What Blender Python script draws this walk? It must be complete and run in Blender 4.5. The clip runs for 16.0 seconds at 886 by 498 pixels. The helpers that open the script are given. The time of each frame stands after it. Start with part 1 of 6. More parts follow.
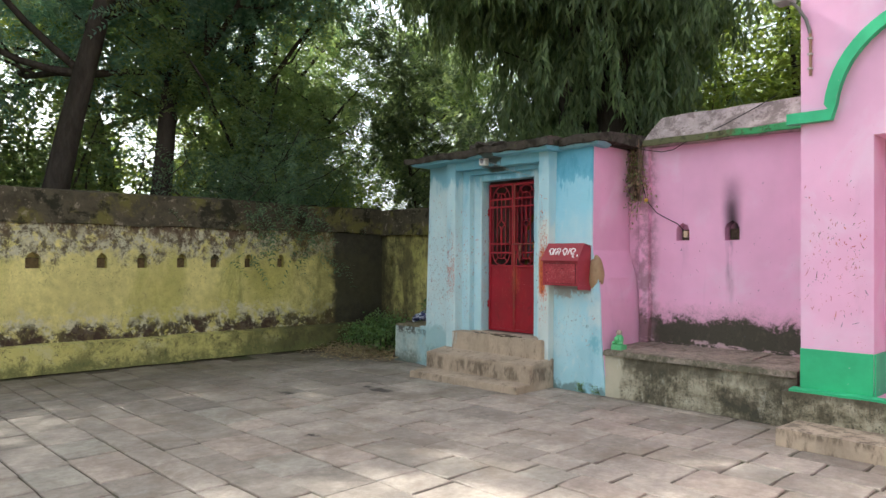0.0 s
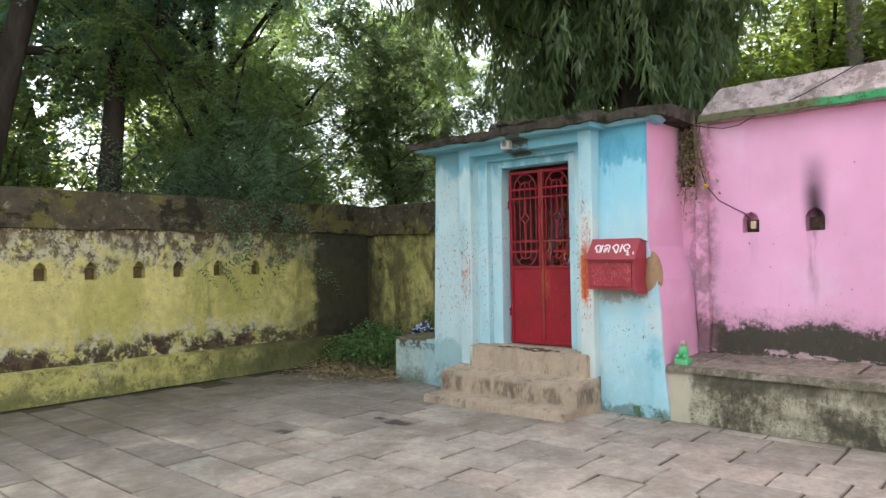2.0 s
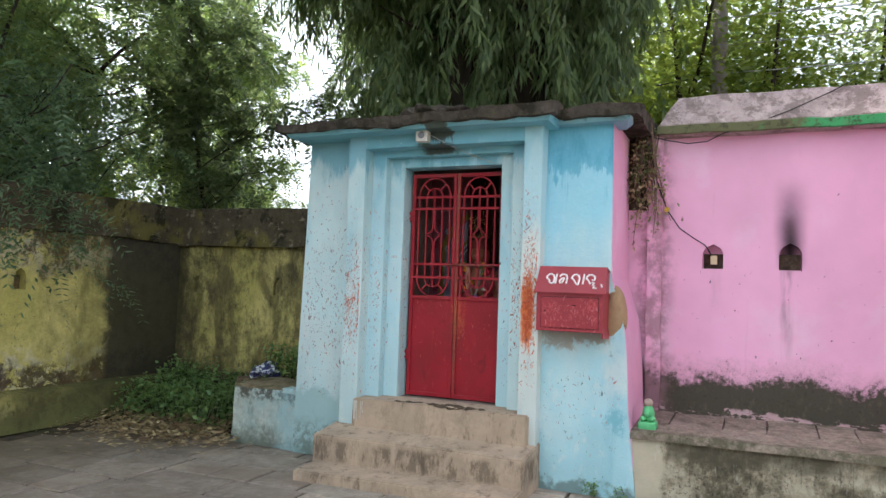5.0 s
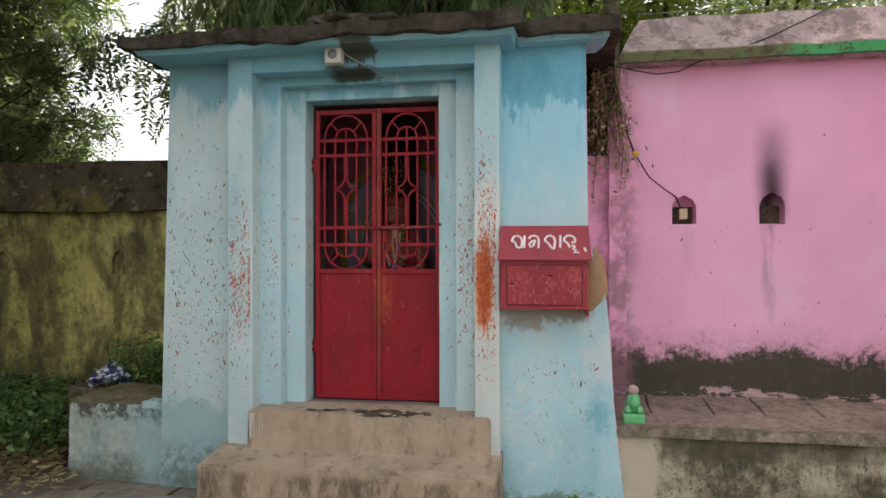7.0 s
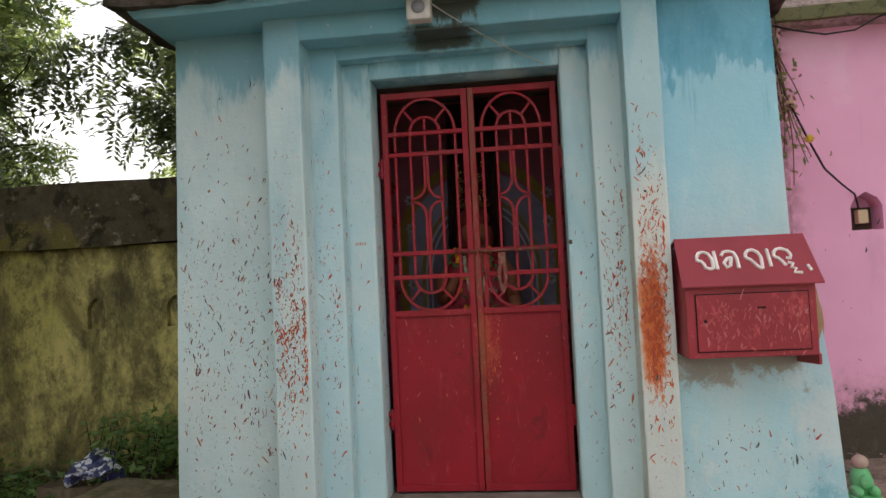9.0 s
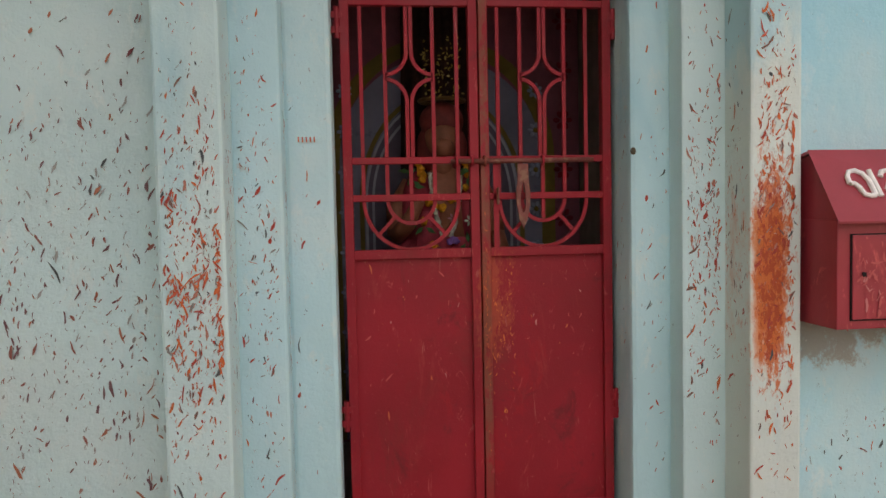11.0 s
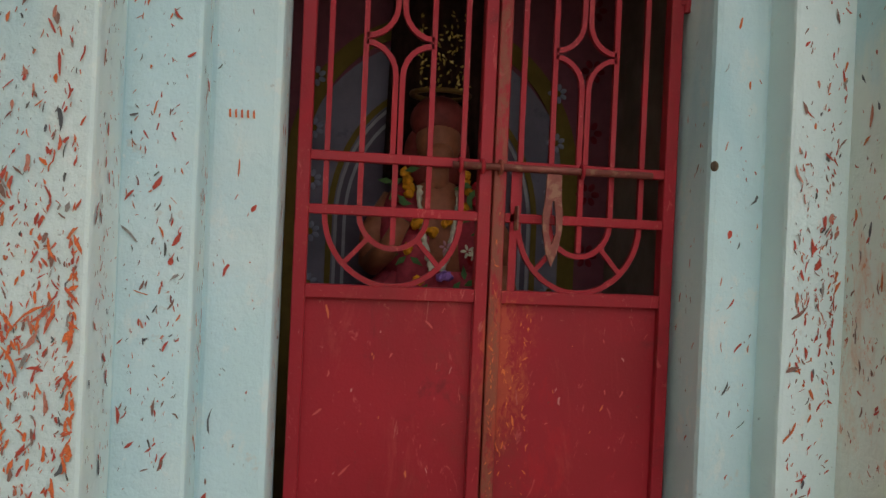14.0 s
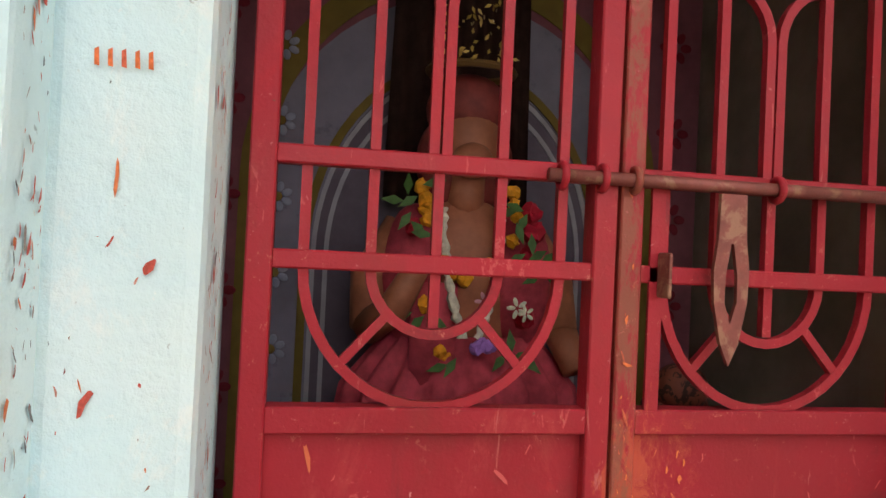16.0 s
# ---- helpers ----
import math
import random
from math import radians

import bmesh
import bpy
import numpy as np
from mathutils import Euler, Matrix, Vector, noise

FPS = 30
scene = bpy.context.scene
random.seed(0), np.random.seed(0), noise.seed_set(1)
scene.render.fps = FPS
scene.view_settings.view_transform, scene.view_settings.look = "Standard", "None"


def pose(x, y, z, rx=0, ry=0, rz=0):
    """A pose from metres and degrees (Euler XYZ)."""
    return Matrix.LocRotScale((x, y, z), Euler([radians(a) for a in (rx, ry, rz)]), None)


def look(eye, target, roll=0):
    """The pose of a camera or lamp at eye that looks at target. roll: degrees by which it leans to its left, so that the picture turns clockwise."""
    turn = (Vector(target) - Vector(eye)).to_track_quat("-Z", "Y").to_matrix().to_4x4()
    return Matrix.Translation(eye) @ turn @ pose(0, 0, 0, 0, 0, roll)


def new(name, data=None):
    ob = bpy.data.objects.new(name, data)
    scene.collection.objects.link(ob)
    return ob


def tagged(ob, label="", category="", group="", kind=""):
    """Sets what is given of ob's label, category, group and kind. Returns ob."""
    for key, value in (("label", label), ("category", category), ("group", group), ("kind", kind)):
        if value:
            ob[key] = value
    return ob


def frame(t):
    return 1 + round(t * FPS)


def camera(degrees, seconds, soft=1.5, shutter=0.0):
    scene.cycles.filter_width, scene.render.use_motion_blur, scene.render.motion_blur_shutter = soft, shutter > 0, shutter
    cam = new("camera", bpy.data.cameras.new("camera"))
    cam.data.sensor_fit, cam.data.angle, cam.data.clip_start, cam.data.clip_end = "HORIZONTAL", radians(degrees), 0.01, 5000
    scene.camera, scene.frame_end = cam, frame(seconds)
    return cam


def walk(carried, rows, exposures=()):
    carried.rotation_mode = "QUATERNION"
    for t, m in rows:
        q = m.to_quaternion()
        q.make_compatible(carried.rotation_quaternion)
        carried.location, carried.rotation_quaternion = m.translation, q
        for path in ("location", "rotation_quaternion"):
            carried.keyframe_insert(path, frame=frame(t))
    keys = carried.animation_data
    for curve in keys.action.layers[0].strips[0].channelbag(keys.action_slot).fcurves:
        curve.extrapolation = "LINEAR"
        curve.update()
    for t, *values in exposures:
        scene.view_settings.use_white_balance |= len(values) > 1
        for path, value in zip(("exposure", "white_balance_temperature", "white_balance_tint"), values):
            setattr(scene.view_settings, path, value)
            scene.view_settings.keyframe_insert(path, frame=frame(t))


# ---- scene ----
cam = camera(63.5, 16.0)
METRES, EYE, TILT, LEAN, TURN = 9.6, 1.43, 0.0, 0.0, -43.4
ROWS = [
    (0.0, 0.0, 0.0, 0.0, -0.0, 0.7, -0.35),
    (0.5, -0.0142, 0.0392, -0.0002, 3.17, 4.34, 1.52),
    (1.0, -0.0341, 0.0748, -0.001, -0.28, 3.93, -0.38),
    (1.5, -0.0615, 0.1043, 0.0009, -3.04, 1.4, 0.48),
    (2.0, -0.0726, 0.1443, 0.0013, -4.13, 0.74, 0.97),
    (2.5, -0.0936, 0.175, 0.0014, -10.71, 1.08, -0.84),
    (3.0, -0.1125, 0.2108, 0.0056, -13.82, 0.61, 0.66),
    (3.5, -0.1202, 0.2502, 0.0026, -14.85, 2.39, -0.11),
    (4.0, -0.1422, 0.2827, -0.0027, -19.18, 2.5, -1.7),
    (6.5, -0.1472, 0.4734, -0.0018, -29.24, 3.53, 0.1),
    (7.0, -0.1535, 0.5074, 0.0008, -36.57, 0.41, 0.11),
    (7.5, -0.1469, 0.5467, 0.0027, -35.38, 1.77, 2.6),
    (8.0, -0.1452, 0.5837, 0.0011, -35.55, 3.65, 0.02),
    (8.5, -0.1494, 0.6204, 0.002, -40.94, 0.22, -0.51),
    (9.0, -0.1379, 0.6581, 0.0043, -39.8, 2.61, 2.69),
    (11.5, -0.0888, 0.7966, 0.0019, -54.53, -3.81, 0.36),
    (12.0, -0.0858, 0.8018, 0.0031, -54.64, -3.75, -0.07),
    (12.5, -0.08, 0.7988, 0.0045, -55.43, -2.65, 0.06),
    (13.0, -0.0774, 0.7975, 0.0037, -54.78, -2.46, 0.72),
    (13.5, -0.0659, 0.8015, 0.0019, -51.65, -4.14, -1.02),
    (14.0, -0.0425, 0.8245, 0.0004, -54.32, -0.28, -2.53),
    (14.5, -0.019, 0.8468, 0.0016, -54.5, -0.72, -0.82),
    (15.0, 0.0027, 0.8597, 0.0066, -50.44, 0.29, -2.19),
    (15.5, 0.0083, 0.8716, 0.0075, -55.13, 0.67, -1.21),
    (16.0, 0.0086, 0.8781, 0.0076, -56.97, 0.86, -2.65),
]
EXPOSURES = [(0.0, 1.62, 6100, 6), (0.5, 1.92, 6070, 6), (1.0, 2.05, 6050, 6), (2.5, 2.02, 6050, 6), (4.0, 1.91, 6000, 7), (6.5, 1.70, 6400, 12), (7.0, 1.50, 6700, 13), (9.0, 1.40, 6900, 13), (11.5, 1.52, 7250, 15), (12.5, 1.49, 7300, 15), (14.0, 1.55, 7400, 14), (14.5, 1.80, 7450, 14), (15.0, 2.05, 7500, 14), (16.0, 2.48, 7600, 19)]
walk(cam, [(t, pose(0, 0, EYE, TILT, LEAN, TURN) @ pose(METRES * x, METRES * y, METRES * z, 90 + pitch, roll, yaw)) for t, x, y, z, yaw, pitch, roll in ROWS], EXPOSURES)

# ---- world and sun ----
world = bpy.data.worlds.new("sky")
scene.world = world
world.use_nodes = True
SUN_EL, SUN_AZ = 44.0, 104.0  # degrees; azimuth from +x towards +y
sky = world.node_tree.nodes.new("ShaderNodeTexSky")
sky.sky_type = "NISHITA"
sky.sun_disc = False
sky.sun_elevation = radians(SUN_EL)
sky.sun_rotation = radians(90 - SUN_AZ)
sky.air_density, sky.dust_density, sky.ozone_density = 1.0, 4.0, 1.0
world.node_tree.nodes["Background"].inputs["Strength"].default_value = 0.15
haze = world.node_tree.nodes.new("ShaderNodeHueSaturation")  # thin bright cloud takes the blue out
haze.inputs["Saturation"].default_value = 0.25
world.node_tree.links.new(sky.outputs[0], haze.inputs["Color"])
world.node_tree.links.new(haze.outputs[0], world.node_tree.nodes["Background"].inputs["Color"])
sun = new("sun", bpy.data.lights.new("sun", "SUN"))
sun.data.energy, sun.data.angle, sun.data.color = 2.4, radians(0.8), (1.0, 0.95, 0.86)
sun_way = Vector((math.cos(radians(SUN_EL)) * math.cos(radians(SUN_AZ)), math.cos(radians(SUN_EL)) * math.sin(radians(SUN_AZ)), math.sin(radians(SUN_EL))))
sun.matrix_world = look(sun_way * 30, (0, 0, 0))


# ---- material builder ----
class Paint:
    """A node material whose colour is built up in layers over world-size noise."""

    def __init__(self, name, colour, rough=0.8, metal=0.0, spec=0.3):
        self.mat = bpy.data.materials.new(name)
        self.mat.use_nodes = True
        self.t = self.mat.node_tree
        self.bsdf = self.t.nodes["Principled BSDF"]
        self.bsdf.inputs["Roughness"].default_value = rough
        self.bsdf.inputs["Metallic"].default_value = metal
        self.bsdf.inputs["Specular IOR Level"].default_value = spec
        geo = self.t.nodes.new("ShaderNodeNewGeometry")
        self.pos = geo.outputs["Position"]
        self.island = geo.outputs["Random Per Island"]
        sep = self.t.nodes.new("ShaderNodeSeparateXYZ")
        self.t.links.new(self.pos, sep.inputs[0])
        self.x, self.y, self.z = sep.outputs
        rgb = self.t.nodes.new("ShaderNodeRGB")
        rgb.outputs[0].default_value = (*colour, 1)
        self.col = rgb.outputs[0]
        self.height = None

    def put(self, value, socket):
        if isinstance(value, (int, float)):
            socket.default_value = value
        else:
            self.t.links.new(value, socket)

    def op(self, kind, a, b=0.0):
        n = self.t.nodes.new("ShaderNodeMath")
        n.operation = kind
        self.put(a, n.inputs[0])
        self.put(b, n.inputs[1])
        return n.outputs[0]

    def noise(self, scale, detail=4.0, rough=0.6, warp=0.0, stretch=(1, 1, 1), shift=0.0):
        m = self.t.nodes.new("ShaderNodeMapping")
        m.inputs["Scale"].default_value = stretch
        m.inputs["Location"].default_value = (shift, shift * 1.7, shift * 0.6)
        self.t.links.new(self.pos, m.inputs[0])
        n = self.t.nodes.new("ShaderNodeTexNoise")
        n.inputs["Scale"].default_value, n.inputs["Detail"].default_value = scale, detail
        n.inputs["Roughness"].default_value, n.inputs["Distortion"].default_value = rough, warp
        self.t.links.new(m.outputs[0], n.inputs["Vector"])
        return n.outputs["Fac"]

    def ramp(self, v, a, b, lo=0.0, hi=1.0):
        n = self.t.nodes.new("ShaderNodeMapRange")
        n.interpolation_type = "SMOOTHSTEP"
        self.put(v, n.inputs[0])
        for i, q in enumerate((a, b, lo, hi)):
            n.inputs[1 + i].default_value = q
        return n.outputs[0]

    def near(self, axis, centre, inner, outer):
        """1 within inner of the centre along an axis, 0 past outer."""
        d = self.op("ABSOLUTE", self.op("SUBTRACT", axis, centre))
        return self.ramp(d, inner, outer, 1.0, 0.0)

    def times(self, *v):
        out = v[0]
        for w in v[1:]:
            out = self.op("MULTIPLY", out, w)
        return out

    def layer(self, mask, colour, amount=1.0):
        n = self.t.nodes.new("ShaderNodeMix")
        n.data_type = "RGBA"
        self.put(self.op("MULTIPLY", mask, amount), n.inputs[0])
        self.t.links.new(self.col, n.inputs[6])
        n.inputs[7].default_value = (*colour, 1)
        self.col = n.outputs[2]
        return self

    def vary(self, v, amount):
        """Lighten and darken the colour by v, which runs about 0.5."""
        n = self.t.nodes.new("ShaderNodeHueSaturation")
        self.put(self.ramp(v, 0.25, 0.75, 1 - amount, 1 + amount), n.inputs["Value"])
        self.t.links.new(self.col, n.inputs["Color"])
        self.col = n.outputs[0]
        return self

    def chance(self):
        return self.t.nodes.new("ShaderNodeObjectInfo").outputs["Random"]

    def bump(self, v, strength=0.3, distance=0.01):
        n = self.t.nodes.new("ShaderNodeBump")
        n.inputs["Strength"].default_value, n.inputs["Distance"].default_value = strength, distance
        self.t.links.new(v, n.inputs["Height"])
        if self.height is not None:
            self.t.links.new(self.height, n.inputs["Normal"])
        self.height = n.outputs[0]
        return self

    def rough(self, v, lo, hi):
        self.put(self.ramp(v, 0.3, 0.7, lo, hi), self.bsdf.inputs["Roughness"])
        return self

    def done(self):
        self.t.links.new(self.col, self.bsdf.inputs["Base Color"])
        if self.height is not None:
            self.t.links.new(self.height, self.bsdf.inputs["Normal"])
        return self.mat


# ---- materials ----
def blue_paint(name, base, orange=0.0, top_patch=False):
    p = Paint(name, base, 0.75)
    p.vary(p.noise(1.3, 3), 0.10)
    p.layer(p.ramp(p.noise(1.4, 6, 0.65, 0.3), 0.44, 0.70), (0.66, 0.75, 0.74), 0.55)
    p.layer(p.ramp(p.noise(11, 6, 0.75, 0.3, (1, 1, 0.6), 2.0), 0.54, 0.66), (0.70, 0.75, 0.73), 0.45)
    p.layer(p.ramp(p.noise(3.0, 4, 0.6, 0.3, (1, 1, 0.25), 3.0), 0.56, 0.72), (0.26, 0.52, 0.62), 0.5)
    if top_patch:
        edge = p.op("ADD", p.z, p.op("MULTIPLY", p.op("SUBTRACT", p.noise(7, 4, 0.6, 0.0, (1, 1, 0.3)), 0.5), 0.7))
        p.layer(p.ramp(edge, 1.45, 2.10), (0.30, 0.62, 0.75), 0.7)
        p.layer(p.ramp(edge, 2.27, 2.31), (0.14, 0.43, 0.57), 0.85)
        p.layer(p.times(p.ramp(edge, 2.30, 2.42), p.ramp(p.noise(5, 6, 0.7, 0.3, (1, 1, 0.5), 11.0), 0.40, 0.62)), (0.09, 0.33, 0.46), 0.7)
        streak = p.noise(16, 4, 0.6, 0.2, (1, 1, 0.06), 8.0)
        p.layer(p.times(p.ramp(streak, 0.58, 0.64), p.ramp(p.z, 1.95, 2.25)), (0.17, 0.46, 0.60), 0.6)
        p.layer(p.times(p.ramp(p.noise(34, 6, 0.8, 0.4, (1, 1, 0.6), 4.0), 0.62, 0.66), p.ramp(p.z, 1.1, 0.9)), (0.16, 0.20, 0.20), 0.8)
        run = p.op("MULTIPLY", p.op("SUBTRACT", p.noise(9, 6, 0.8), 0.5), 0.45)
        p.layer(p.times(p.near(p.op("ADD", p.y, run), 4.38, 0.02, 0.15), p.near(p.op("ADD", p.z, run), 0.86, 0.06, 0.26)), (0.68, 0.74, 0.73), 0.65)
        p.layer(p.times(p.near(p.op("ADD", p.y, run), 4.40, 0.03, 0.08), p.near(p.op("ADD", p.z, run), 0.54, 0.04, 0.09)), (0.20, 0.48, 0.57), 0.85)
        p.layer(p.times(p.near(p.op("ADD", p.y, run), 4.70, 0.20, 0.30), p.near(p.op("ADD", p.z, run), 1.10, 0.04, 0.10)), (0.34, 0.28, 0.22), 0.75)
    p.layer(p.ramp(p.op("ADD", p.z, p.op("MULTIPLY", p.op("SUBTRACT", p.noise(7, 5), 0.5), 0.5)), 0.10, 0.02), (0.10, 0.13, 0.10), 0.7)
    p.layer(p.ramp(p.noise(14, 5, 0.7), 0.66, 0.72), (0.52, 0.56, 0.54), 0.6)
    p.layer(p.ramp(p.noise(60, 3, 0.6, 0.5), 0.72, 0.76), (0.12, 0.14, 0.14), 0.5)
    if not top_patch:
        # Deeper blue up high: shade under the eave is put into the paint.
        eave_shade = p.op("ADD", p.z, p.op("MULTIPLY", p.op("SUBTRACT", p.noise(7, 5, 0.65, 0.0, (1, 1, 0.25), 6.0), 0.5), 0.8))
        p.layer(p.ramp(eave_shade, 2.32, 2.46), (0.16, 0.42, 0.53), 0.78)
        low = p.op("ADD", p.z, p.op("MULTIPLY", p.op("SUBTRACT", p.noise(5, 6, 0.75), 0.5), 0.4))
        p.layer(p.times(p.ramp(low, 0.56, 0.50), p.ramp(p.y, 6.56, 6.66)), (0.28, 0.47, 0.48), 0.6)
        p.layer(p.times(p.ramp(low, 0.34, 0.18), p.ramp(p.y, 6.5, 6.6), p.ramp(p.noise(16, 6, 0.8), 0.42, 0.56)), (0.16, 0.20, 0.17), 0.7)
    eave = p.times(p.ramp(p.op("ADD", p.z, p.op("MULTIPLY", p.noise(6, 6, 0.75), 0.16)), 2.71, 2.77), p.ramp(p.noise(3.5, 6, 0.75, 0.3, (1, 1, 1), 9.0), 0.46, 0.58))
    p.layer(eave, (0.07, 0.075, 0.055), 0.75)
    wobble = p.op("MULTIPLY", p.op("SUBTRACT", p.noise(11, 6, 0.75), 0.5), 0.22)
    drips = p.op("MULTIPLY", p.op("SUBTRACT", p.noise(26, 4, 0.6, 0, (1, 1, 0.08), 4.0), 0.5), 0.30)
    head = p.times(p.near(p.op("ADD", p.y, wobble), 5.745, 0.07, 0.115), p.ramp(p.op("ADD", p.z, drips), 2.535, 2.575))
    p.layer(head, (0.065, 0.055, 0.030), 0.88)
    ledge = p.times(p.near(p.op("ADD", p.y, wobble), 5.81, 0.10, 0.18), p.near(p.op("ADD", p.z, p.op("MULTIPLY", wobble, 0.3)), 2.500, 0.022, 0.042))
    p.layer(ledge, (0.050, 0.045, 0.026), 0.88)
    if orange:
        p.layer(p.ramp(p.op("ADD", p.z, p.op("MULTIPLY", p.op("SUBTRACT", p.noise(8, 5, 0.7, 0.0, (1, 1, 0.4), 3.0), 0.5), 0.6)), 1.74, 1.92), (0.38, 0.63, 0.71), 0.75)
        w = p.op("SUBTRACT", p.noise(9, 6, 0.75, 0.2, (1, 1, 0.35), 6.0), 0.5)
        brushed = p.times(p.near(p.op("ADD", p.y, p.op("MULTIPLY", w, 0.07)), orange + 0.008, 0.030, 0.056), p.near(p.op("ADD", p.z, p.op("MULTIPLY", w, 0.5)), 1.24, 0.14, 0.24))
        p.layer(brushed, (0.70, 0.20, 0.05), 0.9)
        blot = p.times(p.near(p.y, orange, 0.0, 0.10), p.near(p.z, 1.28, 0.06, 0.55))
        p.layer(p.ramp(p.op("ADD", p.times(blot, 0.36), p.times(p.noise(45, 6, 0.8, 0.4, (1, 1, 0.45)), 1.0)), 0.66, 0.78), (0.66, 0.17, 0.05), 0.92)
        p.layer(p.ramp(p.op("ADD", p.times(blot, 0.30), p.times(p.noise(80, 4, 0.7, 0.4, (1, 1, 0.5), 3), 0.75)), 0.60, 0.66), (0.42, 0.06, 0.03), 0.7)
    p.layer(p.ramp(p.noise(95, 4, 0.7, 0.4, (1, 1, 0.6), 13.0), 0.70, 0.74), (0.20, 0.17, 0.16), 0.55)
    p.layer(p.ramp(p.noise(42, 5, 0.75, 0.3, (1, 1, 1), 21.0), 0.64, 0.70), (0.74, 0.78, 0.76), 0.5)
    p.bump(p.noise(7, 5, 0.6), 0.45, 0.014).bump(p.noise(32, 5, 0.75), 0.45, 0.006).bump(p.noise(110, 4), 0.35, 0.0025)
    return p.done()


BLUE = blue_paint("blue_limewash", (0.33, 0.62, 0.72))
BLUE_MID = blue_paint("washed_blue_limewash", (0.47, 0.68, 0.73))
BLUE_PALE = blue_paint("pale_blue_limewash", (0.56, 0.725, 0.745))
BLUE_DEEP = blue_paint("patched_blue_limewash", (0.41, 0.67, 0.74), top_patch=True)
BLUE_ORANGE = blue_paint("orange_smeared_limewash", (0.63, 0.70, 0.67), orange=5.02)


def pink_paint(name, soot=False):
    p = Paint(name, (0.78, 0.415, 0.59), 0.8)
    p.vary(p.noise(0.9, 4), 0.10)
    p.layer(p.ramp(p.noise(1.6, 5, 0.6, 0.4), 0.48, 0.68), (0.80, 0.56, 0.69), 0.6)
    p.layer(p.ramp(p.noise(4.5, 5, 0.65, 0.3, (1, 1, 0.2), 5.0), 0.60, 0.75), (0.62, 0.34, 0.48), 0.5)
    p.layer(p.ramp(p.noise(45, 3, 0.7), 0.73, 0.76), (0.25, 0.10, 0.12), 0.7)
    if soot:
        w = p.op("SUBTRACT", p.noise(4, 5, 0.65), 0.5)
        edge = p.op("ADD", p.z, p.op("MULTIPLY", w, 0.42))
        grain = p.op("MULTIPLY", p.op("SUBTRACT", p.noise(22, 6, 0.85), 0.5), 0.34)
        soft = p.op("ADD", edge, grain)
        p.layer(p.ramp(soft, 0.98, 0.74), (0.40, 0.24, 0.27), 0.6)
        p.layer(p.ramp(soft, 0.84, 0.75), (0.046, 0.050, 0.028), 0.96)
        p.layer(p.times(p.ramp(p.noise(38, 5, 0.8, 0.2, (1, 1, 1), 5.0), 0.56, 0.64), p.ramp(edge, 0.94, 0.80)), (0.035, 0.032, 0.024), 0.6)
        p.layer(p.times(p.ramp(p.noise(9, 6, 0.8, 0.2, (1, 1, 0.6), 7.0), 0.50, 0.62), p.ramp(soft, 0.74, 0.64)), (0.13, 0.12, 0.08), 0.5)
        p.layer(p.times(p.ramp(p.op("ADD", p.z, p.op("MULTIPLY", w, 0.25)), 0.57, 0.54), p.ramp(p.noise(5, 5, 0.7, 0, (1, 1, 2.5), 2.0), 0.50, 0.55)), (0.58, 0.40, 0.42), 0.85)
        rise = p.ramp(p.z, 1.62, 2.20, 0.125, 0.15)
        plume = p.ramp(p.op("DIVIDE", p.op("ABSOLUTE", p.op("SUBTRACT", p.op("ADD", p.y, p.op("MULTIPLY", w, 0.03)), 3.275)), rise), 0.0, 1.0, 1.0, 0.0)
        p.layer(p.times(plume, p.ramp(p.z, 1.60, 1.72), p.ramp(p.op("ADD", p.z, p.op("MULTIPLY", w, 0.2)), 1.80, 2.42, 1.0, 0.0)), (0.030, 0.020, 0.025), 0.96)
        drip = p.near(p.op("ADD", p.y, p.op("MULTIPLY", w, 0.04)), 3.30, 0.012, 0.06)
        p.layer(p.times(drip, p.ramp(p.z, 1.60, 1.66, 1.0, 0.0), p.ramp(p.z, 0.75, 1.5), p.ramp(p.noise(12, 4, 0.6, 0, (1, 1, 0.2)), 0.35, 0.6)), (0.30, 0.16, 0.22), 0.7)
        grime = p.times(p.near(p.op("ADD", p.y, p.op("MULTIPLY", w, 0.12)), 4.26, 0.05, 0.20), p.ramp(p.noise(6, 5, 0.7), 0.35, 0.60))
        p.layer(grime, (0.30, 0.17, 0.20), 0.8)
    p.bump(p.noise(7, 5), 0.25, 0.01).bump(p.noise(80, 3), 0.12, 0.003)
    return p.done()


PINK = pink_paint("pink_limewash")
PINK_SOOT = pink_paint("sooty_pink_limewash", True)


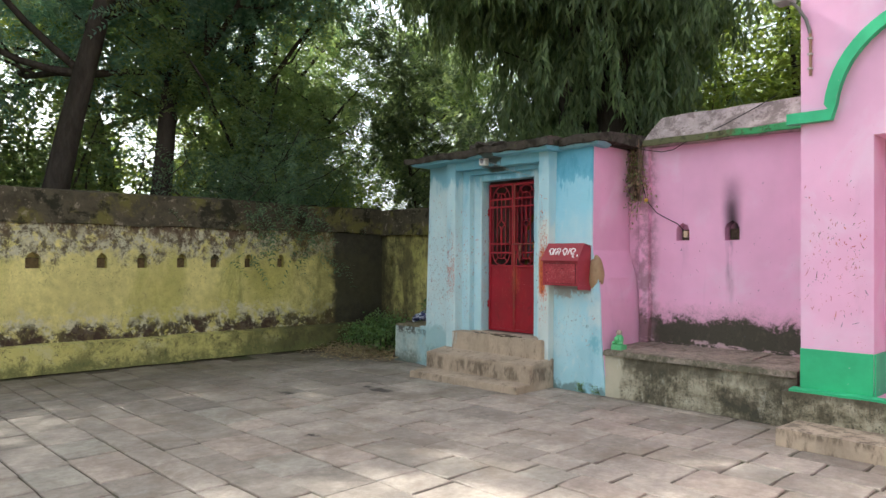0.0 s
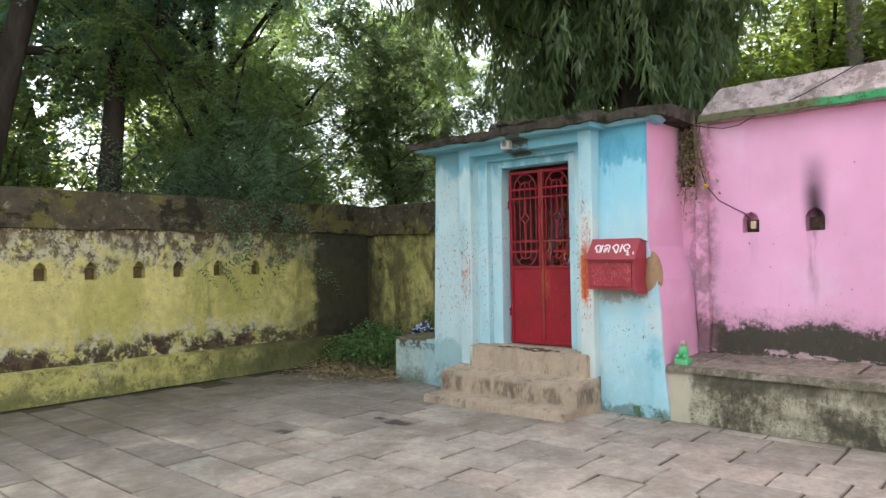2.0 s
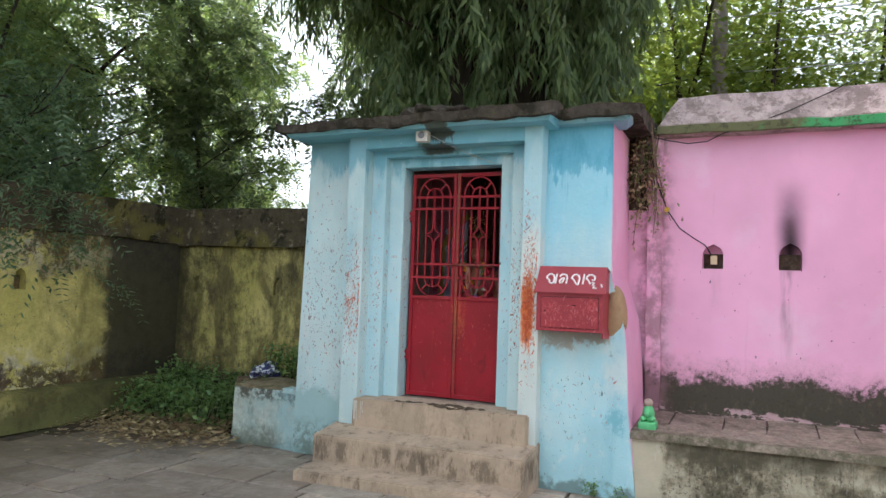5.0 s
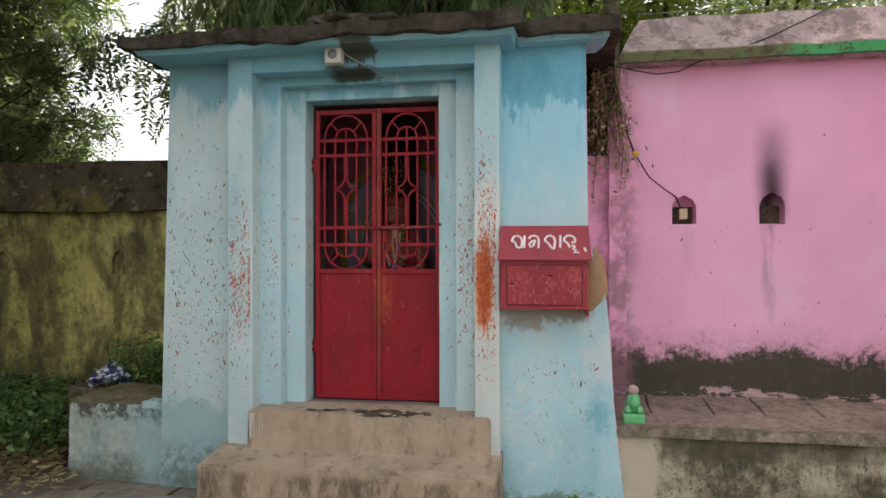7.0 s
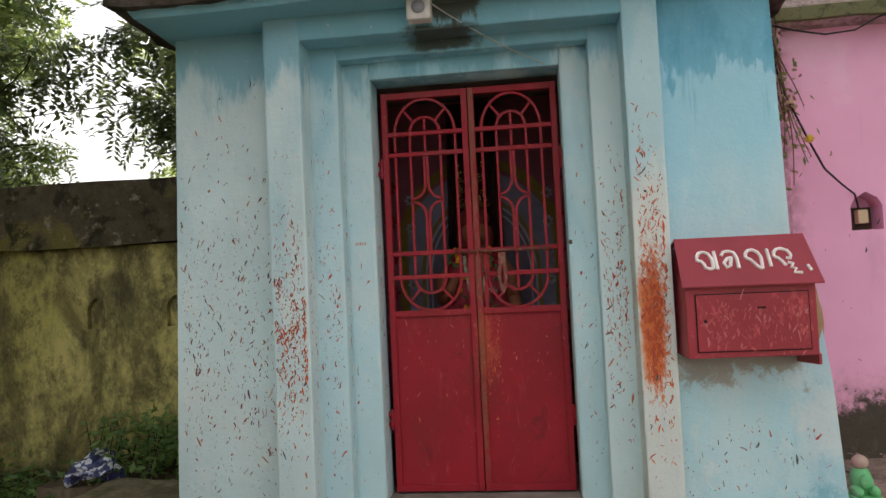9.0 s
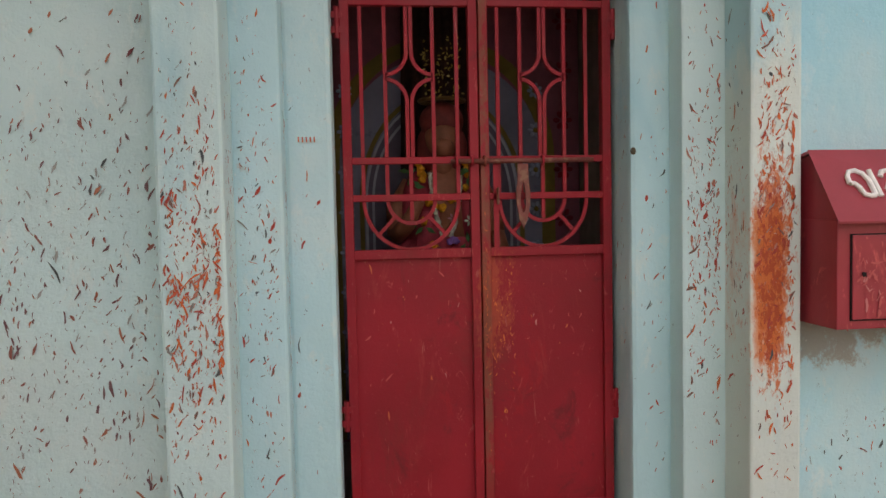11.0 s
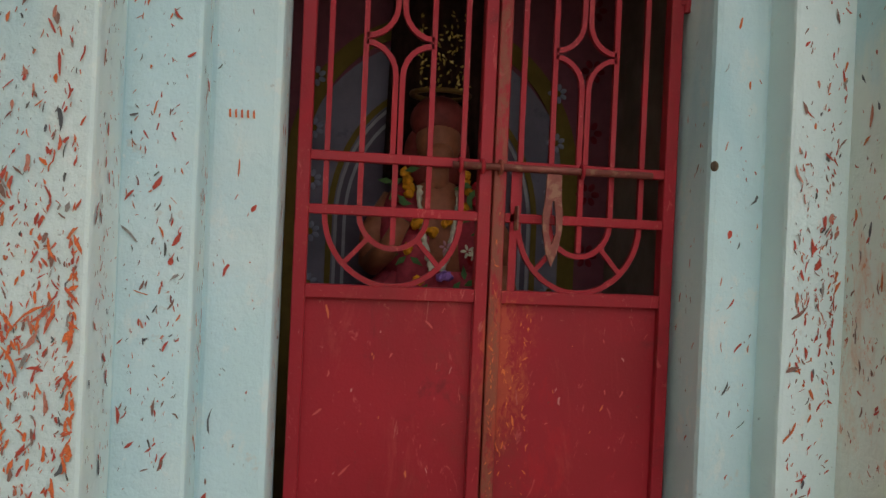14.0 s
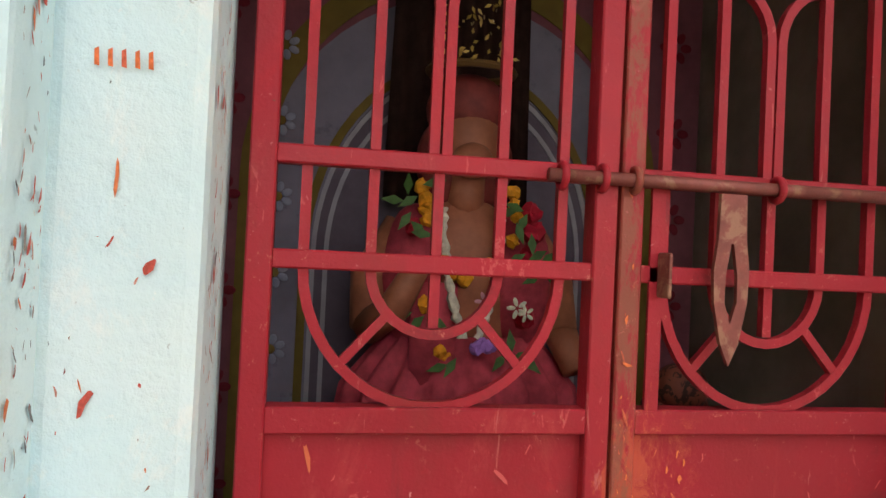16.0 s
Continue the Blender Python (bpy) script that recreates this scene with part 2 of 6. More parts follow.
def yellow_paint(name, mossy):
    p = Paint(name, (0.66, 0.575, 0.215), 0.85)
    p.vary(p.noise(0.8, 4), 0.14)
    w = p.op("SUBTRACT", p.noise(2.6, 6, 0.68, 0.3), 0.5)
    p.layer(p.ramp(p.noise(1.1, 5, 0.6, 0.4, (1, 1, 0.5)), 0.44, 0.64), (0.44, 0.40, 0.11), 0.8)
    p.layer(p.times(p.ramp(p.noise(2.6, 6, 0.7, 0.3, (1, 1, 0.22), 17.0), 0.52, 0.66), p.ramp(p.x, 2.5, 5.0)), (0.26, 0.25, 0.08), 0.7)
    p.layer(p.ramp(p.noise(3.0, 6, 0.7, 0.6, (1, 1, 0.4), 4.0), 0.60 - 0.16 * mossy, 0.72 - 0.10 * mossy), (0.16, 0.13, 0.05), 0.55 + 0.3 * mossy)
    if not mossy:
        fine = p.noise(7, 6, 0.78, 0.3)
        p.layer(p.times(p.ramp(p.op("ADD", p.z, p.op("MULTIPLY", w, 1.0)), 0.80, 0.55), p.ramp(p.noise(9, 6, 0.75, 0, (1, 1, 1), 2.0), 0.46, 0.54)), (0.60, 0.56, 0.40), 0.8)
        p.layer(p.times(p.ramp(p.op("ADD", p.z, p.op("MULTIPLY", w, 0.7)), 0.64, 0.50), p.ramp(fine, 0.45, 0.52)), (0.050, 0.036, 0.018), 0.92)
        p.layer(p.times(p.ramp(p.op("ADD", p.z, p.op("MULTIPLY", w, 1.3)), 0.52, 0.40), p.ramp(p.noise(3, 5, 0.6, 0.4, (1, 1, 1), 6.0), 0.44, 0.50)), (0.055, 0.030, 0.022), 0.9)
        p.layer(p.times(p.ramp(p.op("ADD", p.z, p.op("MULTIPLY", w, 1.0)), 1.36, 1.56), p.ramp(p.noise(7, 6, 0.8), 0.42, 0.50)), (0.52, 0.48, 0.34), 0.9)
        p.layer(p.times(p.ramp(p.op("ADD", p.z, p.op("MULTIPLY", w, 1.8)), 1.34, 1.60), p.ramp(p.noise(10, 7, 0.85, 0.2, (1, 1, 0.8), 8.0), 0.47, 0.54)), (0.085, 0.060, 0.034), 0.92)
        p.layer(p.times(p.ramp(p.noise(1.2, 6, 0.75, 0.2, (1, 1, 0.7), 12.0), 0.48, 0.62), p.ramp(p.noise(18, 5, 0.8), 0.48, 0.60)), (0.20, 0.17, 0.08), 0.6)
        p.layer(p.times(p.ramp(p.op("ADD", p.z, p.op("MULTIPLY", w, 0.8)), 1.62, 1.80), p.ramp(p.noise(5.0, 7, 0.8, 0.2, (1, 1, 0.7), 3.0), 0.42, 0.52)), (0.10, 0.062, 0.035), 0.9)
        p.layer(p.times(p.ramp(p.noise(30, 6, 0.8, 0.3, (1, 1, 1), 4.0), 0.58, 0.63), p.ramp(p.noise(2.0, 4, 0.6, 0.2, (1, 1, 1), 11.0), 0.46, 0.60)), (0.09, 0.06, 0.03), 0.85)
        # Darker along x, then much darker from about 6.7 to the corner.
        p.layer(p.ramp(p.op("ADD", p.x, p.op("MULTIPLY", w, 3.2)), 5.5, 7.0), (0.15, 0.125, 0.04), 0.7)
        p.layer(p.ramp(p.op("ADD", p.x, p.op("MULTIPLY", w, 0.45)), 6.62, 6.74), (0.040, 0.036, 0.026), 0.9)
        p.vary(p.noise(9, 6, 0.85), 0.25)
    else:
        p.layer(p.ramp(p.noise(2.2, 6, 0.8, 0.2, (1, 1, 0.7), 9.0), 0.40, 0.62), (0.12, 0.10, 0.045), 0.8)
        p.layer(p.ramp(p.noise(8, 6, 0.85, 0.1, (1, 1, 0.7), 3.0), 0.46, 0.64), (0.07, 0.062, 0.035), 0.7)
        p.layer(p.ramp(p.noise(4, 6, 0.8, 0.1, (1, 1, 0.6), 6.0), 0.58, 0.70), (0.42, 0.34, 0.13), 0.6)
        # Darker towards the bottom, then towards the north end.
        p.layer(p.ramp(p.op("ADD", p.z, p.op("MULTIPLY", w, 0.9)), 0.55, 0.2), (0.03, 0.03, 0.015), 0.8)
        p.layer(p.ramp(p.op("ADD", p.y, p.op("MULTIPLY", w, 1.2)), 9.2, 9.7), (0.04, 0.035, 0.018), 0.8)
    p.bump(p.noise(5, 6, 0.7), 0.5, 0.02).bump(p.noise(50, 4), 0.2, 0.005)
    return p.done()


YELLOW = yellow_paint("weathered_yellow_limewash", 0)
YELLOW_MOSS = yellow_paint("mossy_yellow_limewash", 1)

p = Paint("yellow_plinth_paint", (0.56, 0.50, 0.16), 0.85)
p.vary(p.noise(1.2, 4), 0.15)
p.layer(p.ramp(p.noise(3, 7, 0.8, 0.3), 0.50, 0.66), (0.58, 0.54, 0.34), 0.5)
p.layer(p.ramp(p.noise(2.0, 6, 0.8, 0.3, (1, 1, 1), 5), 0.42, 0.60), (0.17, 0.16, 0.055), 0.85)
p.layer(p.ramp(p.noise(13, 7, 0.85, 0.3, (1, 1, 0.7), 2), 0.53, 0.62), (0.07, 0.055, 0.03), 0.8)
# Plinth grows darker along x towards the corner.
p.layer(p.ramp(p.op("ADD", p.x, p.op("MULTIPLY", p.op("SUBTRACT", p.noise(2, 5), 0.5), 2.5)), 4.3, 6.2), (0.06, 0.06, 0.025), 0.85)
moss = p.op("ADD", p.z, p.op("MULTIPLY", p.op("SUBTRACT", p.noise(3.2, 6, 0.75, 0.3, (1, 1, 1), 9), 0.5), 0.55))
p.layer(p.times(p.ramp(moss, 0.17, 0.06), p.ramp(p.noise(11, 6, 0.8), 0.36, 0.54)), (0.14, 0.145, 0.05), 0.8)
YELLOW_BASE = p.bump(p.noise(7, 5), 0.4, 0.015).done()

p = Paint("mossy_coping", (0.085, 0.070, 0.045), 0.95, spec=0.1)
p.vary(p.noise(5, 6, 0.7), 0.35)
p.layer(p.ramp(p.noise(2.0, 5, 0.65, 0.4), 0.50, 0.62), (0.16, 0.14, 0.04), 0.8)
p.layer(p.ramp(p.noise(9, 6, 0.75), 0.56, 0.64), (0.34, 0.28, 0.20), 0.6)
p.layer(p.ramp(p.noise(3.3, 6, 0.7, 0.3, (1, 1, 1), 6), 0.54, 0.62), (0.02, 0.02, 0.012), 0.8)
MOSS_CAP = p.bump(p.noise(9, 6, 0.7), 0.8, 0.03).bump(p.noise(60, 4), 0.4, 0.006).done()

p = Paint("blackened_concrete_edge", (0.080, 0.068, 0.056), 0.95, spec=0.1)
p.vary(p.noise(9, 6, 0.7), 0.4)
p.layer(p.ramp(p.noise(4, 6, 0.7, 0.3), 0.50, 0.60), (0.035, 0.032, 0.022), 0.9)
p.layer(p.ramp(p.noise(6, 6, 0.75, 0, (1, 1, 1), 3), 0.60, 0.68), (0.10, 0.13, 0.03), 0.8)
ROOF_EDGE = p.bump(p.noise(14, 6, 0.7), 0.9, 0.03).done()

p = Paint("pinkish_weathered_coping", (0.40, 0.325, 0.31), 0.92, spec=0.15)
p.vary(p.noise(6, 6, 0.7), 0.25)
p.layer(p.ramp(p.noise(5, 6, 0.75, 0.3), 0.46, 0.58), (0.16, 0.125, 0.115), 0.75)
p.layer(p.ramp(p.noise(38, 5, 0.8), 0.56, 0.64), (0.12, 0.10, 0.09), 0.6)
p.layer(p.ramp(p.noise(11, 5, 0.7, 0, (1, 1, 1), 3), 0.60, 0.68), (0.55, 0.47, 0.45), 0.7)
COPING = p.bump(p.noise(10, 6, 0.7), 0.7, 0.02).done()

p = Paint("green_lip_paint", (0.06, 0.30, 0.11), 0.85)
g = p.op("ADD", p.y, p.op("MULTIPLY", p.op("SUBTRACT", p.noise(5, 6, 0.7), 0.5), 1.6))
p.layer(p.ramp(g, 3.05, 3.40), (0.13, 0.12, 0.06), 0.95)
p.layer(p.ramp(p.noise(12, 6, 0.75), 0.52, 0.62), (0.05, 0.055, 0.03), 0.8)
GREEN_LIP = p.bump(p.noise(16, 5), 0.5, 0.01).done()

p = Paint("green_gloss_paint", (0.05, 0.42, 0.19), 0.5)
p.vary(p.noise(2.5, 5), 0.2)
p.layer(p.ramp(p.noise(20, 5, 0.7), 0.66, 0.72), (0.50, 0.42, 0.44), 0.7)
GREEN = p.bump(p.noise(20, 4), 0.2, 0.005).done()

p = Paint("mouldy_lime_concrete", (0.44, 0.395, 0.295), 0.9, spec=0.2)
p.vary(p.noise(2.5, 5), 0.15)
clean = p.ramp(p.op("ADD", p.y, p.op("MULTIPLY", p.op("SUBTRACT", p.noise(6, 5, 0.7), 0.5), 0.12)), 4.06, 4.14, 0.0, 0.20)
mould = p.op("SUBTRACT", p.op("ADD", p.times(p.noise(2.1, 6, 0.7, 0.2, (1, 1, 1.4)), 0.75), p.times(p.noise(13, 6, 0.75, 0.1, (1, 1, 0.5)), 0.30)), clean)
p.layer(p.ramp(mould, 0.40, 0.56), (0.125, 0.105, 0.065), 0.85)
p.layer(p.ramp(mould, 0.50, 0.62), (0.045, 0.042, 0.030), 0.8)
p.layer(p.times(p.ramp(p.noise(44, 5, 0.8), 0.53, 0.60), p.ramp(p.op("SUBTRACT", p.noise(1.7, 5, 0.7, 0.2, (1, 1, 1), 5), clean), 0.40, 0.54)), (0.045, 0.043, 0.033), 0.75)
p.layer(p.ramp(p.noise(8, 5, 0.75, 0, (1, 1, 0.35), 4), 0.58, 0.70), (0.56, 0.53, 0.44), 0.55)
p.layer(p.times(p.near(p.op("ADD", p.z, p.op("MULTIPLY", p.op("SUBTRACT", p.noise(5, 5, 0.7), 0.5), 0.10)), 0.37, 0.03, 0.09), p.ramp(p.op("SUBTRACT", p.noise(3, 6, 0.7, 0.2, (1, 1, 0.4), 12), clean), 0.34, 0.52)), (0.080, 0.070, 0.048), 0.75)
p.layer(p.times(p.ramp(p.op("SUBTRACT", p.noise(22, 4, 0.7, 0.1, (1, 1, 0.07), 6), clean), 0.58, 0.66), p.ramp(p.z, 0.06, 0.3)), (0.06, 0.055, 0.04), 0.55)
BENCH = p.bump(p.noise(12, 6, 0.7), 0.5, 0.015).done()

p = Paint("worn_bench_top_cement", (0.27, 0.22, 0.175), 0.92, spec=0.15)
p.vary(p.noise(3, 6, 0.75), 0.25)
p.vary(p.noise(24, 6, 0.8), 0.25)
p.layer(p.ramp(p.noise(4, 6, 0.8, 0.2), 0.48, 0.66), (0.10, 0.09, 0.06), 0.75)
p.layer(p.ramp(p.noise(7, 6, 0.8, 0.2, (1, 0.4, 1), 5), 0.56, 0.66), (0.36, 0.31, 0.26), 0.6)
p.layer(p.times(p.ramp(p.x, 6.47, 6.41), p.ramp(p.noise(6, 6, 0.8, 0, (1, 1, 1), 3), 0.38, 0.58)), (0.085, 0.085, 0.05), 0.8)
crack = p.op("ABSOLUTE", p.op("SUBTRACT", p.noise(3.2, 5, 0.7, 0.4, (1, 1, 1), 14), 0.5))
p.layer(p.ramp(crack, 0.006, 0.001), (0.05, 0.043, 0.03), 0.5)
p.layer(p.ramp(p.noise(18, 5, 0.8, 0.2, (1, 1, 1), 2), 0.58, 0.66), (0.09, 0.08, 0.05), 0.5)
BENCH_TOP = p.bump(p.noise(12, 6, 0.7), 0.6, 0.015).done()

p = Paint("blue_stained_plaster", (0.47, 0.54, 0.49), 0.85)
p.vary(p.noise(2.5, 5), 0.15)
w = p.op("SUBTRACT", p.noise(5, 6, 0.7), 0.5)
p.vary(p.noise(20, 6, 0.8), 0.18)
p.layer(p.ramp(p.noise(2.4, 6, 0.8, 0.2), 0.46, 0.66), (0.32, 0.47, 0.49), 0.6)
p.layer(p.ramp(p.noise(5, 6, 0.8, 0.2, (1, 1, 0.4), 5), 0.52, 0.66), (0.16, 0.17, 0.13), 0.65)
p.layer(p.times(p.ramp(p.op("ADD", p.z, p.op("MULTIPLY", w, 0.5)), 0.36, 0.46), p.ramp(p.noise(16, 5, 0.7), 0.40, 0.52)), (0.07, 0.065, 0.05), 0.9)
p.layer(p.ramp(p.op("ADD", p.z, p.op("MULTIPLY", w, 0.4)), 0.20, 0.02), (0.12, 0.14, 0.11), 0.85)
p.layer(p.times(p.ramp(p.op("ADD", p.y, p.op("MULTIPLY", w, 0.3)), 7.32, 7.16), p.ramp(p.noise(9, 6, 0.8), 0.36, 0.56)), (0.36, 0.56, 0.60), 0.75)
BLOCK = p.bump(p.noise(12, 6), 0.5, 0.012).done()

p = Paint("brown_step_cement", (0.475, 0.37, 0.275), 0.85, spec=0.25)
p.vary(p.noise(3, 5, 0.65), 0.16)
p.layer(p.ramp(p.noise(3.5, 6, 0.8, 0.2, (1, 1, 0.6)), 0.46, 0.68), (0.26, 0.20, 0.145), 0.6)
p.layer(p.ramp(p.noise(10, 6, 0.75, 0.1, (1, 1, 0.3), 3), 0.52, 0.66), (0.13, 0.095, 0.07), 0.7)
p.layer(p.times(p.near(p.z, 0.16, 0.05, 0.10), p.ramp(p.noise(7, 6, 0.75, 0.1, (1, 1, 0.4), 8), 0.46, 0.60)), (0.11, 0.085, 0.06), 0.7)
p.layer(p.ramp(p.noise(30, 4, 0.7), 0.66, 0.72), (0.54, 0.46, 0.38), 0.6)
STEP = p.bump(p.noise(14, 6, 0.7), 0.45, 0.012).done()

p = Paint("broken_cement", (0.11, 0.085, 0.06), 0.95, spec=0.1)
p.vary(p.noise(22, 5, 0.7), 0.5)
BROKEN = p.bump(p.noise(30, 5, 0.7), 0.9, 0.02).done()

p = Paint("bare_brown_plaster", (0.36, 0.24, 0.14), 0.92, spec=0.15)
p.vary(p.noise(8, 5), 0.2)
p.layer(p.ramp(p.noise(5, 5, 0.7), 0.55, 0.66), (0.22, 0.15, 0.09), 0.8)
BROWN = p.bump(p.noise(25, 5), 0.4, 0.008).done()

p = Paint("brown_crumbling_masonry", (0.13, 0.095, 0.065), 0.95, spec=0.1)
p.vary(p.noise(9, 6, 0.75), 0.4)
p.layer(p.ramp(p.noise(5, 6, 0.75, 0.2), 0.52, 0.64), (0.24, 0.19, 0.13), 0.7)
EARTH_BANK = p.bump(p.noise(16, 6, 0.7), 0.8, 0.02).done()

p = Paint("mossy_brown_slab", (0.22, 0.18, 0.12), 0.95, spec=0.1)
p.vary(p.noise(10, 6, 0.75), 0.35)
p.layer(p.ramp(p.noise(6, 6, 0.75, 0.2), 0.48, 0.60), (0.10, 0.10, 0.045), 0.75)
MOSS_SLAB = p.bump(p.noise(20, 6, 0.7), 0.6, 0.012).done()

# Dark brown for the niche backs; recess shade is put into this colour.
p = Paint("shaded_niche_brown", (0.14, 0.10, 0.05), 0.95, spec=0.1)
p.vary(p.noise(25, 5, 0.7), 0.4)
BROWN_DARK = p.bump(p.noise(40, 5), 0.6, 0.01).done()

p = Paint("paving_stone", (0.315, 0.262, 0.215), 0.78, spec=0.35)
p.vary(p.chance(), 0.15)
p.vary(p.island, 0.12)
p.layer(p.ramp(p.chance(), 0.88, 0.90), (0.345, 0.25, 0.20), 0.35)
p.layer(p.ramp(p.chance(), 0.12, 0.10), (0.37, 0.33, 0.27), 0.6)
p.vary(p.noise(2.2, 6, 0.75), 0.30)
p.vary(p.noise(13, 6, 0.8), 0.22)
p.layer(p.ramp(p.noise(1.0, 6, 0.72, 0.5), 0.48, 0.64), (0.20, 0.155, 0.118), 0.7)
p.layer(p.ramp(p.noise(7, 6, 0.7, 0.4, (1, 1, 1), 3), 0.58, 0.70), (0.38, 0.345, 0.30), 0.6)
p.layer(p.ramp(p.noise(38, 5, 0.7), 0.64, 0.70), (0.14, 0.12, 0.10), 0.6)
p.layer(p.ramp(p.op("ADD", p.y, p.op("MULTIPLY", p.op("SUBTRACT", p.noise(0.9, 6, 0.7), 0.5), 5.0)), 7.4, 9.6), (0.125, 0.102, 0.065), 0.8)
for sx, sy, sr in ((4.83, 6.08, 0.10), (4.86, 6.33, 0.05), (3.2, 4.9, 0.05), (4.0, 6.6, 0.06)):
    wob = p.op("MULTIPLY", p.op("SUBTRACT", p.noise(9, 4, 0.6, 0, (1, 1, 1), sx), 0.5), 0.2)
    p.layer(p.times(p.near(p.op("ADD", p.x, wob), sx, sr * 0.5, sr), p.near(p.op("ADD", p.y, wob), sy, sr, sr * 1.7)), (0.035, 0.028, 0.022), 0.85)
p.rough(p.noise(3, 4), 0.55, 0.9)
PAVING = p.bump(p.noise(9, 6, 0.65), 0.45, 0.015).bump(p.noise(70, 4), 0.25, 0.004).done()

p = Paint("joint_earth", (0.095, 0.077, 0.058), 0.98, spec=0.05)
p.vary(p.noise(12, 6, 0.7), 0.4)
p.layer(p.ramp(p.noise(1.3, 5), 0.55, 0.65), (0.06, 0.075, 0.03), 0.7)
EARTH = p.bump(p.noise(25, 5), 0.6, 0.01).done()

p = Paint("red_gate_enamel", (0.31, 0.014, 0.025), 0.5, spec=0.3)
p.vary(p.noise(3, 4), 0.16)
p.layer(p.ramp(p.noise(5, 6, 0.7, 0.6), 0.58, 0.70), (0.18, 0.016, 0.022), 0.85)
p.layer(p.ramp(p.noise(26, 5, 0.75, 1.2, (1, 1, 0.4)), 0.62, 0.67), (0.52, 0.09, 0.09), 0.6)
smear = p.times(p.near(p.y, 5.71, 0.0, 0.11), p.near(p.z, 1.17, 0.0, 0.45))
p.layer(p.ramp(p.op("ADD", p.times(smear, 0.40), p.times(p.noise(48, 6, 0.8, 1.0, (1, 1, 0.5)), 0.8)), 0.66, 0.74), (0.58, 0.13, 0.05), 0.42)
blotch = p.times(p.near(p.y, 5.665, 0.01, 0.085), p.near(p.z, 1.18, 0.06, 0.34))
p.layer(p.ramp(p.op("ADD", p.times(blotch, 0.20), p.times(p.noise(21, 7, 0.85, 0.5, (1, 1, 0.7), 4.0), 0.85)), 0.58, 0.76), (0.50, 0.10, 0.045), 0.6)
p.layer(p.ramp(p.noise(7, 6, 0.8, 0.6, (1, 1, 0.35), 19), 0.55, 0.70), (0.44, 0.07, 0.06), 0.4)
p.layer(p.ramp(p.noise(55, 4, 0.7), 0.70, 0.74), (0.16, 0.05, 0.04), 0.8)
worn = p.times(p.near(p.y, 5.722, 0.006, 0.022), p.ramp(p.z, 0.5, 0.8), p.ramp(p.noise(30, 6, 0.8, 0.3, (1, 1, 0.4), 6), 0.38, 0.54))
p.layer(worn, (0.22, 0.085, 0.05), 0.75)
p.layer(p.times(p.near(p.z, 1.42, 0.05, 0.20), p.ramp(p.noise(60, 5, 0.8, 0.2, (1, 1, 1), 4), 0.60, 0.68)), (0.52, 0.17, 0.12), 0.6)
p.layer(p.ramp(p.noise(2.2, 6, 0.75, 0.4, (1, 1, 0.5), 7), 0.50, 0.66), (0.20, 0.030, 0.026), 0.6)
p.layer(p.ramp(p.noise(34, 5, 0.75, 0.8, (0.5, 1, 0.12), 9), 0.66, 0.70), (0.50, 0.15, 0.13), 0.55)
p.layer(p.ramp(p.noise(4.5, 6, 0.8, 0.5, (1, 1, 0.7), 15), 0.56, 0.66), (0.44, 0.012, 0.020), 0.35)
p.layer(p.ramp(p.noise(85, 4, 0.75, 0.3, (1, 1, 1), 3), 0.66, 0.71), (0.50, 0.14, 0.14), 0.6)
p.rough(p.noise(6, 5), 0.40, 0.66)
RED = p.bump(p.noise(35, 5, 0.6), 0.30, 0.003).bump(p.noise(170, 3, 0.6), 0.35, 0.0015).done()

p = Paint("rusted_red_iron", (0.20, 0.055, 0.045), 0.55, 0.2, 0.4)
p.vary(p.noise(20, 5, 0.7), 0.3)
p.layer(p.ramp(p.noise(24, 5, 0.7, 0.4), 0.52, 0.62), (0.30, 0.16, 0.10), 0.7)
RUST = p.bump(p.noise(60, 4), 0.4, 0.002).done()

p = Paint("red_box_enamel", (0.32, 0.030, 0.045), 0.42, spec=0.45)
p.vary(p.noise(4, 5), 0.14)
p.layer(p.times(p.near(p.z, 1.27, 0.06, 0.16), p.ramp(p.noise(20, 6, 0.75, 0.9, (1, 1, 0.5)), 0.55, 0.68)), (0.62, 0.10, 0.10), 0.85)
p.layer(p.ramp(p.noise(48, 4, 0.7), 0.68, 0.73), (0.12, 0.03, 0.03), 0.7)
BOX_RED = p.bump(p.noise(40, 4), 0.15, 0.002).done()
p = Paint("white_lettering_paint", (0.82, 0.78, 0.76), 0.6)
WHITE = p.vary(p.noise(30, 3), 0.08).done()
p = Paint("dark_slot", (0.015, 0.012, 0.012), 0.9)
DARK = p.vary(p.noise(20, 3), 0.2).done()
# Inner wall brown, with shade of the closed chamber put into it.
p = Paint("dim_inner_wall", (0.26, 0.22, 0.19), 0.95, spec=0.1)
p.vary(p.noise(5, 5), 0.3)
CHAMBER_DIM = p.bump(p.noise(12, 5), 0.3, 0.01).done()


def plain(name, colour, rough=0.7, amount=0.12, scale=20, spec=0.3, metal=0.0):
    q = Paint(name, colour, rough, metal, spec)
    q.vary(q.noise(scale, 4), amount)
    q.bump(q.noise(scale * 3, 4), 0.15, 0.004)
    return q.done()


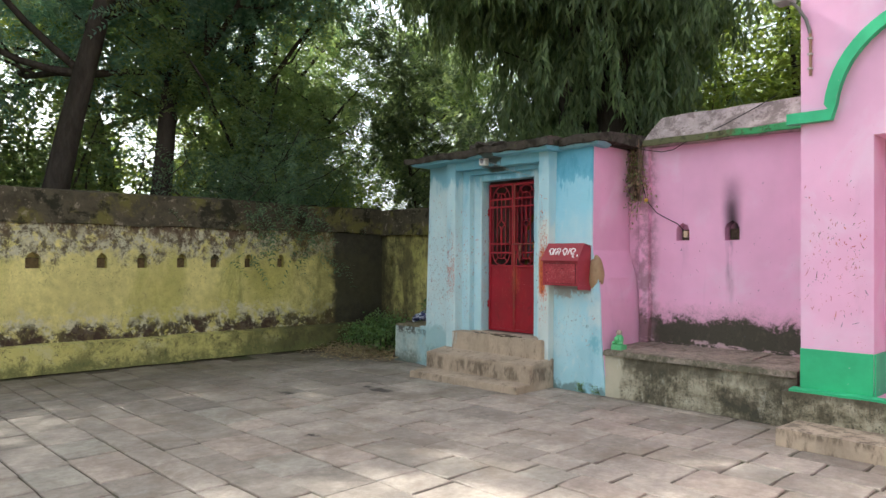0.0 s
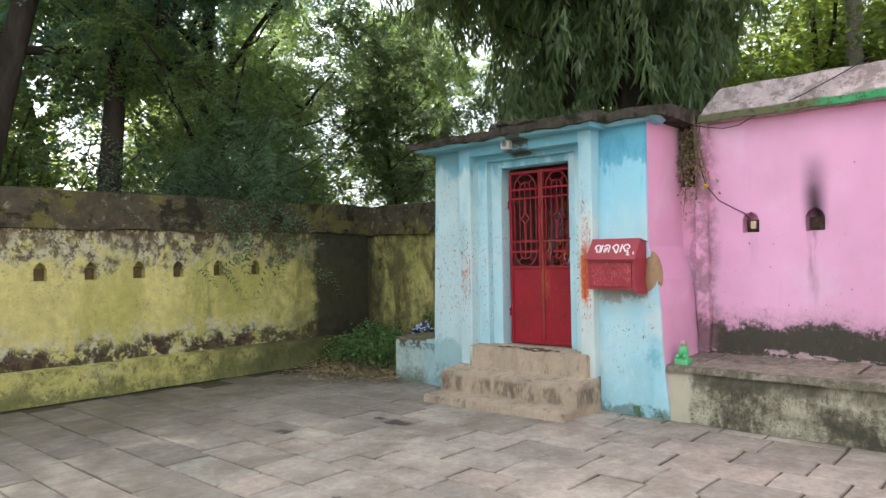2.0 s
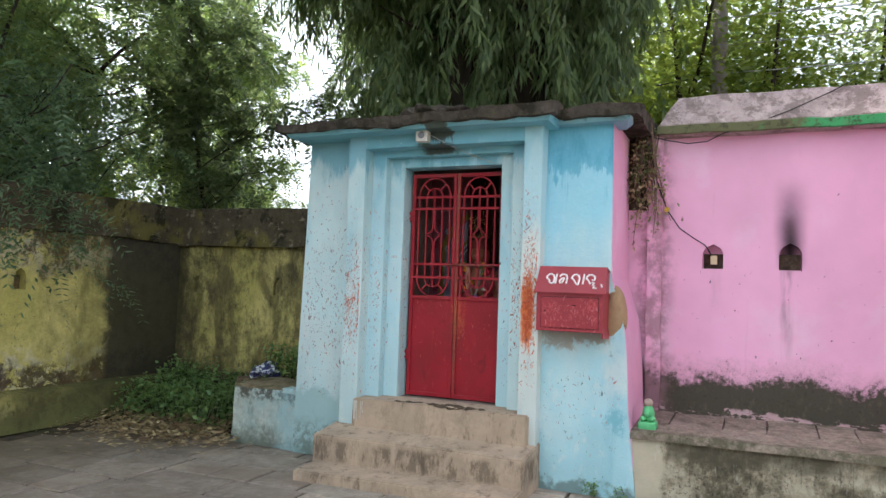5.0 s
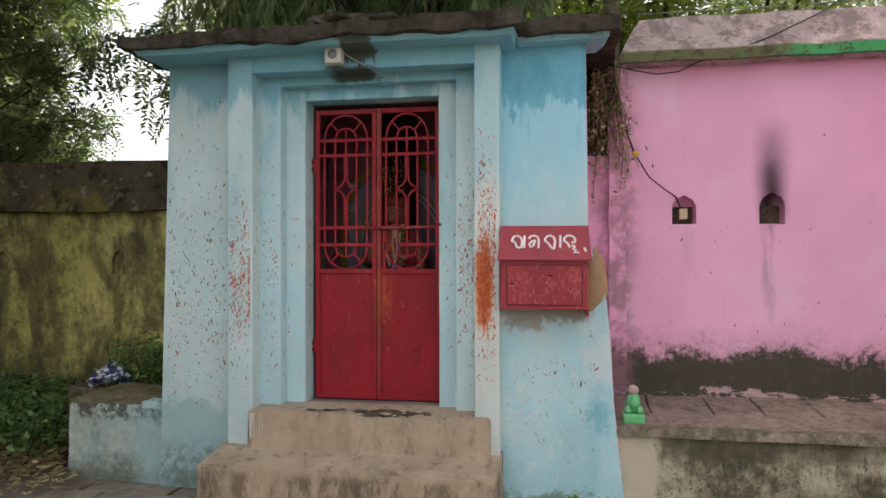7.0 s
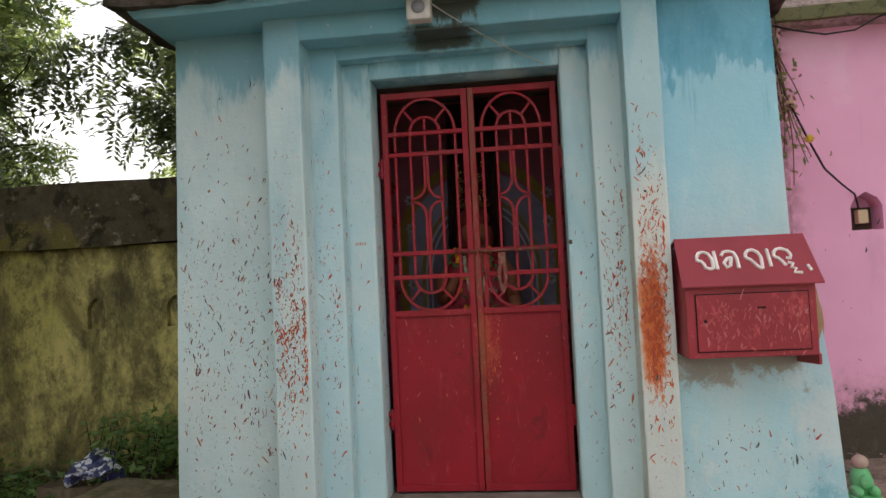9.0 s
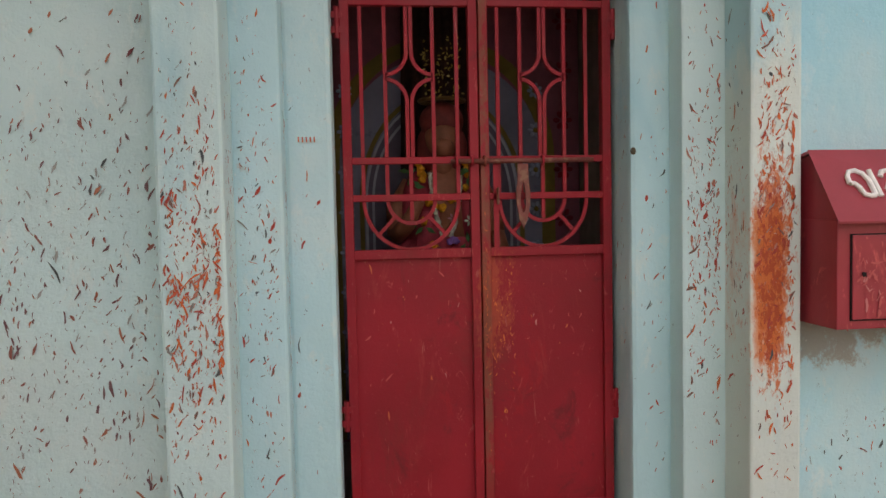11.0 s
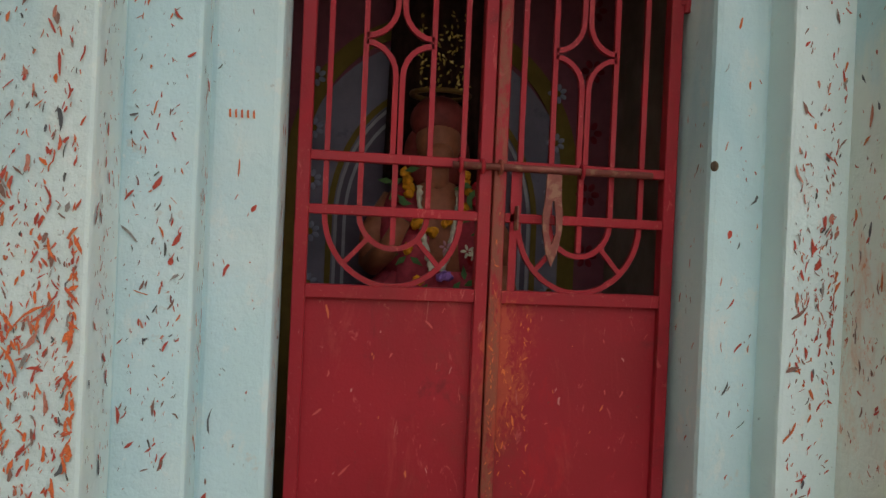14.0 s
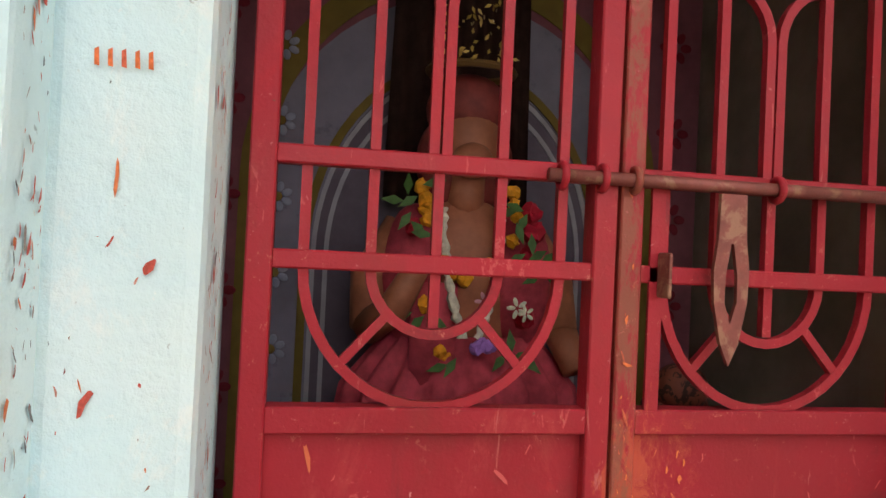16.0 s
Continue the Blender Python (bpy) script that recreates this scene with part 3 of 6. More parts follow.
def leaf_material(name, dark, light, through_light=0.45):
    """Leaves: matt face, light coming through, colour varied leaf by leaf."""
    m = bpy.data.materials.new(name)
    m.use_nodes = True
    t = m.node_tree
    out, b = t.nodes["Material Output"], t.nodes["Principled BSDF"]
    isl = t.nodes.new("ShaderNodeNewGeometry").outputs["Random Per Island"]
    mix = t.nodes.new("ShaderNodeMix")
    mix.data_type = "RGBA"
    mix.inputs[6].default_value, mix.inputs[7].default_value = (*dark, 1), (*light, 1)
    t.links.new(isl, mix.inputs[0])
    t.links.new(mix.outputs[2], b.inputs["Base Color"])
    b.inputs["Roughness"].default_value = 0.42
    b.inputs["Specular IOR Level"].default_value = 0.5
    tr = t.nodes.new("ShaderNodeBsdfTranslucent")
    hue = t.nodes.new("ShaderNodeHueSaturation")
    hue.inputs["Hue"].default_value, hue.inputs["Saturation"].default_value, hue.inputs["Value"].default_value = 0.47, 1.1, 1.6
    t.links.new(mix.outputs[2], hue.inputs["Color"])
    t.links.new(hue.outputs[0], tr.inputs["Color"])
    ms = t.nodes.new("ShaderNodeMixShader")
    ms.inputs[0].default_value = through_light
    t.links.new(b.outputs[0], ms.inputs[1])
    t.links.new(tr.outputs[0], ms.inputs[2])
    t.links.new(ms.outputs[0], out.inputs["Surface"])
    return m


LEAF_DARK = leaf_material("dark_feathery_leaves", (0.095, 0.175, 0.140), (0.20, 0.30, 0.185), 0.62)
LEAF_MID = leaf_material("mid_green_leaves", (0.10, 0.17, 0.070), (0.22, 0.29, 0.105), 0.62)
LEAF_HEDGE = leaf_material("grey_green_climber_leaves", (0.14, 0.19, 0.10), (0.28, 0.33, 0.17), 0.55)
LEAF_FROND = leaf_material("deep_green_fronds", (0.07, 0.13, 0.075), (0.16, 0.24, 0.12), 0.55)
# Shade among the crowns is put into these darker leaf colours.
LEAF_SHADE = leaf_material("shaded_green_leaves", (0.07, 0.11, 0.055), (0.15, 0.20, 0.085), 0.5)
# Sun on the foliage is put into these brighter leaf colours.
LEAF_LIGHT = leaf_material("sunlit_yellow_green_leaves", (0.11, 0.18, 0.04), (0.23, 0.30, 0.075), 0.55)
LEAF_DROOP = leaf_material("long_drooping_leaves", (0.08, 0.13, 0.058), (0.20, 0.27, 0.115), 0.55)
LEAF_WEED = leaf_material("weed_leaves", (0.09, 0.19, 0.065), (0.22, 0.34, 0.12), 0.42)
LEAF_DRY = leaf_material("dry_leaf_litter", (0.20, 0.13, 0.07), (0.50, 0.40, 0.22), 0.1)
p = Paint("dark_bark", (0.060, 0.048, 0.038), 0.95, spec=0.1)
p.vary(p.noise(6, 6, 0.7, 0.4, (1, 1, 0.3)), 0.4)
BARK = p.bump(p.noise(12, 6, 0.7, 0.3, (1, 1, 0.25)), 1.0, 0.04).done()


# ---- mesh helpers ----
def hexa_bm(v):
    bm = bmesh.new()
    hexa(bm, v)
    return bm


def mesh_object(name, bm, material, smooth=False):
    me = bpy.data.meshes.new(name)
    bm.normal_update()
    bm.to_mesh(me)
    bm.free()
    for m in material if isinstance(material, (list, tuple)) else [material]:
        me.materials.append(m)
    if smooth:
        me.shade_smooth()
    return new(name, me)


def part(name, bm, material, parent, label="", smooth=False):
    ob = mesh_object(name, bm, material, smooth)
    ob.parent = parent
    return tagged(ob, label) if label else ob


def thing(name, x, y, z, label, category, group="", kind=""):
    ob = new(name)
    ob.matrix_world = Matrix.Translation((x, y, z))
    return tagged(ob, label, category, group, kind)


def keep(ob, parent):
    """Parent a mesh whose vertices are in world places."""
    ob.parent = parent
    ob.matrix_parent_inverse = Matrix.Translation(-parent.matrix_world.translation)
    return ob


def wpart(name, bm, material, parent, label="", smooth=False):
    ob = mesh_object(name, bm, material, smooth)
    ob.parent = parent
    top = parent
    off = Vector((0, 0, 0))
    while top is not None:
        off += top.matrix_basis.translation if top.type == "EMPTY" else Vector((0, 0, 0))
        top = top.parent
    ob.matrix_parent_inverse = Matrix.Translation(-off) if parent.type == "EMPTY" else Matrix.Identity(4)
    return tagged(ob, label) if label else ob


def hexa(bm, v):
    """A solid of eight corners: bottom ring, then top ring."""
    q = [bm.verts.new(c) for c in v]
    for f in ((3, 2, 1, 0), (4, 5, 6, 7), (0, 1, 5, 4), (1, 2, 6, 5), (2, 3, 7, 6), (3, 0, 4, 7)):
        bm.faces.new([q[i] for i in f])
    return q


def block(bm, x0, x1, y0, y1, z0, z1):
    return hexa(bm, [(x0, y0, z0), (x1, y0, z0), (x1, y1, z0), (x0, y1, z0), (x0, y0, z1), (x1, y0, z1), (x1, y1, z1), (x0, y1, z1)])


def soften(bm, width, segments=2):
    bmesh.ops.bevel(bm, geom=bm.edges[:], offset=width, segments=segments, affect="EDGES", profile=0.6)
    return bm


def box(x0, x1, y0, y1, z0, z1, bevel=0.0):
    bm = bmesh.new()
    block(bm, x0, x1, y0, y1, z0, z1)
    return soften(bm, bevel) if bevel else bm


def rugged(bm, step, amp, scale=3.0, seed=0.0, down=1.0):
    """Cut a solid into pieces of about step and push its surface about by noise."""
    for axis in range(3):
        lo, hi = min(v.co[axis] for v in bm.verts), max(v.co[axis] for v in bm.verts)
        n = int((hi - lo) / step)
        for i in range(1, n + 1):
            c, no = Vector((0, 0, 0)), Vector((0, 0, 0))
            c[axis], no[axis] = lo + (hi - lo) * i / (n + 1), 1
            bmesh.ops.bisect_plane(bm, geom=bm.verts[:] + bm.edges[:] + bm.faces[:], plane_co=c, plane_no=no, dist=1e-5)
    for v in bm.verts:
        d = noise.noise_vector(v.co * scale + Vector((seed, seed, seed))) * amp + noise.noise_vector(v.co * scale * 4.1 + Vector((seed, 0, 3))) * amp * 0.4
        d.z *= down
        v.co += d
    return bm


def sweep(bm, path, radius, sides=8, square=False, closed=False, flat=1.0):
    """A bar along a path; radius may be a list. Square bars for flats."""
    pts = [Vector(q) for q in path]
    n = len(pts)
    rad = radius if isinstance(radius, (list, tuple)) else [radius] * n
    rings, ref = [], None
    for i, q in enumerate(pts):
        a = pts[(i + 1) % n] if closed or i + 1 < n else q
        b = pts[i - 1] if closed or i else q
        d = (a - b).normalized()
        if ref is None:
            ref = Vector((1, 0, 0)) if abs(d.x) < 0.8 else Vector((0, 0, 1))
        u = (ref - d * ref.dot(d)).normalized()
        ref = u
        w = d.cross(u)
        k = 4 if square else sides
        ring = []
        for j in range(k):
            ang = 2 * math.pi * (j + (0.5 if square else 0)) / k
            r = rad[i] * (1.414 if square else 1)
            ring.append(bm.verts.new(q + u * math.cos(ang) * r * flat + w * math.sin(ang) * r))
        rings.append(ring)
    k = len(rings[0])
    for i in range(n if closed else n - 1):
        a, b = rings[i], rings[(i + 1) % n]
        for j in range(k):
            bm.faces.new((a[j], a[(j + 1) % k], b[(j + 1) % k], b[j]))
    if not closed:
        bm.faces.new(rings[0][::-1])
        bm.faces.new(rings[-1])
    return bm


def ball(bm, centre, rx, ry, rz, u=16, v=10, turn=None):
    m = Matrix.Translation(centre) @ (turn or Matrix.Identity(4)) @ Matrix.Diagonal((rx, ry, rz, 1))
    return bmesh.ops.create_uvsphere(bm, u_segments=u, v_segments=v, radius=1, matrix=m)["verts"]


def arch_outline(cu, v0, w, h, shoulder):
    """Outline of a small pointed niche, in a wall's own u and v."""
    return [(cu - w / 2, v0), (cu + w / 2, v0), (cu + w / 2, v0 + shoulder), (cu + w * 0.36, v0 + shoulder + (h - shoulder) * 0.55), (cu, v0 + h), (cu - w * 0.36, v0 + shoulder + (h - shoulder) * 0.55), (cu - w / 2, v0 + shoulder)]


def holed_wall(bm, place, u0, u1, v0, v1, holes, skin, thick):
    """A wall with blind niches. place(u, v, depth) gives the world place."""
    loops = [[(u0, v0), (u1, v0), (u1, v1), (u0, v1)]] + holes
    edges = []
    for k, loop in enumerate(loops):
        front = [bm.verts.new(place(u, v, 0)) for u, v in loop]
        back = [bm.verts.new(place(u, v, skin if k else thick)) for u, v in loop]
        n = len(loop)
        for i in range(n):
            edges.append(bm.edges.new((front[i], front[(i + 1) % n])))
            bm.faces.new((front[i], front[(i + 1) % n], back[(i + 1) % n], back[i]))
        bm.faces.new(back)
    bmesh.ops.triangle_fill(bm, edges=edges, use_beauty=True)
    bmesh.ops.recalc_face_normals(bm, faces=bm.faces[:])
    return bm


def leaves(name, centre, way, side, length, width, material, fold=0.0):
    """One mesh of many pointed leaves, from arrays of n by 3."""
    n = len(centre)
    length, width = np.broadcast_to(length, n)[:, None], np.broadcast_to(width, n)[:, None]
    v = np.empty((n, 4, 3))
    v[:, 0] = centre
    v[:, 1] = centre + way * length * 0.42 + side * width * 0.5
    v[:, 2] = centre + way * length
    v[:, 3] = centre + way * length * 0.42 - side * width * 0.5
    me = bpy.data.meshes.new(name)
    me.vertices.add(n * 4)
    me.vertices.foreach_set("co", v.reshape(-1))
    me.loops.add(n * 4)
    me.loops.foreach_set("vertex_index", np.arange(n * 4, dtype=np.int32))
    me.polygons.add(n)
    me.polygons.foreach_set("loop_start", np.arange(n, dtype=np.int32) * 4)
    me.polygons.foreach_set("loop_total", np.full(n, 4, dtype=np.int32))
    me.update(calc_edges=True)
    me.materials.append(material)
    return new(name, me)


def unit(a):
    return a / np.maximum(np.linalg.norm(a, axis=1, keepdims=True), 1e-9)


# ---- ground ----
bm = bmesh.new()
R = 400
ring_n = 48
core = [bm.verts.new((R * math.cos(2 * math.pi * i / ring_n), R * math.sin(2 * math.pi * i / ring_n), -0.03)) for i in range(ring_n)]
bm.faces.new(core)
tagged(mesh_object("ground", bm, EARTH), "bare brown earth under and beyond the paving", "ground", kind="structure")


# ---- boundary walls ----
def yellow_place(u, v, d):
    return (u, 9.67 + d, v)


bm = bmesh.new()
NICHES = ((1.80, 0.17), (2.34, 0.17), (3.13, 0.13), (3.64, 0.13), (4.18, 0.14), (4.66, 0.13), (5.19, 0.13), (5.73, 0.12))
holes = [arch_outline(c, 1.27, w, 0.20, 0.125) for c, w in NICHES]
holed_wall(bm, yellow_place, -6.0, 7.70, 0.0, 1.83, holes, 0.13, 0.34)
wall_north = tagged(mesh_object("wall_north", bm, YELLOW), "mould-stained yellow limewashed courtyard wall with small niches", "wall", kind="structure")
bm = rugged(hexa_bm([(-6, 9.64, 1.83), (7.66, 9.64, 1.83), (7.70, 10.05, 1.83), (-6, 10.05, 1.83), (-6, 9.68, 2.24), (7.70, 9.68, 2.24), (7.70, 9.98, 2.28), (-6, 9.98, 2.28)]), 0.22, 0.02, 2.0)
wpart("coping", bm, MOSS_CAP, wall_north, "dark mossy brick coping")
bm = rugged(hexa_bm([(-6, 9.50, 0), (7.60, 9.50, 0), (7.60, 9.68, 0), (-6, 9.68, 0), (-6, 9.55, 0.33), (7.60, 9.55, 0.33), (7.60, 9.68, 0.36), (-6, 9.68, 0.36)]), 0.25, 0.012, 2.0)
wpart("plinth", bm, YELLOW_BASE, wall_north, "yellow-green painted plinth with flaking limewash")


# Niche backs are coloured dark so each recess looks deeper and shaded.
for c, w in NICHES:
    wpart("niche_back", rugged(box(c - w * 0.47, c + w * 0.47, 9.755, 9.797, 1.272, 1.40), 0.05, 0.004, 20, c), BROWN_DARK, wall_north, "dark brown niche back with recess shade in its colour")


def back_place(u, v, d):
    return (7.70 + d, u, v)


bm = bmesh.new()
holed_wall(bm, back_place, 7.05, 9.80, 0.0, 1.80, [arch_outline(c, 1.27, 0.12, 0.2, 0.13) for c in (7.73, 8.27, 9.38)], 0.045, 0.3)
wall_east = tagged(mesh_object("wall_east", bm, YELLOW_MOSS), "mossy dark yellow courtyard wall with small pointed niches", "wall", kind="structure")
bm = rugged(hexa_bm([(7.62, 7.05, 1.80), (8.05, 7.05, 1.80), (8.05, 10.0, 1.80), (7.62, 9.64, 1.80), (7.68, 7.05, 2.22), (7.98, 7.05, 2.26), (7.98, 10.0, 2.26), (7.68, 9.70, 2.22)]), 0.2, 0.02, 2.0, 5)
wpart("coping", bm, MOSS_CAP, wall_east, "dark mossy overhanging coping")
tagged(mesh_object("wall_west", box(-6.3, -6.0, -6, 10, 0, 2.3), YELLOW), "plain yellow limewashed wall closing the courtyard", "wall", kind="structure")
tagged(mesh_object("wall_south", box(-6.0, 6.25, -6.3, -6.0, 0, 2.3), YELLOW), "plain yellow limewashed wall closing the courtyard", "wall", kind="structure")


# ---- shrine ----
shrine = thing("shrine", 6.9, 5.7, 0, "small blue limewashed roadside shrine with stepped door surround", "shrine")
RUB = 0.008
bm = rugged(hexa_bm([(6.36, 6.57, 0), (6.62, 6.57, 0), (6.62, 7.04, 0), (6.36, 7.06, 0), (6.40, 6.57, 2.66), (6.62, 6.57, 2.66), (6.62, 7.02, 2.66), (6.40, 7.02, 2.66)]), 0.25, 0.003, 2.0)
wpart("front_wall", bm, BLUE_PALE, shrine)
FLARE = ((0.0, 4.250, 6.355), (0.6, 4.315, 6.362), (1.0, 4.335, 6.37), (1.22, 4.36, 6.375), (1.52, 4.450, 6.385), (2.66, 4.462, 6.42))


def flared_wall(bm, x_in, y_in):
    """The battered corner of the shrine, swelling out below the box."""
    rings = [[bm.verts.new(q) for q in ((fx, fy, z), (x_in, fy, z), (x_in, y_in, z), (fx, y_in, z))] for z, fy, fx in FLARE]
    for a, b in zip(rings, rings[1:]):
        for k in range(4):
            bm.faces.new((a[k], a[(k + 1) % 4], b[(k + 1) % 4], b[k]))
    bm.faces.new(rings[0][::-1])
    bm.faces.new(rings[-1])
    return bm


wpart("front_wall", rugged(flared_wall(bmesh.new(), 6.60, 4.94), 0.2, 0.003, 2.0, 2), BLUE_DEEP, shrine, "blue wall face with darker repainted patch on top")
wpart("pilaster", rugged(box(6.27, 6.44, 6.41, 6.568, 0.0, 2.66, RUB), 0.13, 0.0016, 3.0), BLUE_PALE, shrine, "pale pilaster flecked with red")
wpart("pilaster", rugged(box(6.27, 6.44, 4.938, 5.08, 0.0, 2.66, RUB), 0.13, 0.0016, 3.0), BLUE_ORANGE, shrine, "pale pilaster smeared with orange pigment")
wpart("lintel", rugged(box(6.274, 6.44, 5.078, 6.412, 2.515, 2.66, RUB), 0.13, 0.0016, 3.0), BLUE, shrine)
wpart("recess_jamb", rugged(box(6.40, 6.52, 6.285, 6.415, 0.0, 2.52, RUB), 0.13, 0.0016, 3.0), BLUE_MID, shrine)
wpart("recess_jamb", rugged(box(6.40, 6.52, 5.075, 5.205, 0.0, 2.52, RUB), 0.13, 0.0016, 3.0), BLUE_PALE, shrine)
wpart("recess_lintel", rugged(box(6.402, 6.52, 5.203, 6.287, 2.46, 2.53, RUB), 0.13, 0.0016, 3.0), BLUE, shrine)
wpart("door_jamb", rugged(box(6.48, 6.65, 6.158, 6.29, 0.0, 2.47, 0.014), 0.13, 0.0016, 3.0), BLUE_MID, shrine)
wpart("door_jamb", rugged(box(6.48, 6.65, 5.20, 5.322, 0.0, 2.47, 0.014), 0.13, 0.0016, 3.0), BLUE_MID, shrine)
wpart("door_lintel", rugged(box(6.482, 6.65, 5.320, 6.160, 2.385, 2.47, RUB), 0.13, 0.0016, 3.0), BLUE, shrine)
wpart("side_wall", box(6.60, 7.95, 6.90, 7.02, 0, 2.66), BLUE, shrine)
bm = bmesh.new()
rings = [[bm.verts.new(q) for q in ((fx + 0.02, fy - 0.006, z), (7.11, fy - 0.006, z), (7.11, 4.6, z), (fx + 0.02, 4.6, z))] for z, fy, fx in FLARE]
for a, b in zip(rings, rings[1:]):
    for k in range(4):
        bm.faces.new((a[k], a[(k + 1) % 4], b[(k + 1) % 4], b[k]))
wpart("side_wall", rugged(bm, 0.2, 0.003, 2), PINK, shrine, "pink limewashed flank")
wpart("side_wall", box(7.10, 7.95, 4.47, 4.6, 0, 2.66), PINK, shrine)
wpart("back_wall", box(7.83, 7.95, 4.60, 6.90, 0, 2.66), BLUE, shrine)
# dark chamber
wpart("chamber_wall", box(6.72, 7.46, 6.34, 6.42, 0.5, 2.62), CHAMBER_DIM, shrine)
wpart("chamber_wall", box(6.72, 7.46, 5.10, 5.18, 0.5, 2.62), CHAMBER_DIM, shrine)
wpart("chamber_wall", box(6.646, 6.80, 6.22, 6.90, 0.0, 2.62), CHAMBER_DIM, shrine)
wpart("chamber_wall", box(6.646, 6.80, 4.60, 5.25, 0.0, 2.62), CHAMBER_DIM, shrine)
wpart("chamber_wall", box(6.648, 6.80, 5.25, 6.22, 2.42, 2.62), CHAMBER_DIM, shrine)
wpart("chamber_ceiling", box(6.80, 7.46, 5.18, 6.34, 2.50, 2.62), CHAMBER_DIM, shrine)
wpart("chamber_floor", box(6.50, 7.46, 5.18, 6.34, 0.0, 0.525), CHAMBER_DIM, shrine)
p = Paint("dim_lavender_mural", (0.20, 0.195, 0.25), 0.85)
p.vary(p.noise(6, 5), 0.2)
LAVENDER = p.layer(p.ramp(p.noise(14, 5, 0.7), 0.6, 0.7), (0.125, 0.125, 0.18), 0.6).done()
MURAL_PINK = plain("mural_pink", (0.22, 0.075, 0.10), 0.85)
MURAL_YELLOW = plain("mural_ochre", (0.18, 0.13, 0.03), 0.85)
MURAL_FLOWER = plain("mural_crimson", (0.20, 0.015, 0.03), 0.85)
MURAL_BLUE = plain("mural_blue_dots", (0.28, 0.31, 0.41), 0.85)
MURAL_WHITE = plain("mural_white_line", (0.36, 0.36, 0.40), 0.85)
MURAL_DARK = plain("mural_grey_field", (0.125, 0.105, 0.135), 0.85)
MX = 7.40
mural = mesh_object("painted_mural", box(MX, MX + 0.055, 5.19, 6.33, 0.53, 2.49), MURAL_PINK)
tagged(mural, "painted mural of lavender arch with pink flowered border", "mural")
MC = 5.76  # middle of the statue


def arch_band(bm, x, half, spring, rise, base, band, deep=0.004, steps=28):
    """A flat arched band; a filled field if band is 0."""
    out = []
    for k in range(steps + 1):
        a = math.pi * k / steps
        out.append((MC + half * math.cos(a), spring + rise * math.sin(a)))
    out = [(MC + half, base)] + out + [(MC - half, base)]
    if band:
        inn = []
        for k in range(steps + 1):
            a = math.pi * k / steps
            inn.append((MC + (half - band) * math.cos(a), spring + (rise - band) * math.sin(a)))
        inn = [(MC + half - band, base)] + inn + [(MC - half + band, base)]
        for i in range(len(out) - 1):
            f = [bm.verts.new((x, *q)) for q in (out[i], out[i + 1], inn[i + 1], inn[i])]
            bm.faces.new(f)
    else:
        bm.faces.new([bm.verts.new((x, *q)) for q in out])
    r = bmesh.ops.extrude_face_region(bm, geom=bm.faces[:])
    bmesh.ops.translate(bm, verts=[e for e in r["geom"] if isinstance(e, bmesh.types.BMVert)], vec=(deep, 0, 0))
    bmesh.ops.recalc_face_normals(bm, faces=bm.faces[:])
    return bm


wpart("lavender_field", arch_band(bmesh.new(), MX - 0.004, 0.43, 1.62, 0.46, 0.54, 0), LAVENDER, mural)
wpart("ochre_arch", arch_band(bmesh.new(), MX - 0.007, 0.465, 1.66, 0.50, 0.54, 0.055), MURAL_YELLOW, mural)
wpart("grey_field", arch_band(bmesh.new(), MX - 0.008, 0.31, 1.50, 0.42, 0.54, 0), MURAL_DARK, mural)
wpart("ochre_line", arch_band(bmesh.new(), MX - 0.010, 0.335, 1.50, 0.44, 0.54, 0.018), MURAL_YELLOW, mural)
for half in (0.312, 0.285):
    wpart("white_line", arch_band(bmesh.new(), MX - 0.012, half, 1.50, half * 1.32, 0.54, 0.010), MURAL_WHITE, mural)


def mural_flower(y, z, size, petals, petal_mat, heart):
    bm = bmesh.new()
    for k in range(petals):
        a = 2 * math.pi * k / petals
        ball(bm, (MX - 0.010, y + math.cos(a) * size * 0.62, z + math.sin(a) * size * 0.62), 0.003, size * 0.34, size * 0.24, 8, 5, Matrix.Rotation(a, 4, "X"))
    f = wpart("flower", bm, petal_mat, mural)
    b2 = bmesh.new()
    ball(b2, (MX - 0.011, y, z), 0.003, size * 0.3, size * 0.3, 8, 5)
    wpart("flower_heart", b2, heart, f)


for k in range(9):
    for s in (-1, 1):
        mural_flower(MC + s * 0.50, 0.62 + 0.20 * k, 0.042, 6, MURAL_FLOWER, MURAL_PINK)
        mural_flower(MC + s * 0.385, 0.66 + 0.16 * k, 0.034, 7, MURAL_BLUE, MURAL_YELLOW)

# roof slab with ragged, blackened edge
bm = rugged(hexa_bm([(6.07, 4.80, 2.655), (8.05, 4.80, 2.66), (8.05, 7.14, 2.66), (6.06, 7.14, 2.63), (6.05, 4.80, 2.735), (8.05, 4.80, 2.90), (8.05, 7.14, 2.90), (6.04, 7.14, 2.70)]), 0.09, 0.028, 5.0, 1)
roof = wpart("roof_slab", bm, ROOF_EDGE, shrine, "blackened ragged concrete roof slab")
bm = rugged(hexa_bm([(6.28, 4.27, 2.67), (8.05, 4.27, 2.66), (8.05, 4.80, 2.66), (6.28, 4.80, 2.665), (6.27, 4.27, 2.75), (8.05, 4.27, 2.88), (8.05, 4.80, 2.88), (6.26, 4.80, 2.74)]), 0.09, 0.024, 5.0, 4)
wpart("roof_slab", bm, ROOF_EDGE, shrine)
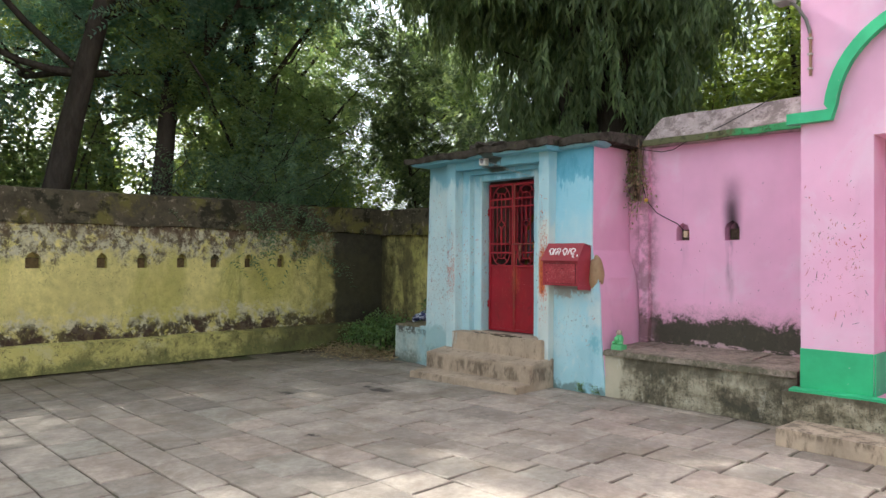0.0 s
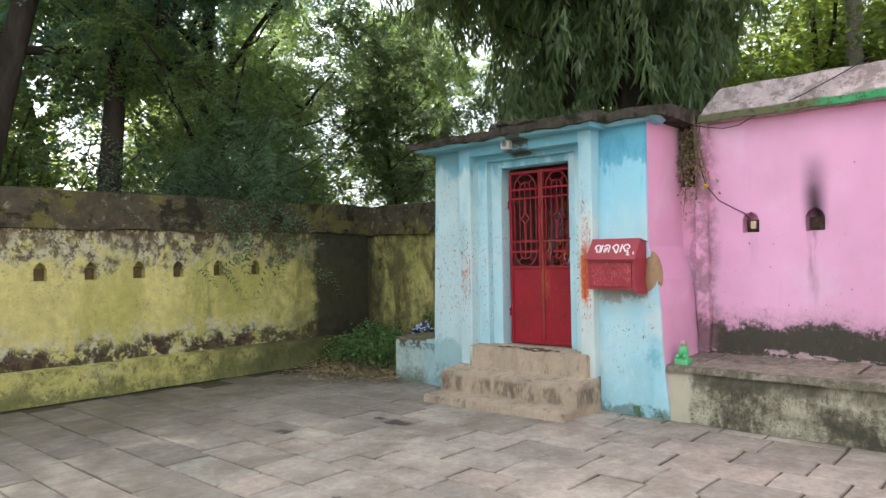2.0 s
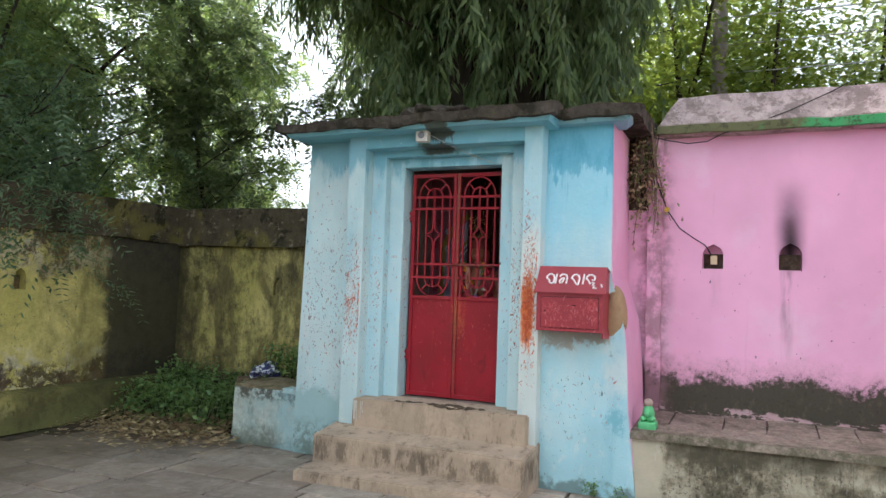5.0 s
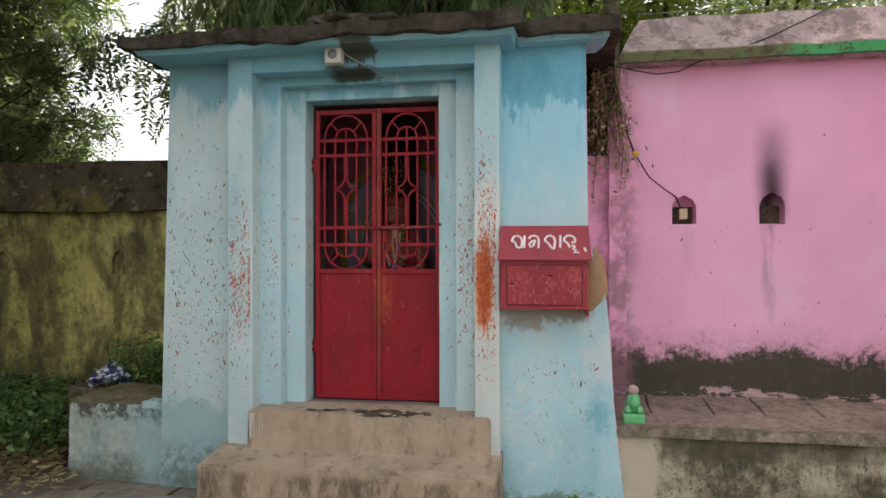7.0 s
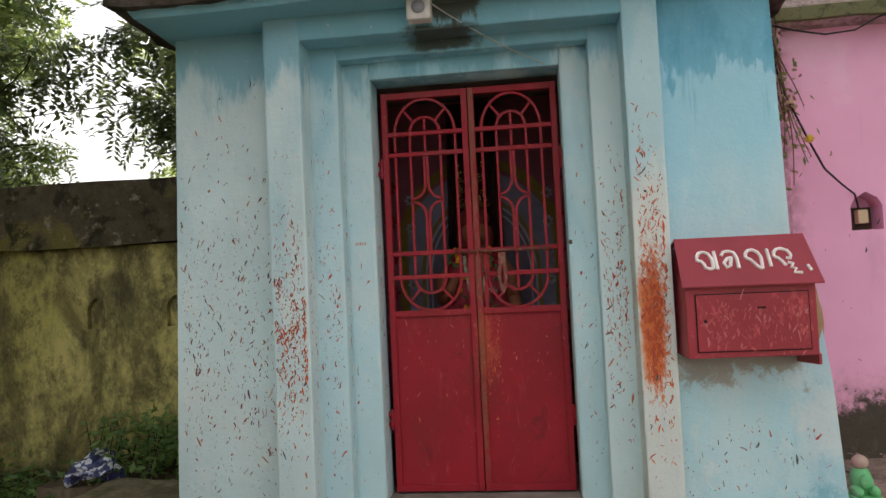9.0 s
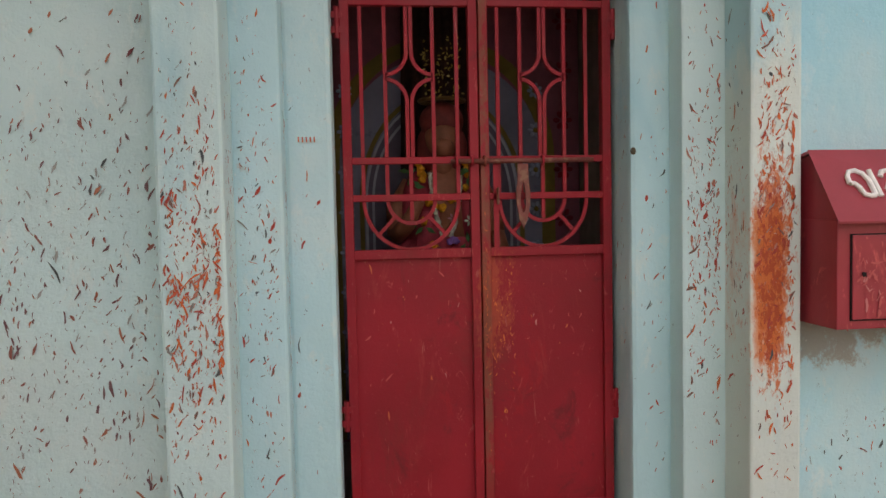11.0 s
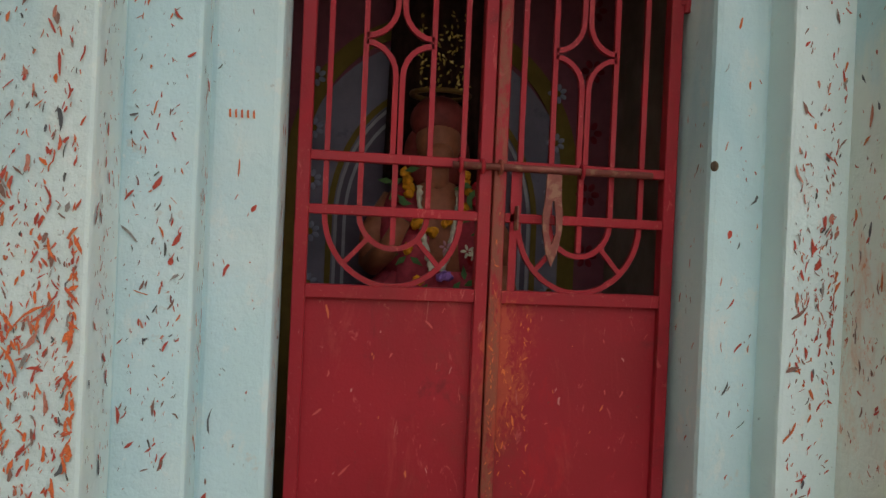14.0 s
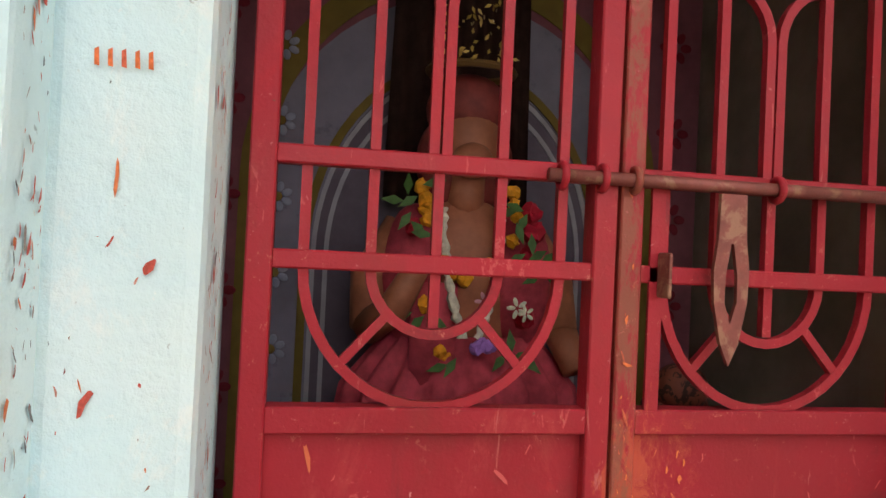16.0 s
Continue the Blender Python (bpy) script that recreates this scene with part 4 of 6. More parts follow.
wpart("soffit", rugged(hexa_bm([(6.13, 4.86, 2.625), (6.60, 4.86, 2.61), (6.60, 7.06, 2.61), (6.12, 7.06, 2.61), (6.10, 4.83, 2.672), (6.60, 4.83, 2.672), (6.60, 7.09, 2.672), (6.09, 7.09, 2.655)]), 0.2, 0.006, 4), BLUE, shrine, "blue painted underside of the eave")
wpart("soffit", rugged(hexa_bm([(6.33, 4.34, 2.64), (6.62, 4.40, 2.63), (6.62, 4.84, 2.63), (6.33, 4.84, 2.63), (6.31, 4.32, 2.69), (6.62, 4.32, 2.69), (6.62, 4.84, 2.69), (6.31, 4.84, 2.69)]), 0.2, 0.006, 4, 3), BLUE_PALE, shrine)
bm = bmesh.new()
for c, q in (((6.20, 5.82, 2.765), (0.13, 0.17, 0.042)), ((6.17, 5.95, 2.755), (0.09, 0.10, 0.030)), ((6.20, 5.62, 2.755), (0.11, 0.14, 0.028))):
    ball(bm, c, *q, 20, 12)
for v in bm.verts:
    v.co += noise.noise_vector(v.co * 12) * 0.03 + noise.noise_vector(v.co * 35) * 0.010
wpart("rubble", bm, ROOF_EDGE, roof, "crumbled heap of mortar on the roof edge")
# brown bare plaster lump beside the box
bm = bmesh.new()
ball(bm, (6.435, 4.425, 1.24), 0.085, 0.085, 0.225, 20, 14)
for v in bm.verts:
    v.co += noise.noise_vector(v.co * 9) * 0.018
wpart("bare_patch", bm, BROWN, shrine, "bare brown plaster swelling beside the box", True)


# ---- steps ----
steps = thing("entrance_steps", 6.1, 5.75, 0, "worn brown cement entrance steps before the shrine door", "steps")
STEPS = (  # front x at the far and near end, y span, height of the nosing and of the tread's back
    (5.66, 5.72, 4.93, 6.56, 0.070, 0.100),
    (5.965, 5.965, 4.93, 6.60, 0.272, 0.350),
    (6.235, 6.225, 4.99, 6.425, 0.522, 0.528),
)
for n, (xa, xb, y0, y1, z0, z1) in enumerate(STEPS):
    bm = hexa_bm([(xb, y0, -0.02), (6.52, y0, -0.02), (6.52, y1, -0.02), (xa, y1, -0.02), (xb, y0, z0), (6.52, y0, z1), (6.52, y1, z1), (xa, y1, z0)])
    bmesh.ops.bevel(bm, geom=bm.edges[:], offset=0.010, segments=2, affect="EDGES")
    rugged(bm, 0.10, 0.0045, 3.0, n * 3.0)
    wpart("step", bm, STEP, steps)
rng = random.Random(9)
for name, material, amount, tall in (("broken_edge", BROKEN, 60, 0.010), ("crumbled_chunk", STEP, 9, 0.012)):
    bm = bmesh.new()
    for k in range(amount):
        y = rng.gauss(5.60, 0.17)
        shrink = 1 - min(abs(y - 5.60) / 0.45, 0.85)
        ball(bm, (6.285 + rng.uniform(-0.048, 0.06) * shrink, y, 0.522), rng.uniform(0.012, 0.035), rng.uniform(0.02, 0.07), tall * rng.uniform(0.5, 1.0), 12, 7)
    for v in bm.verts:
        v.co += noise.noise_vector(v.co * 22) * 0.014
        v.co.z = min(v.co.z, 0.536)
    tagged(wpart(name, bm, material, steps, "crumbled dark patch of broken cement"), kind="stuff")

# limewash that ran down over the landing
rng = random.Random(77)
bm = bmesh.new()
for k in range(20):
    y = rng.choice((rng.uniform(6.33, 6.415), rng.uniform(6.38, 6.415), rng.uniform(5.005, 5.05)))
    top, fall = 0.505, rng.uniform(0.02, 0.05) + 0.12 * rng.random() ** 2
    sweep(bm, [(6.2300, y, top), (6.2285, y + rng.uniform(-0.004, 0.004), top - fall * 0.6), (6.2300, y + rng.uniform(-0.006, 0.006), top - fall)], [0.004, 0.0025, 0.0035], 6)
tagged(wpart("limewash_drips", bm, plain("dried_limewash_runs", (0.58, 0.56, 0.50), 0.9), steps, "pale limewash drips run down the cement"), kind="stuff")

# ---- side block ----
low_wall = rugged(hexa_bm([(6.40, 7.03, 0), (6.95, 7.03, 0), (6.95, 7.74, 0), (6.41, 7.74, 0), (6.40, 7.03, 0.49), (6.95, 7.03, 0.49), (6.95, 7.72, 0.49), (6.40, 7.72, 0.49)]), 0.10, 0.010, 4.0)
low = tagged(mesh_object("side_plinth", low_wall, BLOCK), "low plastered plinth beside the shrine, stained blue and grey", "plinth")
wpart("capping", rugged(box(6.405, 6.97, 7.02, 7.73, 0.482, 0.512), 0.07, 0.012, 6.0, 6), MOSS_SLAB, low, "mossy brown slab capping")
wpart("rear_ledge", rugged(box(6.94, 7.68, 7.03, 8.15, 0.0, 0.475), 0.12, 0.022, 4.0, 9), EARTH_BANK, low, "dark crumbling brown masonry ledge")
wpart("broken_plaster_rim", rugged(box(6.385, 6.47, 7.02, 7.20, 0.470, 0.516), 0.04, 0.016, 14.0, 3), BLUE_PALE, low, "flaked pale plaster rim")


# ---- gate ----
gate = thing("metal_gate", 6.61, 5.735, 0.53, "closed red painted double-leaf iron gate with grille above sheet panels", "gate")
BAR = 0.0055


def arc(y, z, ry, rz, a0, a1, n=14):
    return [(6.61, y + ry * math.cos(radians(a0 + (a1 - a0) * k / n)), z + rz * math.sin(radians(a0 + (a1 - a0) * k / n))) for k in range(n + 1)]


def gate_leaf(c, y0, y1, P):
    bm = bmesh.new()
    block(bm, 6.595, 6.628, y0, y0 + 0.027, 0.535, 2.348)
    block(bm, 6.595, 6.628, y1 - 0.027, y1, 0.535, 2.348)
    for z, h in ((2.318, 0.030), (1.318, 0.028), (0.535, 0.030)):
        block(bm, 6.597, 6.626, y0 + 0.026, y1 - 0.026, z, z + h)
    for z in (2.05, 2.145, 1.595, 1.487):
        block(bm, 6.598, 6.618, y0 + 0.026, y1 - 0.026, z, z + 0.020)
    leaf = wpart("gate_leaf", soften(bm, 0.002, 1), RED, gate)
    bm = bmesh.new()
    block(bm, 6.612, 6.617, y0 + 0.025, y1 - 0.025, 0.56, 1.32)
    wpart("sheet_panel", bm, RED, leaf)
    for k in (-2, -1, 1, 2):
        wpart("bar", sweep(bmesh.new(), [(6.61, c + k * P, 1.49), (6.61, c + k * P, 2.15)], BAR, square=True), RED, leaf)
    wpart("bar", sweep(bmesh.new(), [(6.61, c, 1.43), (6.61, c, 1.60)], BAR, square=True), RED, leaf)
    wpart("bar", sweep(bmesh.new(), [(6.61, c, 2.06), (6.61, c, 2.222)], BAR, square=True), RED, leaf)
    for s in (-1, 1):
        w = P - 0.007
        up = [(6.61, c + s * 0.007, 2.055), (6.61, c + s * 0.007, 1.92)] + [(6.61, c + s * (0.007 + w * (1 - math.cos(radians(a)))), 1.92 - 0.066 * math.sin(radians(a))) for a in range(15, 91, 15)]
        dn = [(6.61, c + s * 0.007, 1.605), (6.61, c + s * 0.007, 1.775)] + [(6.61, c + s * (0.007 + w * (1 - math.cos(radians(a)))), 1.775 + 0.066 * math.sin(radians(a))) for a in range(15, 91, 15)]
        wpart("curved_bar", sweep(bmesh.new(), up, BAR, square=True), RED, leaf)
        wpart("curved_bar", sweep(bmesh.new(), dn, BAR, square=True), RED, leaf)
    wpart("arch_bar", sweep(bmesh.new(), arc(c, 2.155, 2 * P, 0.158, 0, 180, 20), BAR, square=True), RED, leaf)
    wpart("arch_bar", sweep(bmesh.new(), arc(c, 2.155, P, 0.075, 0, 180), BAR, square=True), RED, leaf)
    wpart("arch_bar", sweep(bmesh.new(), arc(c, 1.492, 2 * P, 0.147, 180, 360, 20), BAR, square=True), RED, leaf)
    wpart("arch_bar", sweep(bmesh.new(), arc(c, 1.492, P, 0.070, 180, 360), BAR, square=True), RED, leaf)
    for s in (-1, 1):
        for z0, r1, r2, up in ((2.155, 0.075, 0.158, 1), (1.492, 0.070, 0.147, -1)):
            q = 0.7071
            wpart("spoke", sweep(bmesh.new(), [(6.61, c + s * P * q, z0 + up * r1 * q), (6.61, c + s * 2 * P * q, z0 + up * r2 * q)], BAR * 0.9, square=True), RED, leaf)
    return leaf


def arc_ring(y):
    """A ring round the bolt rod."""
    return [(6.590 + 0.0125 * math.cos(2 * math.pi * k / 12), y, 1.600 + 0.0125 * math.sin(2 * math.pi * k / 12)) for k in range(12)]


leaf_a = gate_leaf(5.938, 5.738, 6.135, 0.0695)
leaf_b = gate_leaf(5.544, 5.336, 5.734, 0.0665)
wpart("bolt_rod", sweep(bmesh.new(), [(6.588, 5.822, 1.600), (6.588, 5.395, 1.600)], 0.0075, 10), RUST, leaf_b, "rusted sliding bolt rod", True)
for y in (5.806, 5.760, 5.722, 5.548):
    wpart("bolt_ring", sweep(bmesh.new(), arc_ring(y), 0.0045, 8, closed=True), RED, leaf_a if y > 5.736 else leaf_b, "", True)
def hasp_place(u, v, d):
    return (6.572 + d, 5.612 + u, v)


outer = [(0.0, 1.400), (0.011, 1.425), (0.020, 1.47), (0.0215, 1.505), (0.017, 1.54), (0.0155, 1.59), (-0.0155, 1.59), (-0.017, 1.54), (-0.0215, 1.505), (-0.020, 1.47), (-0.011, 1.425)]
eye = [(0.0, 1.446), (0.0075, 1.47), (0.007, 1.50), (0.0015, 1.535), (-0.0015, 1.535), (-0.007, 1.50), (-0.0075, 1.47)]
bm = bmesh.new()
ed = []
for loop in (outer, eye):
    f = [bm.verts.new(hasp_place(u, v, 0)) for u, v in loop]
    g = [bm.verts.new(hasp_place(u, v, 0.006)) for u, v in loop]
    for k in range(len(loop)):
        n = (k + 1) % len(loop)
        ed.append(bm.edges.new((f[k], f[n])))
        bm.faces.new((f[k], f[n], g[n], g[k]))
bmesh.ops.triangle_fill(bm, edges=ed, use_beauty=True)
bmesh.ops.recalc_face_normals(bm, faces=bm.faces[:])
wpart("bolt_hasp", bm, RUST, leaf_b, "worn hanging diamond-shaped hasp")
bm = box(6.570, 6.598, 5.683, 5.688, 1.472, 1.522, 0.004)
wpart("lock_tab", bm, RUST, leaf_b)
wpart("flat_bar", box(6.598, 6.603, 5.680, 5.696, 1.345, 1.607), RED, leaf_b)
for lf, y in ((leaf_a, 6.143), (leaf_b, 5.329)):
    for z in (0.86, 2.00):
        bm = sweep(bmesh.new(), [(6.598, y, z - 0.045), (6.598, y, z + 0.045)], 0.008, 10)
        block(bm, 6.592, 6.605, y - 0.016, y + 0.016, z - 0.030, z - 0.012)
        block(bm, 6.592, 6.605, y - 0.016, y + 0.016, z + 0.012, z + 0.030)
        wpart("hinge", bm, RED, lf)

# ---- donation box ----
dbox = thing("donation_box", 6.3, 4.685, 1.13, "red enamelled steel donation box with sloping lid and white lettering", "donation box")
wpart("body", box(6.150, 6.40, 4.457, 4.922, 1.14, 1.415, 0.004), BOX_RED, dbox)
hatch = wpart("front_door", box(6.143, 6.155, 4.487, 4.885, 1.165, 1.375, 0.003), BOX_RED, dbox, "scratched and faded red hatch")
bm = hexa_bm([(6.118, 4.436, 1.402), (6.258, 4.450, 1.586), (6.258, 4.930, 1.588), (6.128, 4.934, 1.404), (6.118, 4.436, 1.408), (6.258, 4.450, 1.592), (6.258, 4.930, 1.594), (6.128, 4.934, 1.410)])
lid = wpart("lid", bm, BOX_RED, dbox, "smooth sloping dark red lid")
wpart("lid_back", hexa_bm([(6.258, 4.452, 1.584), (6.42, 4.452, 1.550), (6.42, 4.928, 1.550), (6.258, 4.928, 1.584), (6.258, 4.452, 1.592), (6.42, 4.452, 1.558), (6.42, 4.928, 1.558), (6.258, 4.928, 1.592)]), BOX_RED, dbox)
bm = bmesh.new()
ends = [[bm.verts.new((x, y, z)) for x, z in ((6.152, 1.405), (6.40, 1.405), (6.40, 1.548), (6.258, 1.582), (6.152, 1.440))] for y in (4.460, 4.920)]
bm.faces.new(ends[0])
bm.faces.new(ends[1][::-1])
for k in range(5):
    bm.faces.new((ends[0][k], ends[1][k], ends[1][(k + 1) % 5], ends[0][(k + 1) % 5]))
bmesh.ops.recalc_face_normals(bm, faces=bm.faces[:])
wpart("gable", bm, BOX_RED, dbox)
for y0, y1, z0, z1 in ((4.484, 4.888, 1.162, 1.166), (4.484, 4.888, 1.374, 1.378), (4.484, 4.488, 1.166, 1.374), (4.884, 4.888, 1.166, 1.374)):
    wpart("hatch_joint", box(6.1455, 6.152, y0, y1, z0, z1), DARK, dbox)
wpart("coin_slot", box(6.138, 6.144, 4.640, 4.668, 1.318, 1.325), DARK, hatch)
wpart("keyhole", box(6.138, 6.144, 4.852, 4.861, 1.272, 1.283), DARK, hatch)
wpart("bottom_flange", hexa_bm([(6.150, 4.452, 1.105), (6.40, 4.452, 1.09), (6.40, 4.462, 1.09), (6.150, 4.462, 1.105), (6.150, 4.452, 1.145), (6.40, 4.452, 1.145), (6.40, 4.462, 1.145), (6.150, 4.462, 1.145)]), BOX_RED, dbox)


def letter(strokes, y, wide=0.056, tall=0.083):
    """Strokes in a unit square, laid on the sloping lid, rising along it."""
    bm = bmesh.new()
    slope = Vector((0.135, 0, 0.184)).normalized()
    up = Vector((-0.184, 0, 0.135)).normalized()
    for st in strokes:
        path = [Vector((6.123, y, 1.409)) + slope * (0.073 + q * tall) + up * 0.0025 + Vector((0, -1, 0)) * (u * wide) for u, q in st]
        sweep(bm, path, 0.0066, 8)
    wpart("letter", bm, WHITE, dbox, "white hand-painted letter")


DA = [[(0.0, 0.50), (0.03, 0.76), (0.22, 0.96), (0.52, 1.0), (0.82, 0.88), (0.98, 0.60), (0.96, 0.05)], [(0.0, 0.50), (0.22, 0.50), (0.38, 0.34), (0.46, 0.10), (0.70, 0.02), (0.96, 0.05)]]
AA = [[(0.3, 1.0), (0.3, 0.0)]]
NA = [[(0.0, 0.74), (0.18, 0.95), (0.52, 1.0), (0.86, 0.88), (0.98, 0.60), (0.96, 0.0)], [(0.62, 0.62), (0.30, 0.54), (0.06, 0.30), (0.18, 0.06), (0.46, 0.16), (0.62, 0.62)]]
BA = [[(0.0, 0.56), (0.05, 0.80), (0.24, 0.97), (0.54, 1.0), (0.84, 0.86), (0.98, 0.58), (0.94, 0.20), (0.88, -0.10)], [(0.0, 0.56), (0.24, 0.46), (0.42, 0.28), (0.62, 0.04), (0.88, -0.10)]]
KSA = [[(0.0, 0.55), (0.05, 0.80), (0.28, 0.97), (0.60, 1.0), (0.95, 0.86), (1.08, 0.62), (0.98, 0.42), (0.72, 0.46)], [(0.0, 0.55), (0.25, 0.45), (0.42, 0.25), (0.58, 0.02)], [(0.74, 0.20), (1.06, 0.12), (0.86, -0.10), (1.16, -0.16), (0.96, -0.36), (1.45, -0.40)]]
for strokes, y in ((DA, 4.862), (AA, 4.811), (NA, 4.771), (BA, 4.684), (AA, 4.618), (KSA, 4.582)):
    letter(strokes, y)
letter([[(0.0, 0.0), (0.14, -0.30)]], 4.474)

# ---- pink wall and bench ----


def pink_place(u, v, d):
    return (7.15 + d, u, v)


bm = bmesh.new()
holed_wall(bm, pink_place, 2.20, 4.20, 0.0, 2.68, [arch_outline(3.815, 1.63, 0.15, 0.19, 0.12), arch_outline(3.275, 1.625, 0.155, 0.205, 0.13)], 0.13, 0.35)
wall_pink = tagged(mesh_object("wall_pink", bm, PINK_SOOT), "pink limewashed wall with lamp niches, soot plume and black mould", "wall", kind="structure")
wpart("rough_pier", rugged(box(7.08, 7.32, 4.19, 4.30, 0.4, 2.66), 0.10, 0.014, 5.0), PINK_SOOT, wall_pink, "crumbling pink wall end")
wpart("infill", rugged(box(7.12, 7.35, 4.29, 4.48, 0.3, 2.08), 0.14, 0.014, 4.0), PINK_SOOT, wall_pink)
prof = [(7.04, 2.66, 4.22), (7.03, 2.745, 4.22), (7.20, 3.00, 4.09), (7.62, 3.02, 4.09), (7.62, 2.66, 4.22)]
bm = bmesh.new()
a = [bm.verts.new((x, yy, z)) for x, z, yy in prof]
b = [bm.verts.new((x, 2.20, z)) for x, z, yy in prof]
bm.faces.new(a)
bm.faces.new(b[::-1])
for i in range(5):
    bm.faces.new((a[i], b[i], b[(i + 1) % 5], a[(i + 1) % 5]))
bmesh.ops.recalc_face_normals(bm, faces=bm.faces[:])
wpart("coping", rugged(bm, 0.10, 0.012, 4.0), COPING, wall_pink, "weathered sloping coping")
wpart("green_lip", rugged(box(7.015, 7.06, 2.21, 4.235, 2.665, 2.735, 0.006), 0.10, 0.010, 4.0), GREEN_LIP, wall_pink, "flaking green painted drip edge")
bench = tagged(mesh_object("masonry_bench", rugged(hexa_bm([(6.35, 2.366, 0), (7.16, 2.366, 0), (7.16, 4.24, 0), (6.35, 4.245, 0), (6.40, 2.366, 0.44), (7.16, 2.366, 0.44), (7.16, 4.30, 0.44), (6.40, 4.30, 0.44)]), 0.11, 0.010, 4.0), BENCH), "mould-blackened masonry bench along the pink wall", "bench")
wpart("seat_lip", rugged(hexa_bm([(6.37, 2.364, 0.425), (6.70, 2.364, 0.445), (6.70, 4.31, 0.445), (6.37, 4.31, 0.425), (6.385, 2.364, 0.475), (6.70, 2.364, 0.490), (6.70, 4.31, 0.490), (6.385, 4.31, 0.475)]), 0.11, 0.009, 5.0, 3), BENCH_TOP, bench, "worn brown cement seat edge")
random.seed(31)
y = 2.364
while y < 4.25:
    y2 = min(y + random.uniform(0.20, 0.36), 4.31)
    up, tip = random.uniform(-0.008, 0.008), random.uniform(-0.012, 0.012)
    bm = hexa_bm([(6.69, y + 0.004, 0.43), (7.155, y + 0.004 + tip, 0.43), (7.155, y2 - 0.004 + tip, 0.43), (6.69, y2 - 0.004, 0.43), (6.69, y + 0.004, 0.494 + up), (7.155, y + 0.004 + tip, 0.514 + up), (7.155, y2 - 0.004 + tip, 0.514 + up), (6.69, y2 - 0.004, 0.494 + up)])
    wpart("seat_stone", rugged(soften(bm, 0.006, 2), 0.10, 0.006, 5.0, y), BENCH_TOP, bench)
    y = y2

# ---- gateway building with arch ----
gateway = thing("temple_gateway", 6.4, 0.4, 0, "pink temple gateway with green arch moulding and dado", "building")


def gate_place(u, v, d):
    return (6.25 + d, u, v)


bm = bmesh.new()
holed_wall(bm, gate_place, -6.0, 2.28, 0.36, 6.2, [[(0.72, 0.37), (1.74, 0.37), (1.74, 2.41), (0.72, 2.41)]], 0.28, 0.95)
wpart("wall", bm, PINK, gateway)
wpart("dado", box(6.240, 6.252, 1.742, 2.283, 0.365, 0.70, 0.003), GREEN, gateway, "green painted dado")
wpart("dado", box(6.238, 6.252, -6.0, 0.718, 0.365, 0.70, 0.003), GREEN, gateway)
wpart("dado", box(6.252, 6.53, 1.728, 1.742, 0.365, 0.70, 0.003), GREEN, gateway)
wpart("plinth", rugged(box(6.10, 7.1, -6.0, 2.37, -0.01, 0.355), 0.16, 0.012, 4.0), BENCH, gateway, "cracked lime plaster plinth")
wpart("threshold_slab", rugged(box(5.68, 6.12, -6.0, 2.26, -0.01, 0.13), 0.16, 0.008, 4.0, 2), STEP, gateway, "stone threshold slab")
wpart("green_ledge", rugged(box(6.12, 6.255, -6.0, 2.33, 0.345, 0.375), 0.12, 0.010, 6.0, 4), GREEN, gateway)
path = [(6.225, 2.37, 2.60), (6.225, 2.04, 2.60)] + [(6.225, 1.25 + 0.79 * math.cos(radians(a)), 2.60 + 0.79 * math.sin(radians(a))) for a in range(6, 175, 6)] + [(6.225, 0.46, 2.60), (6.225, 0.13, 2.60)]
wpart("arch_moulding", sweep(bmesh.new(), path, 0.045, square=True), GREEN, gateway, "green arch moulding")


# ---- trees ----
def limb(bm, start, way, length, r0, r1, bend, rng, n=7):
    """A tapering, wandering limb. Returns its points."""
    q, d = Vector(start), Vector(way).normalized()
    pts = [q.copy()]
    for k in range(n):
        d = (d + Vector((rng.uniform(-1, 1), rng.uniform(-1, 1), rng.uniform(-0.6, 0.9))) * bend).normalized()
        q = q + d * length / n
        pts.append(q.copy())
    sweep(bm, pts, [r0 + (r1 - r0) * k / n for k in range(n + 1)], 8)
    return pts, d


